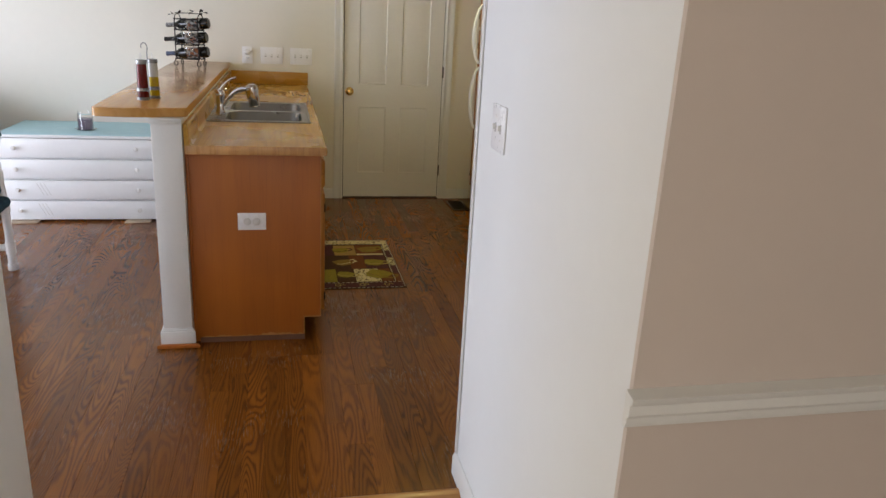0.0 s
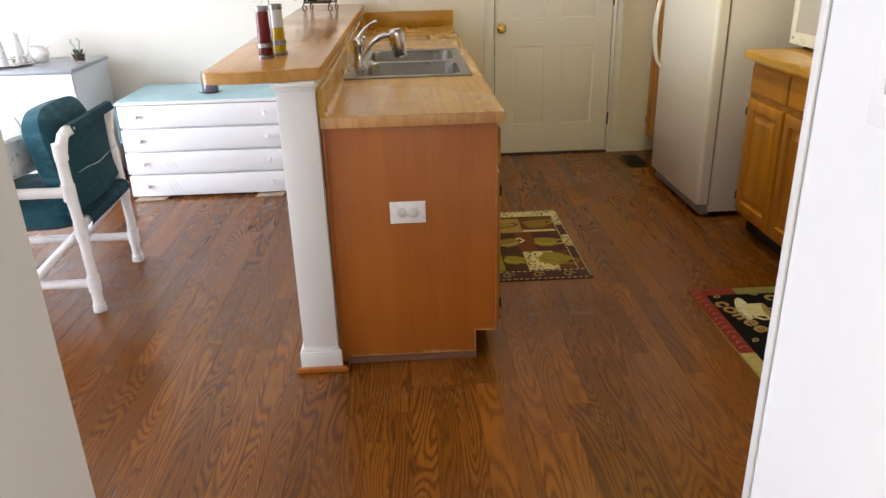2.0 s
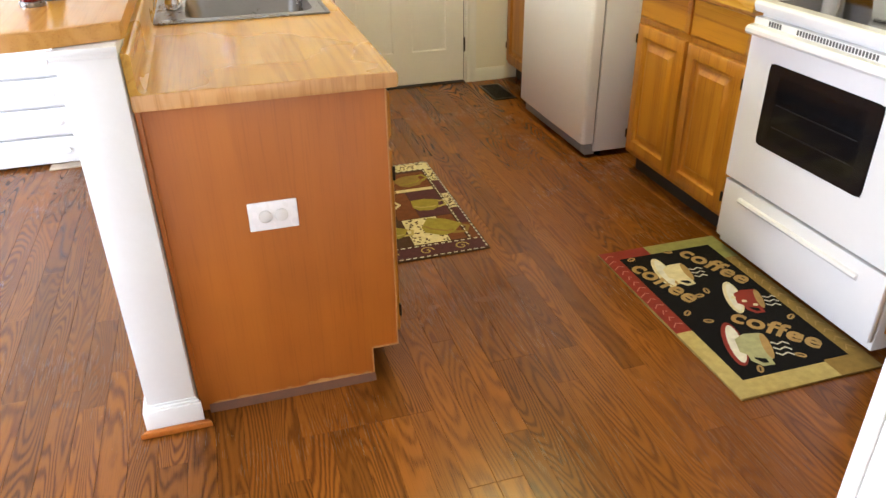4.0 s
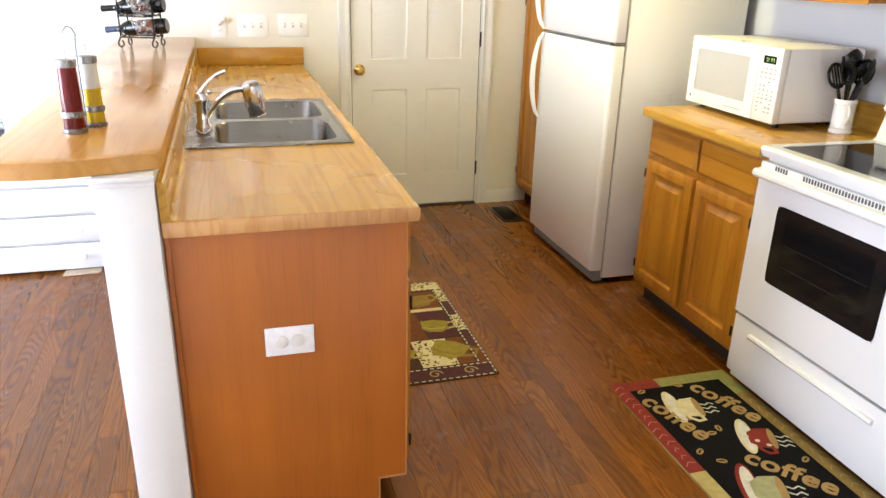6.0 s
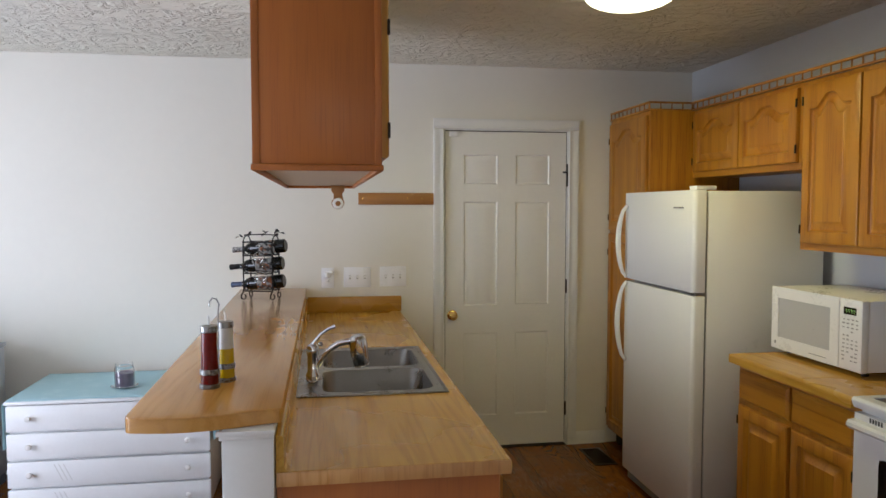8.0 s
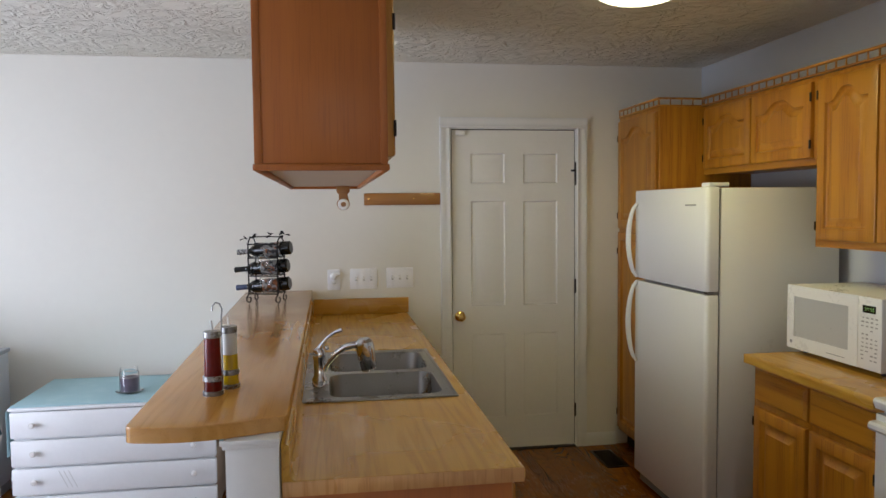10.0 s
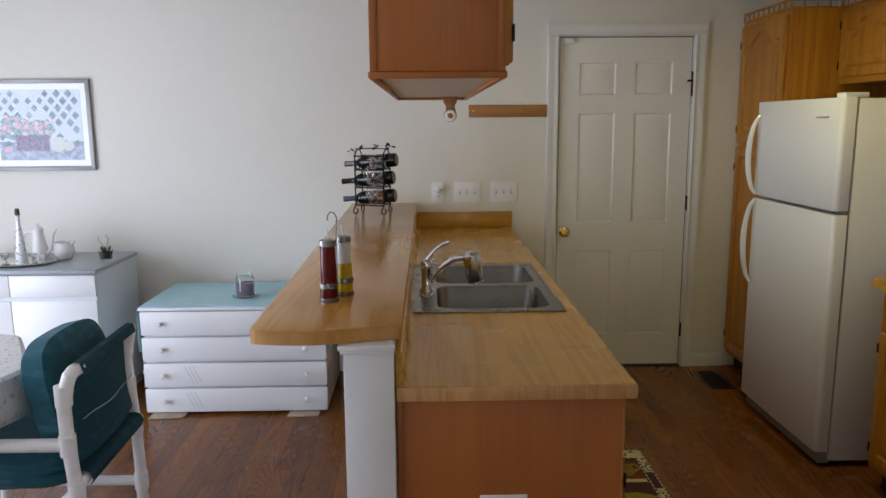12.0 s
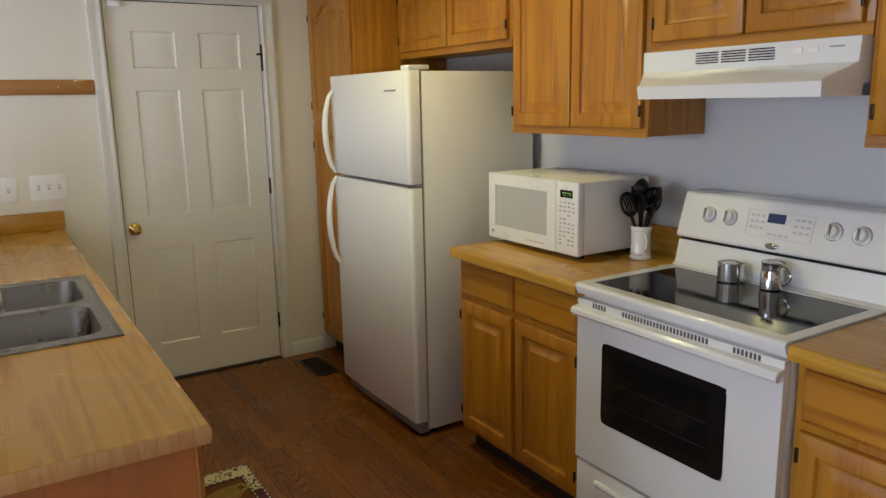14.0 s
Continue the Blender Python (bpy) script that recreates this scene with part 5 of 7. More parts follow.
def peninsula_wall_cabinet():
    x0, x1, y0, y1, z0, z1 = -0.385, -0.066, 3.005, 4.72, 1.655, 2.118
    ob = thing("hanging_cabinet", "reddish oak cabinet hung above the bar, doors to the kitchen", "cabinet")
    part("carcass", box(nbm(), x0, y0 + 0.004, z0 + 0.016, x1, y1, z1, 0.002), M_VENEER, ob)
    part("underside", box(nbm(), x0 + 0.012, y0 + 0.02, z0 + 0.012, x1 - 0.012, y1 - 0.012, z0 + 0.0158), plain("pale_board", (0.62, 0.52, 0.42), 0.5, vary=0.05), ob, "pale underside board")
    b = nbm()
    for q in ((x0 - 0.004, y0 - 0.003, x1 + 0.004, y0 + 0.018), (x0 - 0.004, y1 - 0.018, x1 + 0.004, y1 + 0.003), (x0 - 0.004, y0 + 0.0182, x0 + 0.011, y1 - 0.0182), (x1 - 0.011, y0 + 0.0182, x1 + 0.004, y1 - 0.0182)):
        box(b, q[0], q[1], z0, q[2], q[3], z0 + 0.0157, 0.003)
    part("bottom_moulding", b, M_VENEER, ob, "rounded lower edge moulding")
    for xa in (x0, x1 - 0.018):
        part("edge_strip", box(nbm(), xa, y0, z0 + 0.016, xa + 0.018, y0 + 0.0038, z1 - 0.002, 0.001), M_VENEER, ob)
    b = nbm()
    for o, za, zb in ((0.006, z1 + 0.0003, z1 + 0.012), (0.014, z1 + 0.0122, z1 + 0.026)):
        box(b, x0 - o, y0 - o, za, x1 + o, y1 + o, zb, 0.003)
    part("crown_moulding", b, M_VENEER, ob, "stepped top moulding")
    n, w = 4, (y1 - y0)
    dw = (w - 0.044 - 3 * 0.010) / n
    for i in range(n):
        d_ob = part("door", raised_door(dw, z1 - z0 - 0.060, 0.05), M_OAK, ob, "arched raised panel door", pose(x1 + 0.0205, y0 + 0.022 + i * (dw + 0.010), z0 + 0.035, 0, 0, 90))
        hinges(d_ob, dw, (0.07, 0.33), -1 if i % 2 == 0 else 1)
    structure("soffit", box(nbm(), x0, y0, z1 + 0.0265, x1, y1, CEIL - 0.0005), M_WALL, "plain drywall drop between hanging cabinet and ceiling", "soffit")
    # paper towel bracket
    tw = thing("towel_bracket", "oak paper towel bracket under the hanging cabinet", "bracket")
    cx, y = -0.145, 4.62
    poly = [(cx - 0.032, 1.6665), (cx - 0.030, 1.640), (cx - 0.020, 1.628), (cx - 0.020, 1.600)] + arc(cx, 1.585, 0.030, 150, 390, 10) + [(cx + 0.020, 1.628), (cx + 0.030, 1.640), (cx + 0.032, 1.6665)]
    part("arm", prism(nbm(), poly, y, y + 0.016, "Y", 0.002), M_OAK_X, tw)
    part("boss", rod(nbm(), (-0.145, 4.60, 1.582), (-0.145, 4.6195, 1.582), 0.026, 18), M_CERAMIC, tw, "white roll end")
    part("boss_plug", rod(nbm(), (-0.145, 4.592, 1.582), (-0.145, 4.5995, 1.582), 0.012, 14), M_OAK_X, tw)


peninsula_wall_cabinet()


def peg_rail():
    ob = thing("peg_rail", "oak key rail screwed to the cream wall", "rail", pose(0, Y_FAR, 0))
    part("board", box(nbm(), 0.003, -0.016, 1.582, 0.474, -0.0005, 1.655, 0.002), M_OAK_X, ob)
    for x in (0.03, 0.31, 0.40):
        part("screw", rod(nbm(), (x, -0.018, 1.620), (x, -0.0158, 1.620), 0.004, 8), M_BRASS, ob)


peg_rail()


# ---- things on the bar ----
def cruet(label, cx, cy, fluid, fill, hook):
    ob = thing("oil_cruet", label, "cruet", pose(cx, cy, 1.0672) @ Matrix.Diagonal((0.92, 0.92, 0.94, 1)))
    zl = 0.014 + 0.150 * fill
    if fill < 0.95:
        part("glass_body", lathe(nbm(), ((0.0265 - 0.0265 * (zl - 0.014) * 1.0, zl), (0.0225, 0.165), (0.0215, 0.165), (0.0255 - 0.0265 * (zl - 0.014), zl + 0.001)), n=24), plain("frosted_neck", (0.62, 0.62, 0.58), 0.12, vary=0.05, scale=30), ob, "pale glass neck above the oil")
    part("glass_full", lathe(nbm(), ((0.026, 0.010), (0.0265, 0.014), (0.0265 - 0.0265 * (zl - 0.014), zl), (0, zl)), n=24), fluid, ob, "glass filled with coloured liquid")
    part("foot_ring", lathe(nbm(), ((0.029, 0), (0.030, 0.003), (0.030, 0.011), (0.027, 0.013), (0.0268, 0.0098), (0, 0.0098)), n=24), M_STEEL, ob, "steel foot ring")
    part("band", lathe(nbm(), ((0.0268, 0.040), (0.029, 0.042), (0.029, 0.054), (0.0262, 0.056)), n=24), M_STEEL, ob, "steel band")
    part("cap", lathe(nbm(), ((0.0235, 0.164), (0.025, 0.166), (0.025, 0.1815), (0.0238, 0.183), (0.004, 0.1845), (0, 0.1845)), n=24), M_STEEL, ob, "steel cap")
    part("pourer", tube(nbm(), [(0, 0, 0.185), (0, 0, 0.200), (-0.002, 0, 0.212)], 0.003, 8), M_PLASTIC, ob)


cruet("slim cruet of red vinegar with steel bands", -0.527, 3.225, M_RED, 1.0, True)
cruet("slim cruet half full of golden oil with steel bands", -0.493, 3.299, M_OIL, 0.58, False)
hk = thing("cruet_carrier", "thin steel hook handle between the two cruets", "hook", pose(-0.508, 3.267, 1.0672))
part("stem", tube(nbm(), [(0, 0, 0.0), (0, 0, 0.10), (0, 0, 0.20), (0.003, 0, 0.225), (-0.004, 0, 0.240), (-0.014, -0.002, 0.243), (-0.022, -0.004, 0.234), (-0.023, -0.004, 0.220)], 0.0022, 8), M_STEEL, hk)


def wine_bottle(y, z, x_neck, cap, label_text):
    """A wine bottle lying with its neck towards -x and its foot towards +x."""
    L = 0.30
    turn = -16
    m = pose(-0.545, y, z, 0, 0, turn) @ pose(x_neck + L + 0.545, 0, 0.012, 0, -90 - 5, 0)
    ob = thing("wine_bottle", "dark wine bottle lying in the iron rack", "bottle", m, "bottles in the rack")
    part("glass", lathe(nbm(), ((0.030, 0.002), (0.0365, 0.008), (0.0365, 0.185), (0.030, 0.208), (0.0155, 0.228), (0.0135, 0.245), (0.0135, 0.298), (0, 0.299)), n=24), M_BOTTLE, ob)
    part("capsule", lathe(nbm(), ((0.0138, 0.236), (0.0142, 0.238), (0.0142, 0.284), (0.0155, 0.287), (0.0155, 0.298), (0.012, 0.301), (0, 0.301)), n=18), cap, ob, "foil capsule")
    b = nbm()
    n = 12
    vs = []
    for i in range(n + 1):
        a = radians(-75 + 150 * i / n)
        vs.append([b.verts.new((0.0369 * math.sin(a), -0.0369 * math.cos(a), zz)) for zz in (0.055, 0.145)])
    for p, q in zip(vs, vs[1:]):
        b.faces.new((p[0], q[0], q[1], p[1]))
    bmesh.ops.solidify(b, geom=b.faces[:], thickness=0.0004)
    part("paper_label", b, label_text, ob, "pale paper label with an orange mark")
    return ob


def label_paper():
    m, nt, bs = base_mat("label_paper", (0.6, 0.58, 0.53), 0.6)
    pos = nd(nt, "NewGeometry").outputs["Position"]
    n = nd(nt, "TexNoise", {"Vector": pos, "Scale": 32.0, "Detail": 2.0}).outputs[0]
    c = mixed(nt, remap(nt, n, 0.56, 0.62), (0.42, 0.41, 0.39), (0.34, 0.11, 0.03))
    n2 = nd(nt, "TexNoise", {"Vector": pos, "Scale": 60.0, "Detail": 3.0}).outputs[0]
    nt.links.new(mixed(nt, remap(nt, n2, 0.50, 0.56), c, (0.04, 0.04, 0.04)), bs.inputs["Base Color"])
    return m


M_LABEL = label_paper()
RY = 5.215
caps = (plain("blue_foil", (0.10, 0.13, 0.22), 0.3, 0.6), plain("black_foil", (0.02, 0.02, 0.02), 0.3, 0.4), plain("silver_foil", (0.35, 0.35, 0.36), 0.3, 0.7))
for z, xn, cp in ((1.158, -0.715, caps[0]), (1.254, -0.722, caps[1]), (1.348, -0.705, caps[2])):
    wine_bottle(RY, z, xn, cp, M_LABEL)


def wine_rack():
    ob = thing("wine_rack", "black wrought iron three-bottle wine rack with leaf finials", "wine rack", pose(-0.545, RY, 1.0672, 0, 0, -16))
    # two arched end frames across the bottles and wire cradles along them
    for sx in (-0.080, 0.080):
        for sy in (-0.052, 0.052):
            pts = [(sx + 0.004, sy * 1.02, 0.030), (sx + 0.009, sy * 0.92, 0.022), (sx + 0.009, sy * 0.92, 0.010), (sx, sy, 0.0), (sx - 0.010, sy * 1.12, 0.008), (sx - 0.011, sy * 1.12, 0.022), (sx - 0.004, sy * 1.03, 0.038), (sx, sy, 0.054), (sx, sy, 0.15), (sx, sy, 0.30)]
            part("upright", tube(nbm(), [(p[0], p[1], p[2] + 0.0035) for p in pts], 0.0042, 7), M_IRON, ob)
        part("arch", tube(nbm(), [(sx, 0.052 * math.cos(math.pi * i / 12), 0.3035 + 0.042 * math.sin(math.pi * i / 12)) for i in range(13)], 0.0035, 7), M_IRON, ob)
        for z in (0.055, 0.150, 0.245):
            part("cradle", tube(nbm(), [(sx, 0.052 * math.cos(math.pi * (1 + i / 12)), z + 0.036 + 0.040 * math.sin(math.pi * (1 + i / 12))) for i in range(13)], 0.004, 7), M_IRON, ob)
    for sy in (-0.052, 0.052):
        for z in (0.05, 0.145, 0.24, 0.312):
            part("side_wire", tube(nbm(), [(-0.085, sy, z), (0, sy * 1.04, z), (0.085, sy, z)], 0.004, 7), M_IRON, ob)
    part("ridge_wire", tube(nbm(), [(-0.095, 0, 0.348), (0, 0, 0.352), (0.095, 0, 0.348)], 0.003, 7), M_IRON, ob)
    rnd = random.Random(4)
    for x, y, z in ((-0.075, 0, 0.352), (0.075, 0, 0.354), (-0.11, -0.02, 0.34), (0.03, -0.01, 0.356), (0.085, -0.055, 0.19), (-0.082, -0.056, 0.16), (0.083, -0.055, 0.29), (0.10, 0.01, 0.36)):
        b = nbm()
        for k in range(3):
            a = rnd.uniform(0, 6.28)
            leaf = [(0, 0), (0.010, 0.006), (0.022, 0.010), (0.030, 0.0), (0.022, -0.010), (0.010, -0.006)]
            m = Matrix.Translation((x, y, z)) @ pose(0, 0, 0, rnd.uniform(-60, 60), rnd.uniform(-50, 30), math.degrees(a))
            vs = [b.verts.new(m @ Vector((u, v, 0.004 * math.sin(u * 90)))) for u, v in leaf]
            b.faces.new(vs)
        bmesh.ops.solidify(b, geom=b.faces[:], thickness=0.0015)
        part("leaf", b, M_IRON, ob)


wine_rack()


def hung_glass(u, v, z, tilt, turn):
    """A wine glass hung by its foot on the rack's side wire, bowl downwards."""
    ob = thing("wine_glass", "clear wine glass hung on the iron bottle rack", "glass", pose(-0.545, RY, 1.0672, 0, 0, -16) @ pose(u, v, z, tilt, turn, 0), "glasses on the rack")
    part("bowl", lathe(nbm(), ((0.0, 0.072), (0.012, 0.068), (0.028, 0.054), (0.035, 0.034), (0.034, 0.016), (0.029, 0.0), (0.0275, 0.0005), (0.0325, 0.016), (0.0335, 0.034), (0.0265, 0.053), (0.011, 0.066), (0.0, 0.070)), n=28), M_GLASS, ob)
    part("stem", lathe(nbm(), ((0.0, 0.0725), (0.004, 0.0728), (0.003, 0.082), (0.003, 0.098), (0.008, 0.101), (0.020, 0.102), (0.020, 0.1035), (0.0, 0.104)), n=20), M_GLASS, ob)


hung_glass(0.030, -0.096, 0.098, 14, 12)
hung_glass(0.018, -0.096, 0.198, 14, 10)


# ---- ceiling light and floor vent ----
def ceiling_light():
    ob = thing("ceiling_light", "lit round white glass flush ceiling light", "ceiling light", pose(1.03, 4.03, 0))
    part("pan", lathe(nbm(), ((0.175, CEIL - 0.022), (0.182, CEIL - 0.018), (0.182, CEIL - 0.0005), (0, CEIL - 0.0005)), n=48), M_TRIM, ob, "white metal pan")
    prof = [(0.186 * math.sin(radians(a)), CEIL - 0.022 - 0.062 * math.cos(radians(a)) + 0.0) for a in range(0, 91, 9)]
    part("diffuser", lathe(nbm(), [(max(r, 0.0), z) for r, z in prof] + [(0.0, CEIL - 0.0225)], n=48), M_DOME, ob, "glowing white glass bowl")


ceiling_light()


def floor_vent():
    ob = thing("floor_vent", "dark brown metal floor register before the pantry", "floor vent", pose(1.475, 5.47, 0.0005))
    b = nbm()
    w, l = 0.07, 0.155
    for q in ((-w, -l, w, -l + 0.016), (-w, l - 0.016, w, l), (-w, -l + 0.016, -w + 0.014, l - 0.016), (w - 0.014, -l + 0.016, w, l - 0.016)):
        box(b, q[0], q[1], 0, q[2], q[3], 0.006, 0.001)
    part("frame", b, M_HINGE, ob)
    part("well", box(nbm(), -w + 0.014, -l + 0.016, 0.0, w - 0.014, l - 0.016, 0.001), M_SHADOW, ob)
    for i in range(16):
        y = -l + 0.022 + i * 0.0178
        part("slat", box(nbm(), -w + 0.0145, y, 0.0012, w - 0.0145, y + 0.007, 0.005), M_HINGE, ob)


floor_vent()


# ---- rugs ----
def rug_piece(parent, name, poly, z0, z1, colour, label=""):
    return part(name, prism(nbm(), poly, z0, z1, "Z"), colour, parent, label)


def ellipse(cx, cy, rx, ry, turn=0.0, n=20, a0=0, a1=360):
    c, s = math.cos(radians(turn)), math.sin(radians(turn))
    out = []
    full = a1 - a0 >= 360
    for i in range(n if full else n + 1):
        a = radians(a0 + (a1 - a0) * i / n)
        u, v = rx * math.cos(a), ry * math.sin(a)
        out.append((cx + c * u - s * v, cy + s * u + c * v))
    return out


def word(text, size, material, parent, m, label):
    """A word woven into the rug, in the built-in font, turned into a mesh."""
    cu = bpy.data.curves.new("word", "FONT")
    cu.body, cu.size, cu.extrude, cu.offset = text, size, 0.0006, size * 0.024
    cu.space_character = 1.05
    tmp = new("word_curve", cu)
    bpy.context.view_layer.update()
    me = bpy.data.meshes.new_from_object(tmp.evaluated_get(bpy.context.evaluated_depsgraph_get()))
    bpy.data.objects.remove(tmp)
    me.materials.clear()
    me.materials.append(material)
    ob = new("word", me)
    ob.parent = parent
    ob.matrix_basis = m
    return tagged(ob, label)


def strip_poly(pts, w):
    """A ribbon of width w along plan points."""
    L, R = [], []
    for i, p in enumerate(pts):
        a, c = pts[max(i - 1, 0)], pts[min(i + 1, len(pts) - 1)]
        dx, dy = c[0] - a[0], c[1] - a[1]
        k = w / 2 / max(1e-6, math.hypot(dx, dy))
        L.append((p[0] - dy * k, p[1] + dx * k))
        R.append((p[0] + dy * k, p[1] - dx * k))
    return L + R[::-1]


C_BLACK = flat_colour("wool_black", (0.006, 0.0055, 0.006))
C_RED = flat_colour("wool_red", (0.24, 0.035, 0.025))
C_GREEN = flat_colour("wool_moss", (0.27, 0.26, 0.09))
C_GOLD = flat_colour("wool_gold", (0.27, 0.18, 0.055))
C_STRAW = flat_colour("wool_straw", (0.46, 0.37, 0.14))
C_TAN = flat_colour("wool_tan", (0.40, 0.26, 0.10))
C_CREAM = flat_colour("wool_cream", (0.68, 0.61, 0.38))
C_PALE = flat_colour("wool_pale", (0.70, 0.68, 0.58))
C_BROWN = flat_colour("wool_brown", (0.075, 0.038, 0.026))
C_OLIVE = flat_colour("wool_olive", (0.30, 0.25, 0.05))
C_RUST = flat_colour("wool_rust", (0.17, 0.06, 0.03))
C_PLUM = flat_colour("wool_plum", (0.09, 0.035, 0.045))


def coffee_rug():
    ob = thing("kitchen_rug", "black hooked kitchen rug with cups and lettering before the range", "rug", pose(1.118, 2.562, 0.0004))
    W, L = 0.497, 0.862
    part("backing", prism(nbm(), [(0.004, 0), (W - 0.003, 0.004), (W, L - 0.004), (0, L), (-0.003, L * 0.5)], 0, 0.0065, "Z", 0.002), C_GOLD, ob, "backing and edge of the rug")
    part("field", prism(nbm(), [(0.050, 0.055), (W - 0.050, 0.055), (W - 0.050, L - 0.050), (0.050, L - 0.050)], 0.00655, 0.0068, "Z"), C_BLACK, ob, "black wool field")
    za, zb = 0.0070, 0.0080
    e = 0.058
    rug_piece(ob, "border", [(0.002, 0.33), (e, 0.33), (e, L - e), (0.19, L - e), (0.19, L - 0.001), (0.001, L - 0.001)], za, zb, C_RED, "red border")
    rug_piece(ob, "border", [(0.191, L - e), (W - e, L - e), (W - e, L - 0.165), (W - 0.001, L - 0.165), (W - 0.001, L - 0.001), (0.191, L - 0.001)], za, zb, C_GREEN, "moss green border")
    rug_piece(ob, "border", [(W - e, L - 0.166), (W - e, e + 0.02), (W - 0.15, e + 0.02), (W - 0.15, 0.003), (W - 0.001, 0.003), (W - 0.001, L - 0.166)], za, zb, C_GOLD, "old gold border")
    rug_piece(ob, "border", [(0.002, 0.329), (0.004, 0.003), (W - 0.151, 0.003), (W - 0.151, e + 0.012), (e, e + 0.012), (e, 0.329)], za, zb, C_STRAW, "straw border")
    rnd = random.Random(3)
    for k in range(13):
        y = 0.36 + k * 0.038
        rug_piece(ob, "vine", strip_poly([(0.012 + 0.01 * math.sin(k), y), (0.03, y + 0.02), (0.045 + 0.006 * math.cos(k * 2), y + 0.012)], 0.004), zb, zb + 0.0004, plain("wool_vine", (0.42, 0.14, 0.10), 0.9) if k == 0 else bpy.data.materials["wool_vine"])
    for k in range(14):
        y = 0.10 + k * 0.044
        rug_piece(ob, "vine", strip_poly([(W - 0.012, y), (W - 0.03, y + 0.022), (W - 0.046, y + 0.008 * math.sin(k))], 0.004), zb, zb + 0.0004, C_TAN)
    zc, zd = 0.0069, 0.0078

    def cup(cx, cy, s, body, saucer, rim, turn):
        """A cup seen from the side on its saucer; turn: which way its top looks."""
        m = Matrix.Rotation(radians(turn), 3, "Z")
        def T_(pts):
            return [tuple((m @ Vector((u * s, v * s, 0)) + Vector((cx, cy, 0)))[:2]) for u, v in pts]
        rug_piece(ob, "saucer", T_(ellipse(-0.01, -0.030, 0.090, 0.026)), zc, zd, rim, "saucer rim")
        rug_piece(ob, "saucer", T_(ellipse(-0.01, -0.027, 0.078, 0.018)), zd, zd + 0.0006, saucer, "saucer")
        rug_piece(ob, "handle", T_(strip_poly([(0.040, 0.035), (0.066, 0.040), (0.072, 0.018), (0.055, -0.002), (0.036, -0.004)], 0.012)), zd, zd + 0.0012, body)
        rug_piece(ob, "cup", T_([(-0.058, 0.045), (-0.050, 0.0), (-0.026, -0.026), (0.026, -0.026), (0.044, 0.0), (0.050, 0.045), (0.0, 0.056)]), zd + 0.0006, zd + 0.0016, body, "woven cup")
        rug_piece(ob, "coffee", T_(ellipse(-0.004, 0.046, 0.052, 0.011)), zd + 0.0016, zd + 0.0022, C_TAN)
        for k in (-1, 0, 1):
            rug_piece(ob, "steam", T_(strip_poly([(k * 0.022, 0.060), (k * 0.022 + 0.007, 0.075), (k * 0.022 - 0.005, 0.090), (k * 0.022 + 0.004, 0.104)], 0.004)), zc, zd, C_PALE)

    cup(0.195, 0.655, 1.12, C_CREAM, C_PALE, C_CREAM, -100)
    cup(0.330, 0.435, 1.10, C_RED, C_PALE, C_CREAM, -112)
    cup(0.175, 0.205, 1.25, flat_colour("wool_sage", (0.38, 0.38, 0.20)), C_PALE, C_RED, -112)
    for k in range(3):
        rug_piece(ob, "cup_dot", ellipse(0.300 + 0.022 * k, 0.452 - 0.030 * k, 0.009, 0.007), 0.0093, 0.0099, C_CREAM)
    for x, y, tn in ((0.285, 0.775, -68), (0.060, 0.735, -73), (0.205, 0.345, -52)):
        word("coffee", 0.108, C_TAN, ob, pose(x, y, 0.0076, 0, 0, tn), "tan woven word coffee")
    for x, y, tn in ((0.10, 0.79, 20), (0.26, 0.80, -30), (0.24, 0.52, 80), (0.10, 0.42, 40), (0.14, 0.36, -20), (0.20, 0.50, 0), (0.36, 0.20, 10), (0.30, 0.12, -40), (0.14, 0.10, 60), (0.41, 0.30, 30)):
        rug_piece(ob, "bean", ellipse(x, y, 0.018, 0.011, tn, 12), zc, zd, C_TAN)
        rug_piece(ob, "bean_slit", ellipse(x, y, 0.012, 0.003, tn, 8), zd, zd + 0.0003, C_BLACK)


coffee_rug()


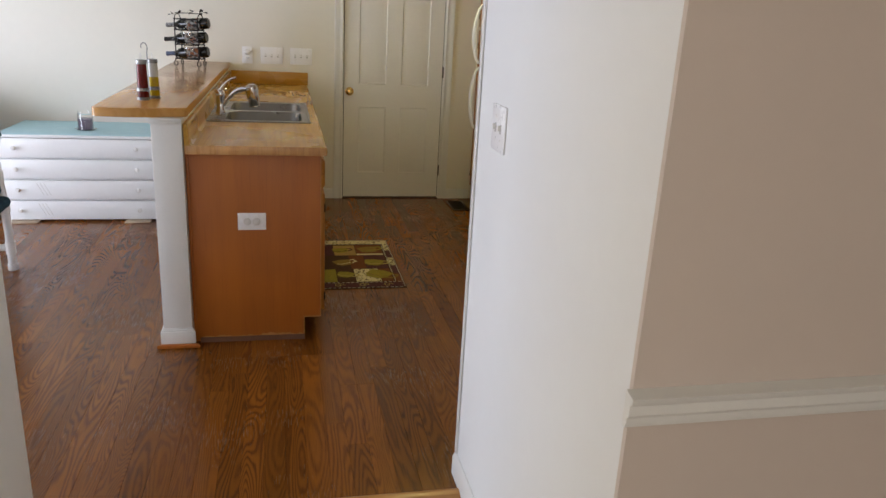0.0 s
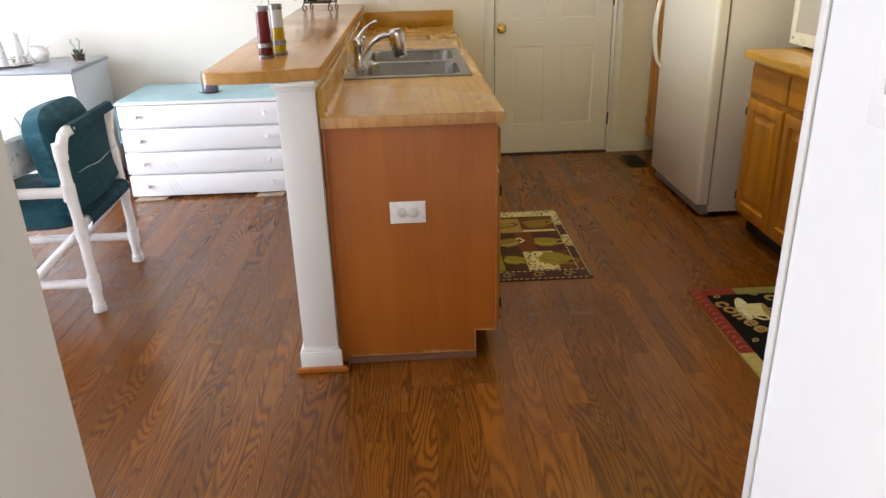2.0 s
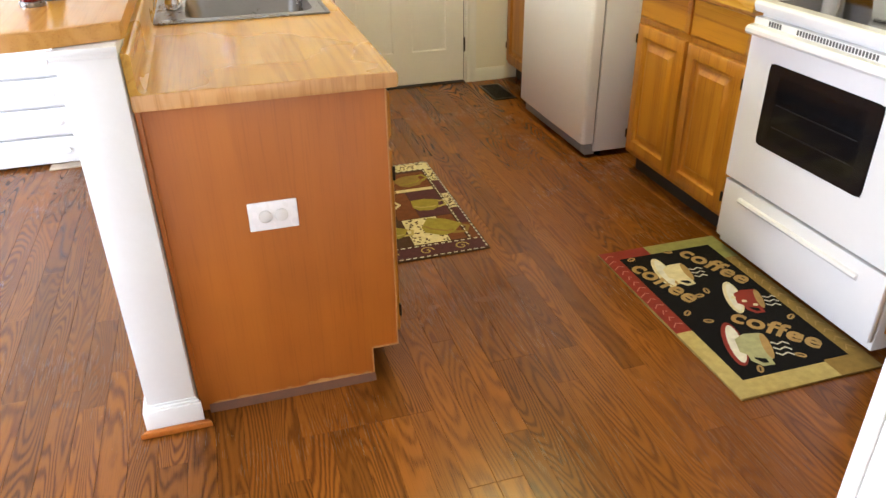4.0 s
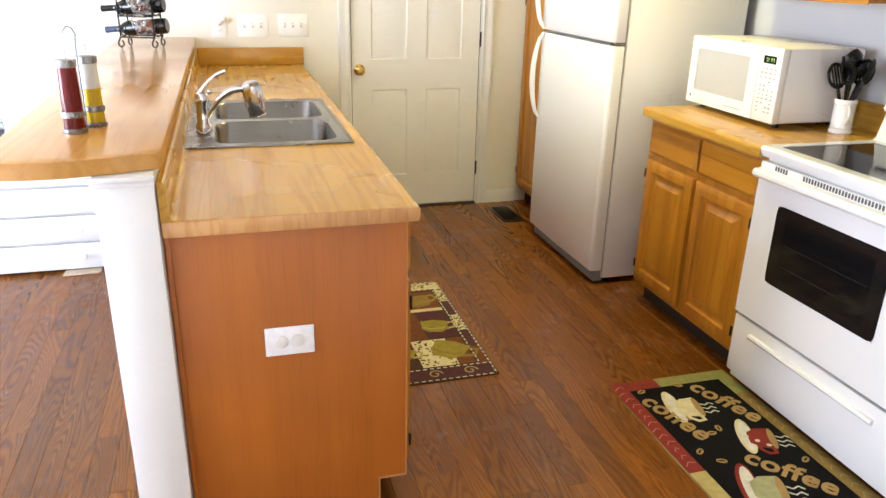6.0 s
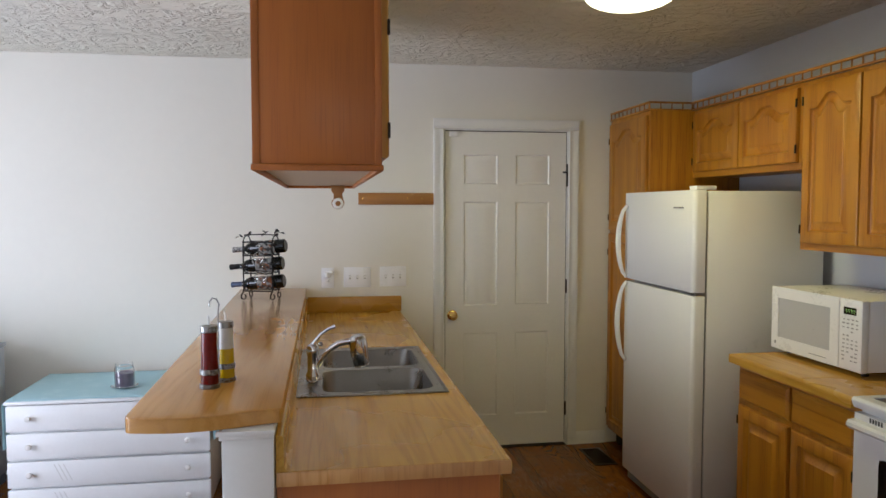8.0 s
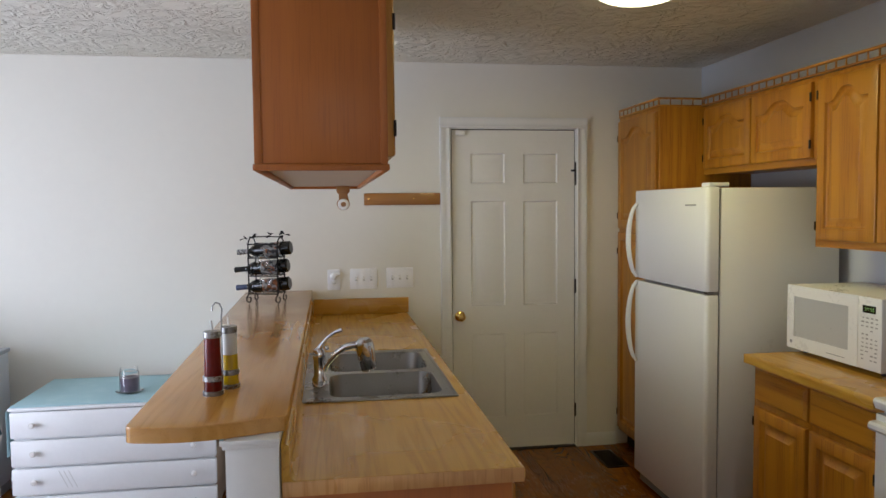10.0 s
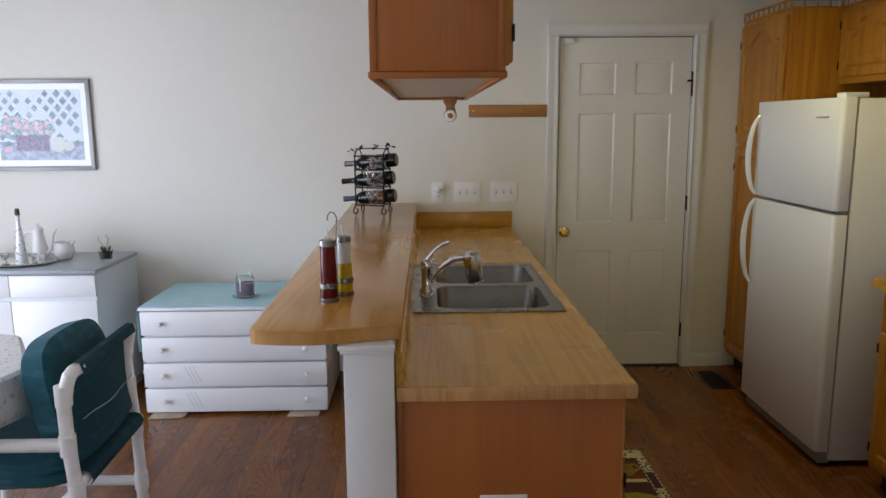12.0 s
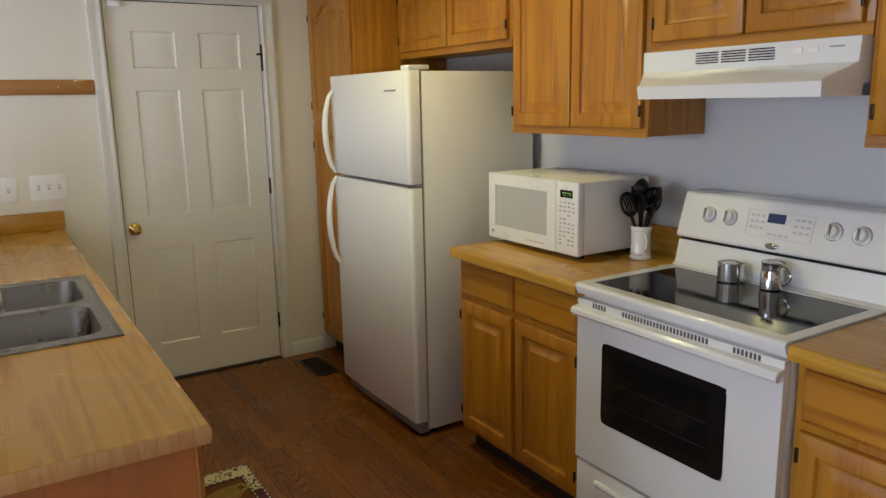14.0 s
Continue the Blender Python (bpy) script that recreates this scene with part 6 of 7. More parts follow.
def patch_rug():
    ob = thing("kitchen_rug", "dark brown printed rug with cup patches before the sink", "rug", pose(0.262, 3.606, 0.0004))
    W, L = 0.492, 0.920
    part("backing", prism(nbm(), [(0, 0), (W, 0.003), (W - 0.002, L), (0, L - 0.003)], 0, 0.0045, "Z", 0.0015), C_BROWN, ob, "dark brown pile")
    za, zb = 0.0046, 0.0053
    b = 0.012
    rug_piece(ob, "border", [(0.02, 0.016), (W - b, 0.016), (W - b, 0.088), (0.02, 0.088)], za, zb, C_PLUM, "plum border strip")
    rug_piece(ob, "border", [(0.02, L - 0.088), (W - b, L - 0.088), (W - b, L - 0.016), (0.02, L - 0.016)], za, zb, C_CREAM, "speckled cream border strip")
    y = 0.089
    cols = (C_RUST, C_PLUM, C_CREAM, C_PLUM, C_CREAM)
    for k, cc in enumerate(cols):
        y2 = 0.089 + (L - 0.178) * (k + 1) / 5
        rug_piece(ob, "border", [(W - 0.042, y + 0.001), (W - b, y + 0.001), (W - b, y2), (W - 0.042, y2)], za, zb, cc)
        y = y2
    n = 17
    dashes = []
    for i in range(n):
        u = 0.03 + (W - 0.06) * i / (n - 1)
        dashes += [(u, 0.010, 0.016, 0.006), (u, 0.094, 0.016, 0.006), (u, L - 0.010, 0.016, 0.006), (u, L - 0.094, 0.016, 0.006)]
    for i in range(30):
        v = 0.03 + (L - 0.06) * i / 29
        dashes.append((W - 0.008, v, 0.006, 0.016))
        if 0.1 < v < L - 0.1:
            dashes.append((W - 0.049, v, 0.006, 0.016))
    for x, v, dx, dy in dashes:
        rug_piece(ob, "stitch", [(x - dx / 2, v - dy / 2), (x + dx / 2, v - dy / 2), (x + dx / 2, v + dy / 2), (x - dx / 2, v + dy / 2)], zb, zb + 0.0005, C_PALE)
    # patches in rows, far to near
    rows = ((0.592, 0.800), (0.332, 0.586), (0.108, 0.326))
    bands = (((0.025, 0.120, C_PLUM), (0.120, 0.262, C_TAN), (0.262, W - 0.058, C_RUST)), ((0.025, 0.205, C_BROWN), (0.205, 0.300, C_RUST), (0.300, W - 0.058, C_PLUM)), ((0.025, 0.110, C_OLIVE), (0.110, 0.215, C_BROWN), (0.215, 0.365, C_CREAM), (0.365, W - 0.058, C_RUST)))
    for (v0, v1), band in zip(rows, bands):
        for xa, xb, cc in band:
            rug_piece(ob, "patch", [(xa + 0.002, v0), (xb - 0.002, v0), (xb - 0.002, v1), (xa + 0.002, v1)], za, zb, cc)
    rug_piece(ob, "patch_edge", [(0.262, 0.594), (W - 0.060, 0.594), (W - 0.060, 0.622), (0.262, 0.622)], zb, zb + 0.0003, C_CREAM)
    zt = zb + 0.0005
    def pot(cx, cy, s, c1, c2, turn):
        m = Matrix.Rotation(radians(turn), 3, "Z")
        def T_(pts):
            return [tuple((m @ Vector((u * s, v * s, 0)) + Vector((cx, cy, 0)))[:2]) for u, v in pts]
        rug_piece(ob, "handle", T_(strip_poly([(0.05, 0.035), (0.085, 0.04), (0.09, 0.0), (0.05, -0.02)], 0.016)), zb, zt, c2)
        rug_piece(ob, "cup", T_([(-0.06, 0.05), (-0.055, -0.02), (-0.03, -0.05), (0.03, -0.05), (0.055, -0.02), (0.06, 0.05), (0, 0.062)]), zt, zt + 0.0006, c1, "olive printed cup")
        rug_piece(ob, "cup_line", T_(strip_poly([(-0.05, -0.01), (-0.02, -0.022), (0.03, -0.018), (0.048, -0.005)], 0.008)), zt + 0.0006, zt + 0.001, c2)
    pot(0.352, 0.440, 1.0, C_OLIVE, C_STRAW, -10)
    pot(0.345, 0.700, 1.05, C_GOLD, C_OLIVE, 15)
    pot(0.352, 0.225, 1.25, C_OLIVE, C_GOLD, -35)
    pot(0.165, 0.445, 0.95, C_GOLD, C_CREAM, 20)
    pot(0.160, 0.225, 0.85, C_OLIVE, C_STRAW, -20)
    pot(0.165, 0.690, 0.85, C_OLIVE, C_BROWN, 10)
    rnd = random.Random(8)
    spots = [(rnd.uniform(0.222, 0.358), rnd.uniform(0.114, 0.320)) for k in range(60)] + [(rnd.uniform(0.03, W - 0.02), rnd.uniform(L - 0.084, L - 0.02)) for k in range(60)]
    spots += [(rnd.uniform(W - 0.039, W - 0.015), v0 + rnd.uniform(0.0, 0.13)) for v0 in (0.395, 0.69) for k in range(16)]
    for x, v in spots:
        rug_piece(ob, "dot", ellipse(x, v, 0.005, 0.005, 0, 7), zb, zb + 0.0004, C_BROWN)
    for k in range(3):
        rug_piece(ob, "scroll", strip_poly([(0.39 - k * 0.14 + 0.030 * (1 - t / 16) * math.cos(t * 0.6), 0.052 + 0.030 * (1 - t / 16) * math.sin(t * 0.6)) for t in range(14)], 0.006), zb, zt, C_STRAW)


patch_rug()


# ---- dining area: dresser ----
def dresser():
    x0, x1, y0, y1, z0, z1 = -1.784, -0.803, 5.065, 5.66, 0.009, 0.580
    ob = thing("dresser", "low white painted four-drawer dresser, scuffed fronts", "dresser", pose(0, 0, 0))
    part("carcass", box(nbm(), x0 + 0.008, y0 + 0.010, z0, x1 - 0.012, y1, z1, 0.003), M_WHITE_LAC, ob)
    part("side_panel", box(nbm(), x1 - 0.0118, y0 + 0.010, z0, x1 - 0.007, y1, z1, 0.001), plain("bare_side_board", (0.42, 0.31, 0.21), 0.6, vary=0.12, scale=14), ob, "unpainted tan side board")
    part("top", box(nbm(), x0 - 0.004, y0 - 0.022, z1 + 0.0003, x1 + 0.004, y1 + 0.004, z1 + 0.018, 0.004), M_WHITE_LAC, ob)
    h = 0.131
    for i in range(4):
        za = z0 + 0.006 + i * 0.143
        d = part("drawer", box(nbm(), x0 + 0.002, y0 - 0.018, za, x1 - 0.002, y0 + 0.0098, za + h, 0.006), M_WHITE_LAC, ob, "white drawer front")
        for x in (x0 + 0.11, x1 - 0.11):
            part("knob", lathe(nbm(), ((0.008, 0), (0.007, 0.008), (0.014, 0.014), (0.015, 0.019), (0.010, 0.024), (0, 0.025)), n=16, m=pose(x, y0 - 0.0178, za + h * 0.52, 90, 0, 0)), M_CERAMIC, d, "small white round knob")
        if i in (1, 0):
            b = nbm()
            for k in range(3):
                xx = x0 + 0.22 + 0.022 * k
                vs = [b.verts.new(p) for p in ((xx, y0 - 0.0183, za + 0.115), (xx + 0.004, y0 - 0.0183, za + 0.115), (xx + 0.044, y0 - 0.0183, za + 0.03), (xx + 0.040, y0 - 0.0183, za + 0.03))]
                b.faces.new(vs)
            part("scuffs", b, plain("scuff_grey", (0.60, 0.60, 0.58), 0.5), d, "faint grey scuff lines")
    return ob


dresser()


def draped_cloth():
    """An aqua runner over the dresser top that hangs down both sides."""
    x0, x1, y0, y1, z = -1.791, -0.796, 5.046, 5.668, 0.5986
    b = nbm()
    nx, ny = 44, 16
    rnd = random.Random(5)
    cols = []
    for i in range(nx + 1):
        u = -0.33 + (x1 - x0 + 0.66) * i / nx
        col = []
        for j in range(ny + 1):
            v = y0 + (y1 - y0) * j / ny
            wob = 0.004 * noise.noise(Vector((u * 5, v * 6, 0.3)))
            if u < 0:
                p = (x0 - 0.006 - 0.012 * abs(noise.noise(Vector((v * 9, u * 3, 2)))), v + 0.01, z + u * (0.72 + 0.3 * noise.noise(Vector((v * 3, 1, 1)))))
            elif u > x1 - x0:
                t = u - (x1 - x0)
                p = (x1 + 0.006 + 0.012 * abs(noise.noise(Vector((v * 9, u * 3, 5)))), v + 0.01, z - t * (0.72 + 0.3 * noise.noise(Vector((v * 3, 4, 1)))))
            else:
                p = (x0 + u, v + 0.006 * noise.noise(Vector((u * 4, 0, 9))), z + 0.0015 + abs(wob))
            col.append(b.verts.new(p))
        cols.append(col)
    for p, q in zip(cols, cols[1:]):
        for j in range(ny):
            b.faces.new((p[j], q[j], q[j + 1], p[j + 1]))
    dc = solo("dresser_cloth", b, M_CLOTH, "aqua cotton cloth draped over the white dresser", "cloth")
    thick = dc.modifiers.new("thick", "SOLIDIFY")
    thick.thickness, thick.offset = 0.0012, 1.0


draped_cloth()

for i, (x, w) in enumerate(((-1.66, 0.19), (-0.93, 0.17))):
    b = nbm()
    prism(b, [(x - w / 2, 4.985), (x + w * 0.45, 5.0), (x + w / 2, 5.03), (x + w * 0.4, 5.24), (x - w * 0.45, 5.25)], 0.0006, 0.0086, "Z", 0.002)
    solo("folded_paper", b, plain("kraft_paper", (0.42, 0.33, 0.24), 0.8, vary=0.15, scale=30) if i == 0 else bpy.data.materials["kraft_paper"], "folded brown paper wedged under the dresser", "paper", group="papers under the dresser")


def candle_jar():
    ob = thing("candle_jar", "glass jar with a mauve candle on a glass saucer", "candle", pose(-1.270, 5.26, 0.6018))
    part("saucer", lathe(nbm(), ((0.035, 0), (0.066, 0.010), (0.070, 0.012), (0.064, 0.013), (0.034, 0.004), (0, 0.004)), n=28), M_GLASS, ob, "clear glass saucer")
    part("jar", lathe(nbm(), ((0.044, 0.0045), (0.050, 0.010), (0.050, 0.105), (0.043, 0.118), (0.045, 0.132), (0.043, 0.132), (0.041, 0.117), (0.0475, 0.104), (0.0475, 0.012), (0, 0.010)), n=28), M_GLASS, ob)
    part("wax", lathe(nbm(), ((0.0, 0.0125), (0.0468, 0.0125), (0.0468, 0.082), (0.040, 0.080), (0, 0.079)), n=24), plain("mauve_wax", (0.12, 0.085, 0.14), 0.4, vary=0.1, scale=30), ob, "mauve wax")


candle_jar()


# ---- sideboard ----
def sideboard():
    x0, x1, y0, y1, zt = -2.92, -2.012, 5.085, 5.640, 0.800
    ob = thing("sideboard", "white sideboard with a grey laminate top and pale grey side", "sideboard")
    part("top", box(nbm(), x0 - 0.01, y0 - 0.018, zt - 0.022, x1 + 0.012, y1, zt, 0.003), M_SLATE, ob, "grey laminate top")
    part("carcass", box(nbm(), x0, y0 + 0.018, 0.06, x1, y1 - 0.002, zt - 0.0225, 0.001), M_SIDE, ob)
    part("plinth", box(nbm(), x0 + 0.01, y0 + 0.06, 0.0, x1 - 0.01, y1 - 0.01, 0.0595), M_SLATE, ob)
    xm = (x0 + x1) / 2
    for a, c in ((x0 + 0.003, xm - 0.002), (xm + 0.002, x1 - 0.003)):
        part("drawer", box(nbm(), a, y0, 0.655, c, y0 + 0.0175, 0.770, 0.002), M_WHITE_LAC, ob, "white drawer front")
        part("door", box(nbm(), a, y0, 0.075, c, y0 + 0.0175, 0.632, 0.002), M_WHITE_LAC, ob, "white flat door")
    part("finger_groove", box(nbm(), x0 + 0.003, y0 + 0.008, 0.6325, x1 - 0.003, y0 + 0.0176, 0.6545), M_SIDE, ob, "grey finger groove")


sideboard()
M_SILVER = plain("silver_plate", (0.62, 0.61, 0.58), 0.14, 1.0, vary=0.08, scale=14)
M_PATTERN = plain("painted_glass", (0.78, 0.79, 0.80), 0.12, vary=0.08, scale=45, coat=0.5)
SB = 0.8003


def silver_tray():
    ob = thing("silver_tray", "oval silver tray with raised rim on the sideboard", "tray", pose(-2.51, 5.27, SB))
    b = nbm()
    lathe(b, ((0.15, 0), (0.165, 0.002), (0.195, 0.012), (0.200, 0.014), (0.196, 0.016), (0.162, 0.006), (0, 0.005)), n=48)
    bmesh.ops.scale(b, vec=(1.0, 0.72, 1), verts=b.verts[:])
    part("dish", b, M_SILVER, ob)


silver_tray()


def small_cup(x, y, z, s, material, label):
    ob = thing("small_glass", label, "glass", pose(x, y, z), "small glasses on the tray")
    part("bowl", lathe(nbm(), ((0.016 * s, 0), (0.017 * s, 0.003), (0.004 * s, 0.006), (0.004 * s, 0.020 * s), (0.014 * s, 0.028 * s), (0.018 * s, 0.05 * s), (0.016 * s, 0.05 * s), (0.003 * s, 0.026 * s), (0, 0.026 * s)), n=16), material, ob)


for x, y, s in ((-2.66, 5.26, 1.0), (-2.615, 5.21, 0.9), (-2.56, 5.24, 1.1), (-2.60, 5.30, 1.0), (-2.40, 5.23, 0.9), (-2.365, 5.27, 1.0), (-2.43, 5.29, 1.0)):
    small_cup(x, y, SB + 0.006, s, M_SILVER if s != 1.0 else M_CUT, "tiny stemmed cordial glass on the silver tray")


def cordial_bottle():
    ob = thing("cordial_bottle", "tall slim painted glass bottle with a dark stopper", "bottle", pose(-2.475, 5.25, SB + 0.006))
    part("body", lathe(nbm(), ((0.032, 0), (0.034, 0.005), (0.024, 0.10), (0.017, 0.17), (0.010, 0.215), (0.010, 0.255), (0.013, 0.262), (0.010, 0.266), (0, 0.266)), n=24), M_PATTERN, ob)
    rnd = random.Random(31)
    for k in range(26):
        a, z = radians(-90 + rnd.uniform(-80, 80)), 0.012 + 0.19 * k / 26
        r = 0.0345 - 0.0235 * z / 0.21 + 0.0008
        part("leaf_print", ball(nbm(), (r * math.cos(a), r * math.sin(a), z), 0.0075 - 0.016 * z * 0.5, (0.9, 0.25, rnd.uniform(0.5, 0.9)), 8, 5), M_GREY, ob, "dark painted leaf")
    part("stopper", lathe(nbm(), ((0.010, 0.2663), (0.013, 0.270), (0.012, 0.298), (0.007, 0.303), (0, 0.303)), n=16), plain("cork", (0.08, 0.05, 0.03), 0.7), ob, "dark cork stopper")


cordial_bottle()


def coffee_pot():
    ob = thing("coffee_pot", "tall white porcelain coffee pot with slender spout", "coffee pot", pose(-2.462, 5.42, SB) @ Matrix.Diagonal((0.88, 0.88, 0.9, 1)))
    part("body", lathe(nbm(), ((0.048, 0), (0.052, 0.006), (0.050, 0.05), (0.036, 0.13), (0.031, 0.175), (0.036, 0.190), (0.033, 0.192), (0.02, 0.204), (0.006, 0.212), (0.008, 0.222), (0, 0.226)), n=28), M_CERAMIC, ob)
    part("spout", tube(nbm(), [(0.04, 0, 0.035), (0.07, 0, 0.06), (0.082, 0, 0.11), (0.095, 0, 0.165), (0.118, 0, 0.188)], 0.01, 10, [0.016, 0.013, 0.010, 0.008, 0.006]), M_CERAMIC, ob)
    part("handle", tube(nbm(), [(-0.032, 0, 0.17), (-0.07, 0, 0.175), (-0.095, 0, 0.15), (-0.095, 0, 0.11), (-0.075, 0, 0.075), (-0.046, 0, 0.06)], 0.006, 8), M_CERAMIC, ob)


coffee_pot()


def creamer():
    ob = thing("creamer", "round white porcelain creamer on the grey sideboard", "creamer", pose(-2.325, 5.42, SB))
    part("body", lathe(nbm(), ((0.036, 0), (0.040, 0.004), (0.055, 0.035), (0.054, 0.06), (0.042, 0.085), (0.046, 0.098), (0.043, 0.098), (0.038, 0.084), (0.05, 0.055), (0.03, 0.008), (0, 0.007)), n=28), M_CERAMIC, ob)
    part("handle", tube(nbm(), [(-0.045, 0, 0.08), (-0.072, 0, 0.085), (-0.08, 0, 0.06), (-0.068, 0, 0.04), (-0.05, 0, 0.035)], 0.006, 8), M_CERAMIC, ob)
    part("lip", tube(nbm(), [(0.036, 0, 0.085), (0.050, 0, 0.094), (0.062, 0, 0.101)], 0.012, 8, [0.016, 0.012, 0.007]), M_CERAMIC, ob)


creamer()


def glass_dish():
    ob = thing("glass_dish", "cut glass sweet dish with a scalloped rim", "dish", pose(-2.80, 5.40, SB))
    b = nbm()
    lathe(b, ((0.04, 0), (0.045, 0.004), (0.06, 0.02), (0.095, 0.055), (0.10, 0.062), (0.094, 0.060), (0.055, 0.024), (0, 0.012)), n=32)
    for v in b.verts:
        r = math.hypot(v.co.x, v.co.y)
        if r > 0.08:
            v.co.z += 0.006 * math.cos(8 * math.atan2(v.co.y, v.co.x))
    part("bowl", b, M_CUT, ob)


glass_dish()


def potted_succulent():
    ob = thing("succulent", "small succulent in a clear glass pot on the sideboard", "plant", pose(-2.075, 5.38, SB))
    part("pot", lathe(nbm(), ((0.030, 0), (0.034, 0.004), (0.040, 0.055), (0.037, 0.055), (0.031, 0.006), (0, 0.006)), n=24), M_GLASS, ob, "clear glass pot")
    part("soil", lathe(nbm(), ((0.030, 0.0065), (0.0355, 0.045), (0, 0.047)), n=20), plain("soil_mix", (0.07, 0.045, 0.03), 0.9, vary=0.4, scale=80), ob)
    rnd = random.Random(6)
    leafm = plain("succulent_green", (0.06, 0.09, 0.035), 0.5, vary=0.3, scale=40)
    for k in range(14):
        a, t = rnd.uniform(0, 6.28), rnd.uniform(0.1, 0.75)
        L = rnd.uniform(0.015, 0.035)
        part("leaf", tube(nbm(), [(0.012 * math.cos(a), 0.012 * math.sin(a), 0.045), (0.012 * math.cos(a) + L * 0.5 * math.sin(t) * math.cos(a), 0.012 * math.sin(a) + L * 0.5 * math.sin(t) * math.sin(a), 0.045 + L * 0.5), (0.012 * math.cos(a) + L * math.sin(t) * math.cos(a), 0.012 * math.sin(a) + L * math.sin(t) * math.sin(a), 0.045 + L)], 0.006, 7, [0.006, 0.008, 0.002]), leafm, ob)
    wm = plain("pale_figurine", (0.55, 0.53, 0.50), 0.5)
    part("stake", tube(nbm(), [(-0.01, 0, 0.045), (-0.014, 0, 0.085), (-0.036, 0, 0.120), (-0.028, 0, 0.135)], 0.006, 7), wm, ob, "pale twig ornament")
    part("stake", tube(nbm(), [(0.008, 0, 0.045), (0.012, 0, 0.09), (0.02, 0, 0.122), (0.006, 0, 0.14)], 0.006, 7), wm, ob, "pale twig ornament")


potted_succulent()


# ---- framed picture ----
def framed_picture():
    x0, x1, z0, z1 = -2.864, -2.243, 1.284, 1.822
    ob = thing("framed_picture", "grey framed garden print with white mat, flowers before a lattice", "picture", pose(0, Y_FAR, 0))
    fw = 0.026
    fm = plain("pewter_frame", (0.25, 0.24, 0.23), 0.35, 0.3, vary=0.05, scale=20)
    def rail(pts):
        b = nbm()
        front = [b.verts.new((u, -0.022, v)) for u, v in pts]
        back = [b.verts.new((u, -0.0005, v)) for u, v in pts]
        b.faces.new(front)
        b.faces.new(list(reversed(back)))
        for i in range(4):
            b.faces.new((front[i], front[(i + 1) % 4], back[(i + 1) % 4], back[i]))
        bmesh.ops.bevel(b, geom=b.edges[:], offset=0.003, segments=2, affect="EDGES", profile=0.5)
        part("frame_rail", b, fm, ob)
    rail([(x0, z0), (x1, z0), (x1 - fw, z0 + fw), (x0 + fw, z0 + fw)])
    rail([(x0, z1), (x1, z1), (x1 - fw, z1 - fw), (x0 + fw, z1 - fw)])
    rail([(x0, z0), (x0, z1), (x0 + fw, z1 - fw), (x0 + fw, z0 + fw)])
    rail([(x1, z0), (x1, z1), (x1 - fw, z1 - fw), (x1 - fw, z0 + fw)])
    part("mat_board", box(nbm(), x0 + 0.02, -0.010, z0 + 0.02, x1 - 0.02, -0.006, z1 - 0.02), plain("mat_board", (0.78, 0.78, 0.76), 0.7, vary=0.01), ob, "white mat board")
    px0, px1, pz0, pz1 = x0 + 0.062, x1 - 0.062, z0 + 0.062, z1 - 0.060
    # print colours are paled to hold the haze reflected in the glass
    pr = part("print", box(nbm(), px0, -0.0112, pz0, px1, -0.0102, pz1), plain("print_ground", (0.30, 0.36, 0.42), 0.6, vary=0.25, scale=14), ob, "pastel print, paled for the haze on its glass")
    rnd = random.Random(12)
    lat = plain("lattice_white", (0.58, 0.62, 0.66), 0.6)
    dark = plain("lattice_dark", (0.25, 0.33, 0.36), 0.6, vary=0.3, scale=25)
    W, H = px1 - px0, pz1 - pz0
    # dark diamonds between the lattice bars
    b = nbm()
    s = 0.068
    for i in range(14):
        for j in range(9):
            cx, cz = px0 + 0.02 + i * s, pz1 - 0.025 - j * s * 0.62
            cx += (j % 2) * s / 2
            if cx > px1 - 0.018 or cz < pz0 + 0.09:
                continue
            if rnd.random() < 0.12:
                continue
            r = 0.0225 if cx > px0 + 0.6 * W else 0.0195
            b.faces.new([b.verts.new(p) for p in ((cx - r, -0.0115, cz), (cx, -0.0115, cz - r * 1.15), (cx + r, -0.0115, cz), (cx, -0.0115, cz + r * 1.15))])
    part("lattice_gaps", b, dark, pr, "dark lattice diamonds")
    part("lattice_ground", box(nbm(), px0, -0.01145, pz0 + 0.11, px1, -0.01122, pz1), lat, pr, "pale lattice")
    def blob(name, cx, cz, rx, rz, material, y):
        b2 = nbm()
        n = 16
        vs = []
        for i in range(n):
            a = 2 * math.pi * i / n
            k = 1 + 0.18 * noise.noise(Vector((math.cos(a) * 2 + cx * 30, math.sin(a) * 2, cz * 20)))
            vs.append(b2.verts.new((cx + rx * k * math.cos(a), y, cz + rz * k * math.sin(a))))
        b2.faces.new(vs)
        part(name, b2, material, pr)
    table_c = plain("print_table", (0.38, 0.42, 0.50), 0.6, vary=0.3, scale=30)
    part("print_tabletop", box(nbm(), px0, -0.0119, pz0, px1, -0.0117, pz0 + 0.085), table_c, pr)
    leafc = plain("print_leaves", (0.30, 0.43, 0.44), 0.6, vary=0.3, scale=60)
    pinks = [plain("print_pink", (0.60, 0.40, 0.45), 0.6, vary=0.2, scale=60), plain("print_rose", (0.66, 0.50, 0.53), 0.6, vary=0.2, scale=60), plain("print_coral", (0.56, 0.35, 0.39), 0.6)]
    blob("print_leaf", px0 + 0.10, pz0 + 0.19, 0.10, 0.075, leafc, -0.0121)
    blob("print_leaf", px0 + 0.24, pz0 + 0.18, 0.10, 0.055, leafc, -0.0122)
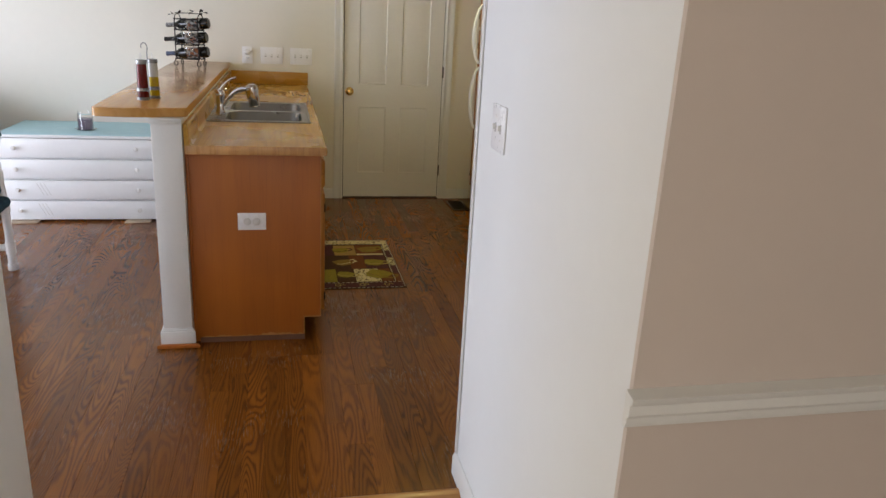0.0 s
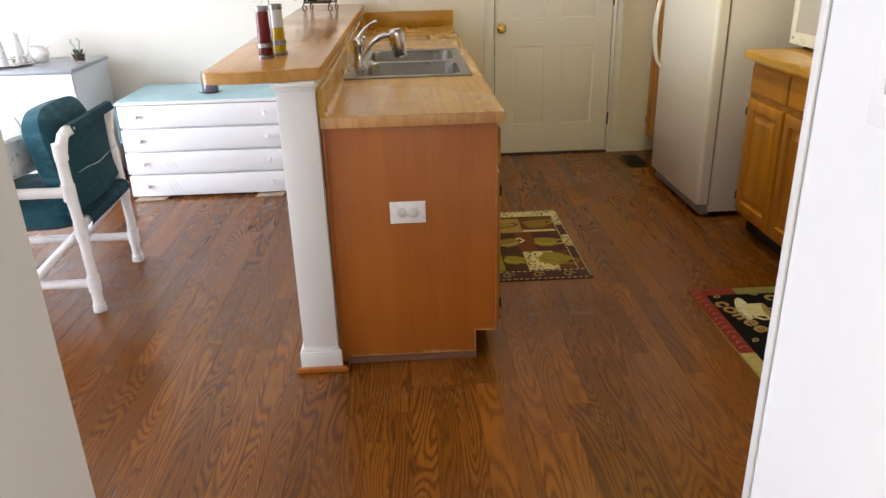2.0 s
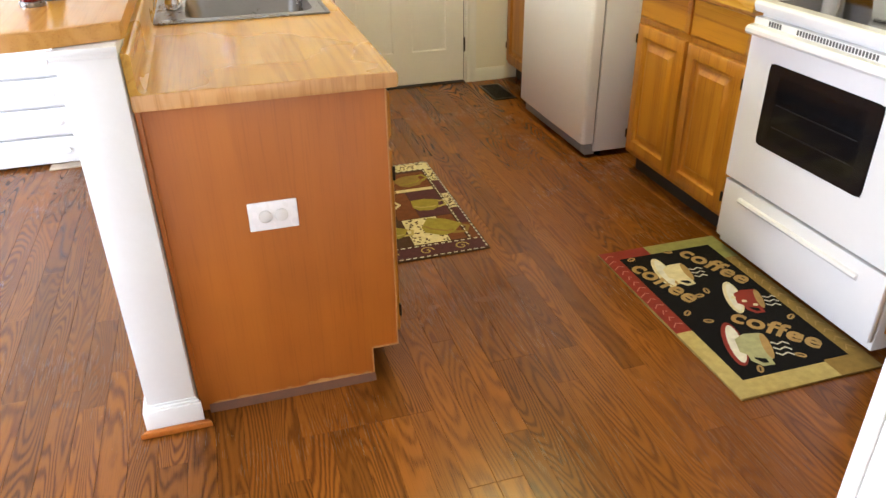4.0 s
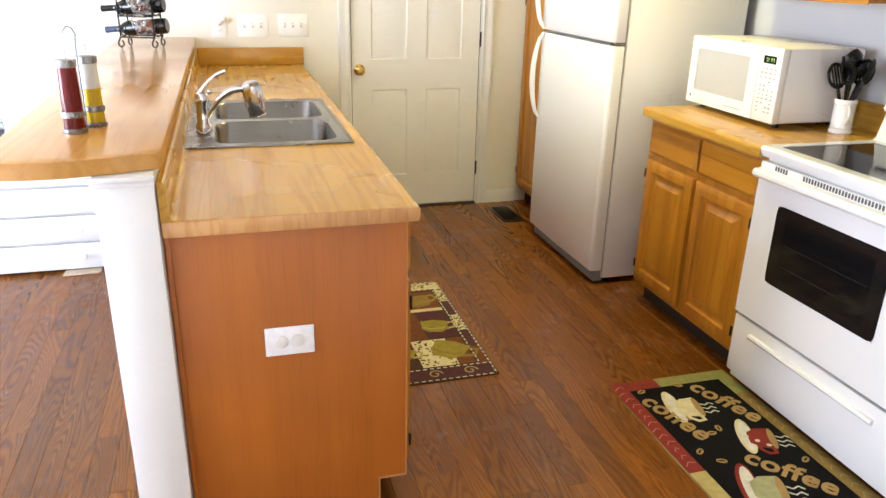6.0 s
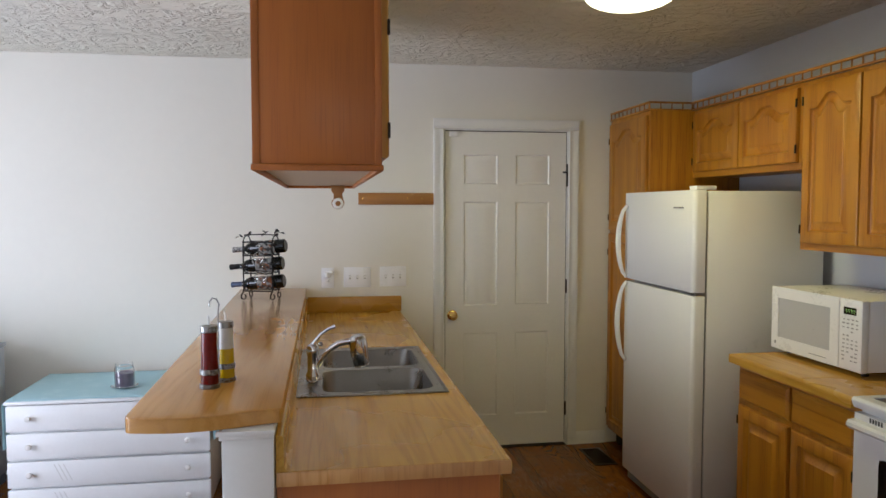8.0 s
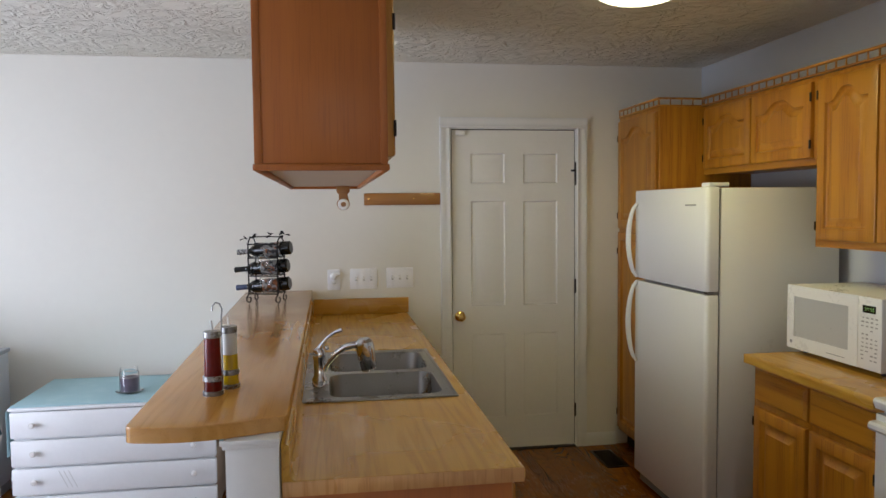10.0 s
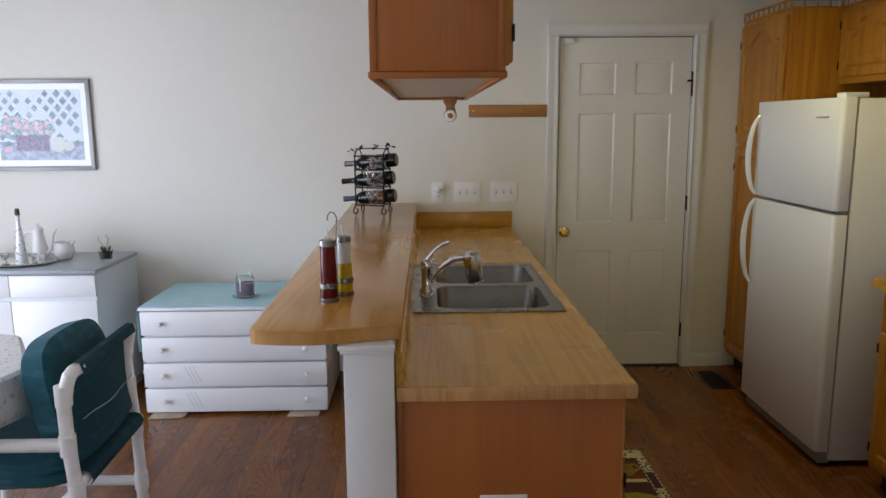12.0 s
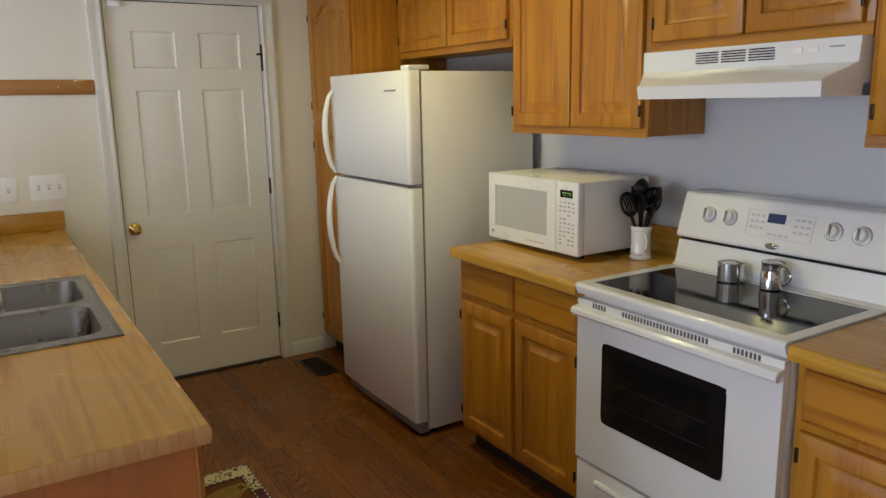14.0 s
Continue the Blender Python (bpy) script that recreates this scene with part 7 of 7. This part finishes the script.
    part("print_box", box(nbm(), px0 + 0.10, -0.0127, pz0 + 0.055, px0 + 0.295, -0.0125, pz0 + 0.150), plain("print_planter", (0.26, 0.22, 0.28), 0.6, vary=0.2, scale=50), pr, "dark planter")
    for k in range(34):
        cx = px0 + rnd.uniform(0.01, 0.32)
        cz = pz0 + 0.16 + rnd.uniform(-0.01, 0.12) * (1 - 0.5 * (cx - px0) / 0.33)
        blob("print_flower", cx, cz, rnd.uniform(0.010, 0.020), rnd.uniform(0.008, 0.016), rnd.choice(pinks), -0.0129 - 0.00005 * k)
    blob("print_jug", px0 + 0.345, pz0 + 0.095, 0.045, 0.045, plain("print_jug", (0.55, 0.56, 0.52), 0.6), -0.0150)
    blob("print_jug", px0 + 0.41, pz0 + 0.085, 0.032, 0.030, bpy.data.materials["print_jug"], -0.0152)
    blob("print_flower", px0 + 0.05, pz0 + 0.06, 0.025, 0.022, pinks[0], -0.0154)
    # glazing
    g = part("glazing", box(nbm(), x0 + 0.021, -0.0185, z0 + 0.021, x1 - 0.021, -0.0170, z1 - 0.021), M_GLAZE, ob, "clear picture glass")
    g.visible_shadow = False


framed_picture()


# ---- table and chair ----
def dining_table():
    cx, cy, zt = -2.235, 3.58, 0.738
    ob = thing("dining_table", "octagonal white PVC dining table", "table", pose(cx, cy, 0))
    part("tabletop", prism(nbm(), [(0.60 * math.cos(radians(8 + 45 * i)), 0.60 * math.sin(radians(8 + 45 * i))) for i in range(8)], zt - 0.022, zt - 0.003, "Z", 0.004), M_PLASTIC, ob)
    for x, y in ((0.19, 0.50), (-0.2, 0.40), (0.2, -0.38), (-0.2, -0.38)):
        leg = part("leg", rod(nbm(), (x, y, 0.024), (x * 0.9, y * 0.9, zt - 0.0225), 0.024, 18), M_PVC, ob, "white PVC pipe leg")
        part("foot", lathe(nbm(), ((0.032, 0), (0.034, 0.004), (0.030, 0.03), (0.026, 0.034), (0, 0.034)), x, y, 0, n=18), M_PVC, leg)
        part("glide", lathe(nbm(), ((0.034, 0.0), (0.0345, 0.006), (0.034, 0.0075), (0, 0.0075)), x, y, 0.0001, n=18), M_BLACK, leg)
    # cloth: top and hanging folds
    b = nbm()
    n = 96
    rings = []
    for r, dz, fold in ((0.0, 0.0, 0), (0.3, 0.0, 0), (0.56, 0.0, 0), (0.607, -0.001, 0), (0.620, -0.012, 0.2), (0.630, -0.06, 0.6), (0.637, -0.105, 1.0), (0.640, -0.15, 1.3)):
        ring = []
        for i in range(n):
            a = 2 * math.pi * i / n
            # octagon with eased corners
            k = math.cos(math.pi / 8) / math.cos(((a - 0.14) % (math.pi / 4)) - math.pi / 8)
            rr = r * (0.06 + 0.94 * k) if r > 0.5 else r
            f = fold * (0.004 * math.sin(a * 16 + 0.6) + 0.012 * noise.noise(Vector((math.cos(a) * 4, math.sin(a) * 4, 0))))
            ring.append(b.verts.new(((rr + f) * math.cos(a), (rr + f) * math.sin(a), zt - 0.002 + dz + 0.0015 * noise.noise(Vector((a * 3, r * 6, 2))))))
        rings.append(ring)
    for p, q in zip(rings[1:], rings[2:]):
        for i in range(n):
            b.faces.new((p[i], p[(i + 1) % n], q[(i + 1) % n], q[i]))
    b.faces.new(rings[1])
    bmesh.ops.delete(b, geom=rings[0], context="VERTS")
    tc = solo("tablecloth", b, M_PRINT, "white tablecloth with small blue-grey print", "tablecloth", pose(cx, cy, 0.003))
    thick = tc.modifiers.new("thick", "SOLIDIFY")
    thick.thickness, thick.offset = 0.0012, 1.0


dining_table()


def pvc_chair():
    """An armchair of white PVC pipe with teal slings and cushions; it looks towards -x."""
    ob = thing("pvc_armchair", "white PVC pipe armchair with teal canvas slings and cushions", "chair", pose(-0.02, 0, 0))
    yn, yf, xr, xs = 3.50, 4.05, -1.385, -1.95
    R = 0.0222
    for y in (yn, yf):
        o = -0.02 if y == yf else 0.0
        s = 1 if y == yn else -1
        path = [(xr + o, y, 0.012), (xr + o, y, 0.20), (xr + o - 0.006, y, 0.40), (xr + o - 0.018, y, 0.55), (xr + o - 0.020, y, 0.66), (xr + o - 0.004, y, 0.735), (xr + o + 0.004, y + s * 0.004, 0.762), (xr + o + 0.010, y + s * 0.022, 0.774), (xr + o + 0.012, y + s * 0.06, 0.774)]
        post = part("rear_post", tube(nbm(), path, R, 16), M_PVC, ob, "bowed white pipe post")
        for z in (0.13, 0.37, 0.532, 0.70):
            xx = xr + o - (0.018 if z > 0.5 else (0.004 if z > 0.3 else 0))
            part("fitting", lathe(nbm(), ((R, -0.035), (R + 0.0045, -0.034), (R + 0.0045, 0.034), (R, 0.035)), xx, y, z, n=18), M_PVC, post, "pipe fitting collar")
        part("foot_cap", lathe(nbm(), ((R + 0.004, 0), (R + 0.006, 0.004), (R + 0.004, 0.035), (R, 0.037), (0, 0.037)), xr + o, y, 0.0, n=18), M_PVC, post)
        fp = part("front_post", rod(nbm(), (xs, y, 0.012), (xs, y, 0.532), R, 16), M_PVC, ob)
        part("foot_cap", lathe(nbm(), ((R + 0.004, 0), (R + 0.006, 0.004), (R + 0.004, 0.035), (R, 0.037), (0, 0.037)), xs, y, 0.0, n=18), M_PVC, fp)
        part("arm", rod(nbm(), (xs - 0.02, y, 0.532), (xr + o - 0.02, y, 0.532), R, 16), M_PVC, ob, "white pipe arm")
        part("side_stretcher", rod(nbm(), (xs, y, 0.13), (xr + o, y, 0.13), R * 0.9, 16), M_PVC, ob)
        part("brace", rod(nbm(), (xr + o - 0.006, y, 0.37), (xs + 0.30, y, 0.135), R * 0.85, 16), M_PVC, ob, "slanting pipe brace")
    part("seat_bar", rod(nbm(), (xr + 0.01, yn, 0.40), (xr - 0.01, yf, 0.40), R * 0.9, 16), M_PVC, ob)
    part("seat_bar", rod(nbm(), (xs, yn, 0.42), (xs, yf, 0.42), R * 0.9, 16), M_PVC, ob)
    part("back_bar", rod(nbm(), (xr + 0.012, yn + 0.05, 0.774), (xr - 0.008, yf - 0.05, 0.774), R * 0.9, 16), M_PVC, ob)

    def sling(name, prof, y0, y1, label):
        b = nbm()
        cols = []
        ny = 14
        for j in range(ny + 1):
            v = j / ny
            sag = math.sin(math.pi * v)
            cols.append([b.verts.new((x - 0.02 * v + sx * sag, y0 + (y1 - y0) * v, z + sz * sag)) for x, z, sx, sz in prof])
        for p, q in zip(cols, cols[1:]):
            for i in range(len(prof) - 1):
                b.faces.new((p[i], p[i + 1], q[i + 1], q[i]))
        bmesh.ops.solidify(b, geom=b.faces[:], thickness=0.004)
        return part(name, b, M_TEAL, ob, label)
    sling("back_sling", [(xr + 0.038, 0.764, 0.0, 0.0), (xr + 0.028, 0.796, 0, 0), (xr + 0.006, 0.799, 0, 0), (xr - 0.010, 0.782, 0.0, 0), (xr - 0.014, 0.72, 0.014, 0), (xr - 0.016, 0.62, 0.024, 0), (xr - 0.012, 0.53, 0.026, 0), (xr + 0.002, 0.46, 0.02, 0)], yn + 0.03, yf - 0.03, "teal canvas back sling with pale stitching")
    sling("seat_sling", [(xr + 0.030, 0.378, 0, 0), (xr + 0.040, 0.402, 0, 0), (xr + 0.030, 0.424, 0, 0), (xr + 0.008, 0.432, 0, 0), (xr - 0.02, 0.430, 0, -0.004), (xr - 0.12, 0.415, 0, -0.040), (xr - 0.3, 0.375, 0, -0.055), (xs + 0.02, 0.444, 0, -0.004), (xs - 0.022, 0.436, 0, 0)], yn + 0.026, yf - 0.026, "teal canvas seat sling")
    part("stitching", tube(nbm(), [(xr + 0.015 - 0.02 * k / 12 + 0.022 * math.sin(math.pi * k / 12), yn + 0.05 + (yf - yn - 0.1) * k / 12, 0.60 + 0.004 * math.sin(k)) for k in range(13)], 0.0016, 6), plain("pale_thread", (0.35, 0.45, 0.45), 0.8), ob, "pale seam line")

    def cushion(name, m, sx, sy, sz, label):
        b = nbm()
        nx, ny = 16, 16
        def pt(u, v, side):
            e = (1 - abs(u) ** 4) * (1 - abs(v) ** 4)
            t = sz * (0.55 + 0.45 * max(0, e) ** 0.5)
            ru, rv = math.sqrt(1 - 0.30 * v ** 4), math.sqrt(1 - 0.30 * u ** 4)
            w = 0.006 * noise.noise(Vector((u * 2.5, v * 2.5, side * 3)))
            return m @ Vector((u * sx * ru, v * sy * rv, side * (t / 2 + w)))
        grids = {}
        for side in (1, -1):
            grids[side] = [[b.verts.new(pt(-1 + 2 * i / nx, -1 + 2 * j / ny, side)) for j in range(ny + 1)] for i in range(nx + 1)]
            for i in range(nx):
                for j in range(ny):
                    g = grids[side]
                    b.faces.new((g[i][j], g[i + 1][j], g[i + 1][j + 1], g[i][j + 1]))
        edge = [(i, 0) for i in range(nx)] + [(nx, j) for j in range(ny)] + [(nx - i, ny) for i in range(nx)] + [(0, ny - j) for j in range(ny)]
        for k in range(len(edge)):
            a, c = edge[k], edge[(k + 1) % len(edge)]
            b.faces.new((grids[1][a[0]][a[1]], grids[1][c[0]][c[1]], grids[-1][c[0]][c[1]], grids[-1][a[0]][a[1]]))
        return part(name, b, M_TEAL, ob, label)
    cushion("back_cushion", pose(-1.492, 3.775, 0.625, 0, 90 - 12, 0), 0.225, 0.238, 0.125, "puffy teal back cushion")
    cushion("seat_cushion", pose(-1.69, 3.775, 0.416, 0, 0, 0), 0.290, 0.252, 0.150, "puffy teal seat cushion")


pvc_chair()


# ---- floor planks ----
def floor_planks():
    """Oak strips laid along y, each with eased edges; those in the walked and seen stretch are single pieces."""
    fl = thing("floor", "glossy reddish-brown oak strip floor", "floor", kind="structure")
    rnd = random.Random(11)
    w = 0.0735
    shared = {}
    rest = nbm()
    count = 0
    x = X_LEFT
    rows = []
    while x < X_RIGHT - 0.01:
        y = 1.742 if x > PASS_L - 0.075 else 1.682
        first = True
        while y < Y_FAR - 0.02:
            L = rnd.choice((0.45, 0.6, 0.75, 0.9, 1.05, 1.2, 1.35))
            if first:
                L = rnd.uniform(0.15, 1.2)
                L = round(L / 0.15) * 0.15 + 0.15
                first = False
            if y + L > Y_FAR - 0.25:
                L = Y_FAR - 0.001 - y
            rows.append((x, y, min(w, X_RIGHT - 0.001 - x), L))
            y += L
        x += w
    near = sorted(rows, key=lambda r: abs(r[0] - 0.2) + 0.6 * abs(r[1] + r[3] / 2 - 2.9))[:300]
    near_set = set(near)
    g, e = 0.00015, 0.0006

    def slab(bm, x0, y0, ww, L, z):
        a = [bm.verts.new(p) for p in ((x0 + g, y0 + g, -0.0075), (x0 + ww - g, y0 + g, -0.0075), (x0 + ww - g, y0 + L - g, -0.0075), (x0 + g, y0 + L - g, -0.0075))]
        m_ = [bm.verts.new((v.co.x, v.co.y, z - 0.0007)) for v in a]
        t = [bm.verts.new(p) for p in ((x0 + g + e, y0 + g + e, z), (x0 + ww - g - e, y0 + g + e, z), (x0 + ww - g - e, y0 + L - g - e, z), (x0 + g + e, y0 + L - g - e, z))]
        for p, q in ((a, m_), (m_, t)):
            for i in range(4):
                bm.faces.new((p[i], p[(i + 1) % 4], q[(i + 1) % 4], q[i]))
        bm.faces.new(t)

    for r in rows:
        z = rnd.uniform(-0.0003, 0.0)
        if r in near_set:
            key = (round(r[2], 4), round(r[3], 3))
            if key not in shared:
                b = nbm()
                slab(b, 0, 0, r[2], r[3], 0.0)
                shared[key] = mesh_of("plank", b, M_FLOOR_O, 0)
            ob = new("plank", shared[key])
            ob.parent = fl
            ob.location = (r[0], r[1], z)
        else:
            slab(rest, r[0], r[1], r[2], r[3], z)
    ob = new("far_planks", mesh_of("far_planks", rest, M_FLOOR_I, 0))
    ob.parent = fl
    tagged(ob, "oak strips further off", kind="stuff")


floor_planks()
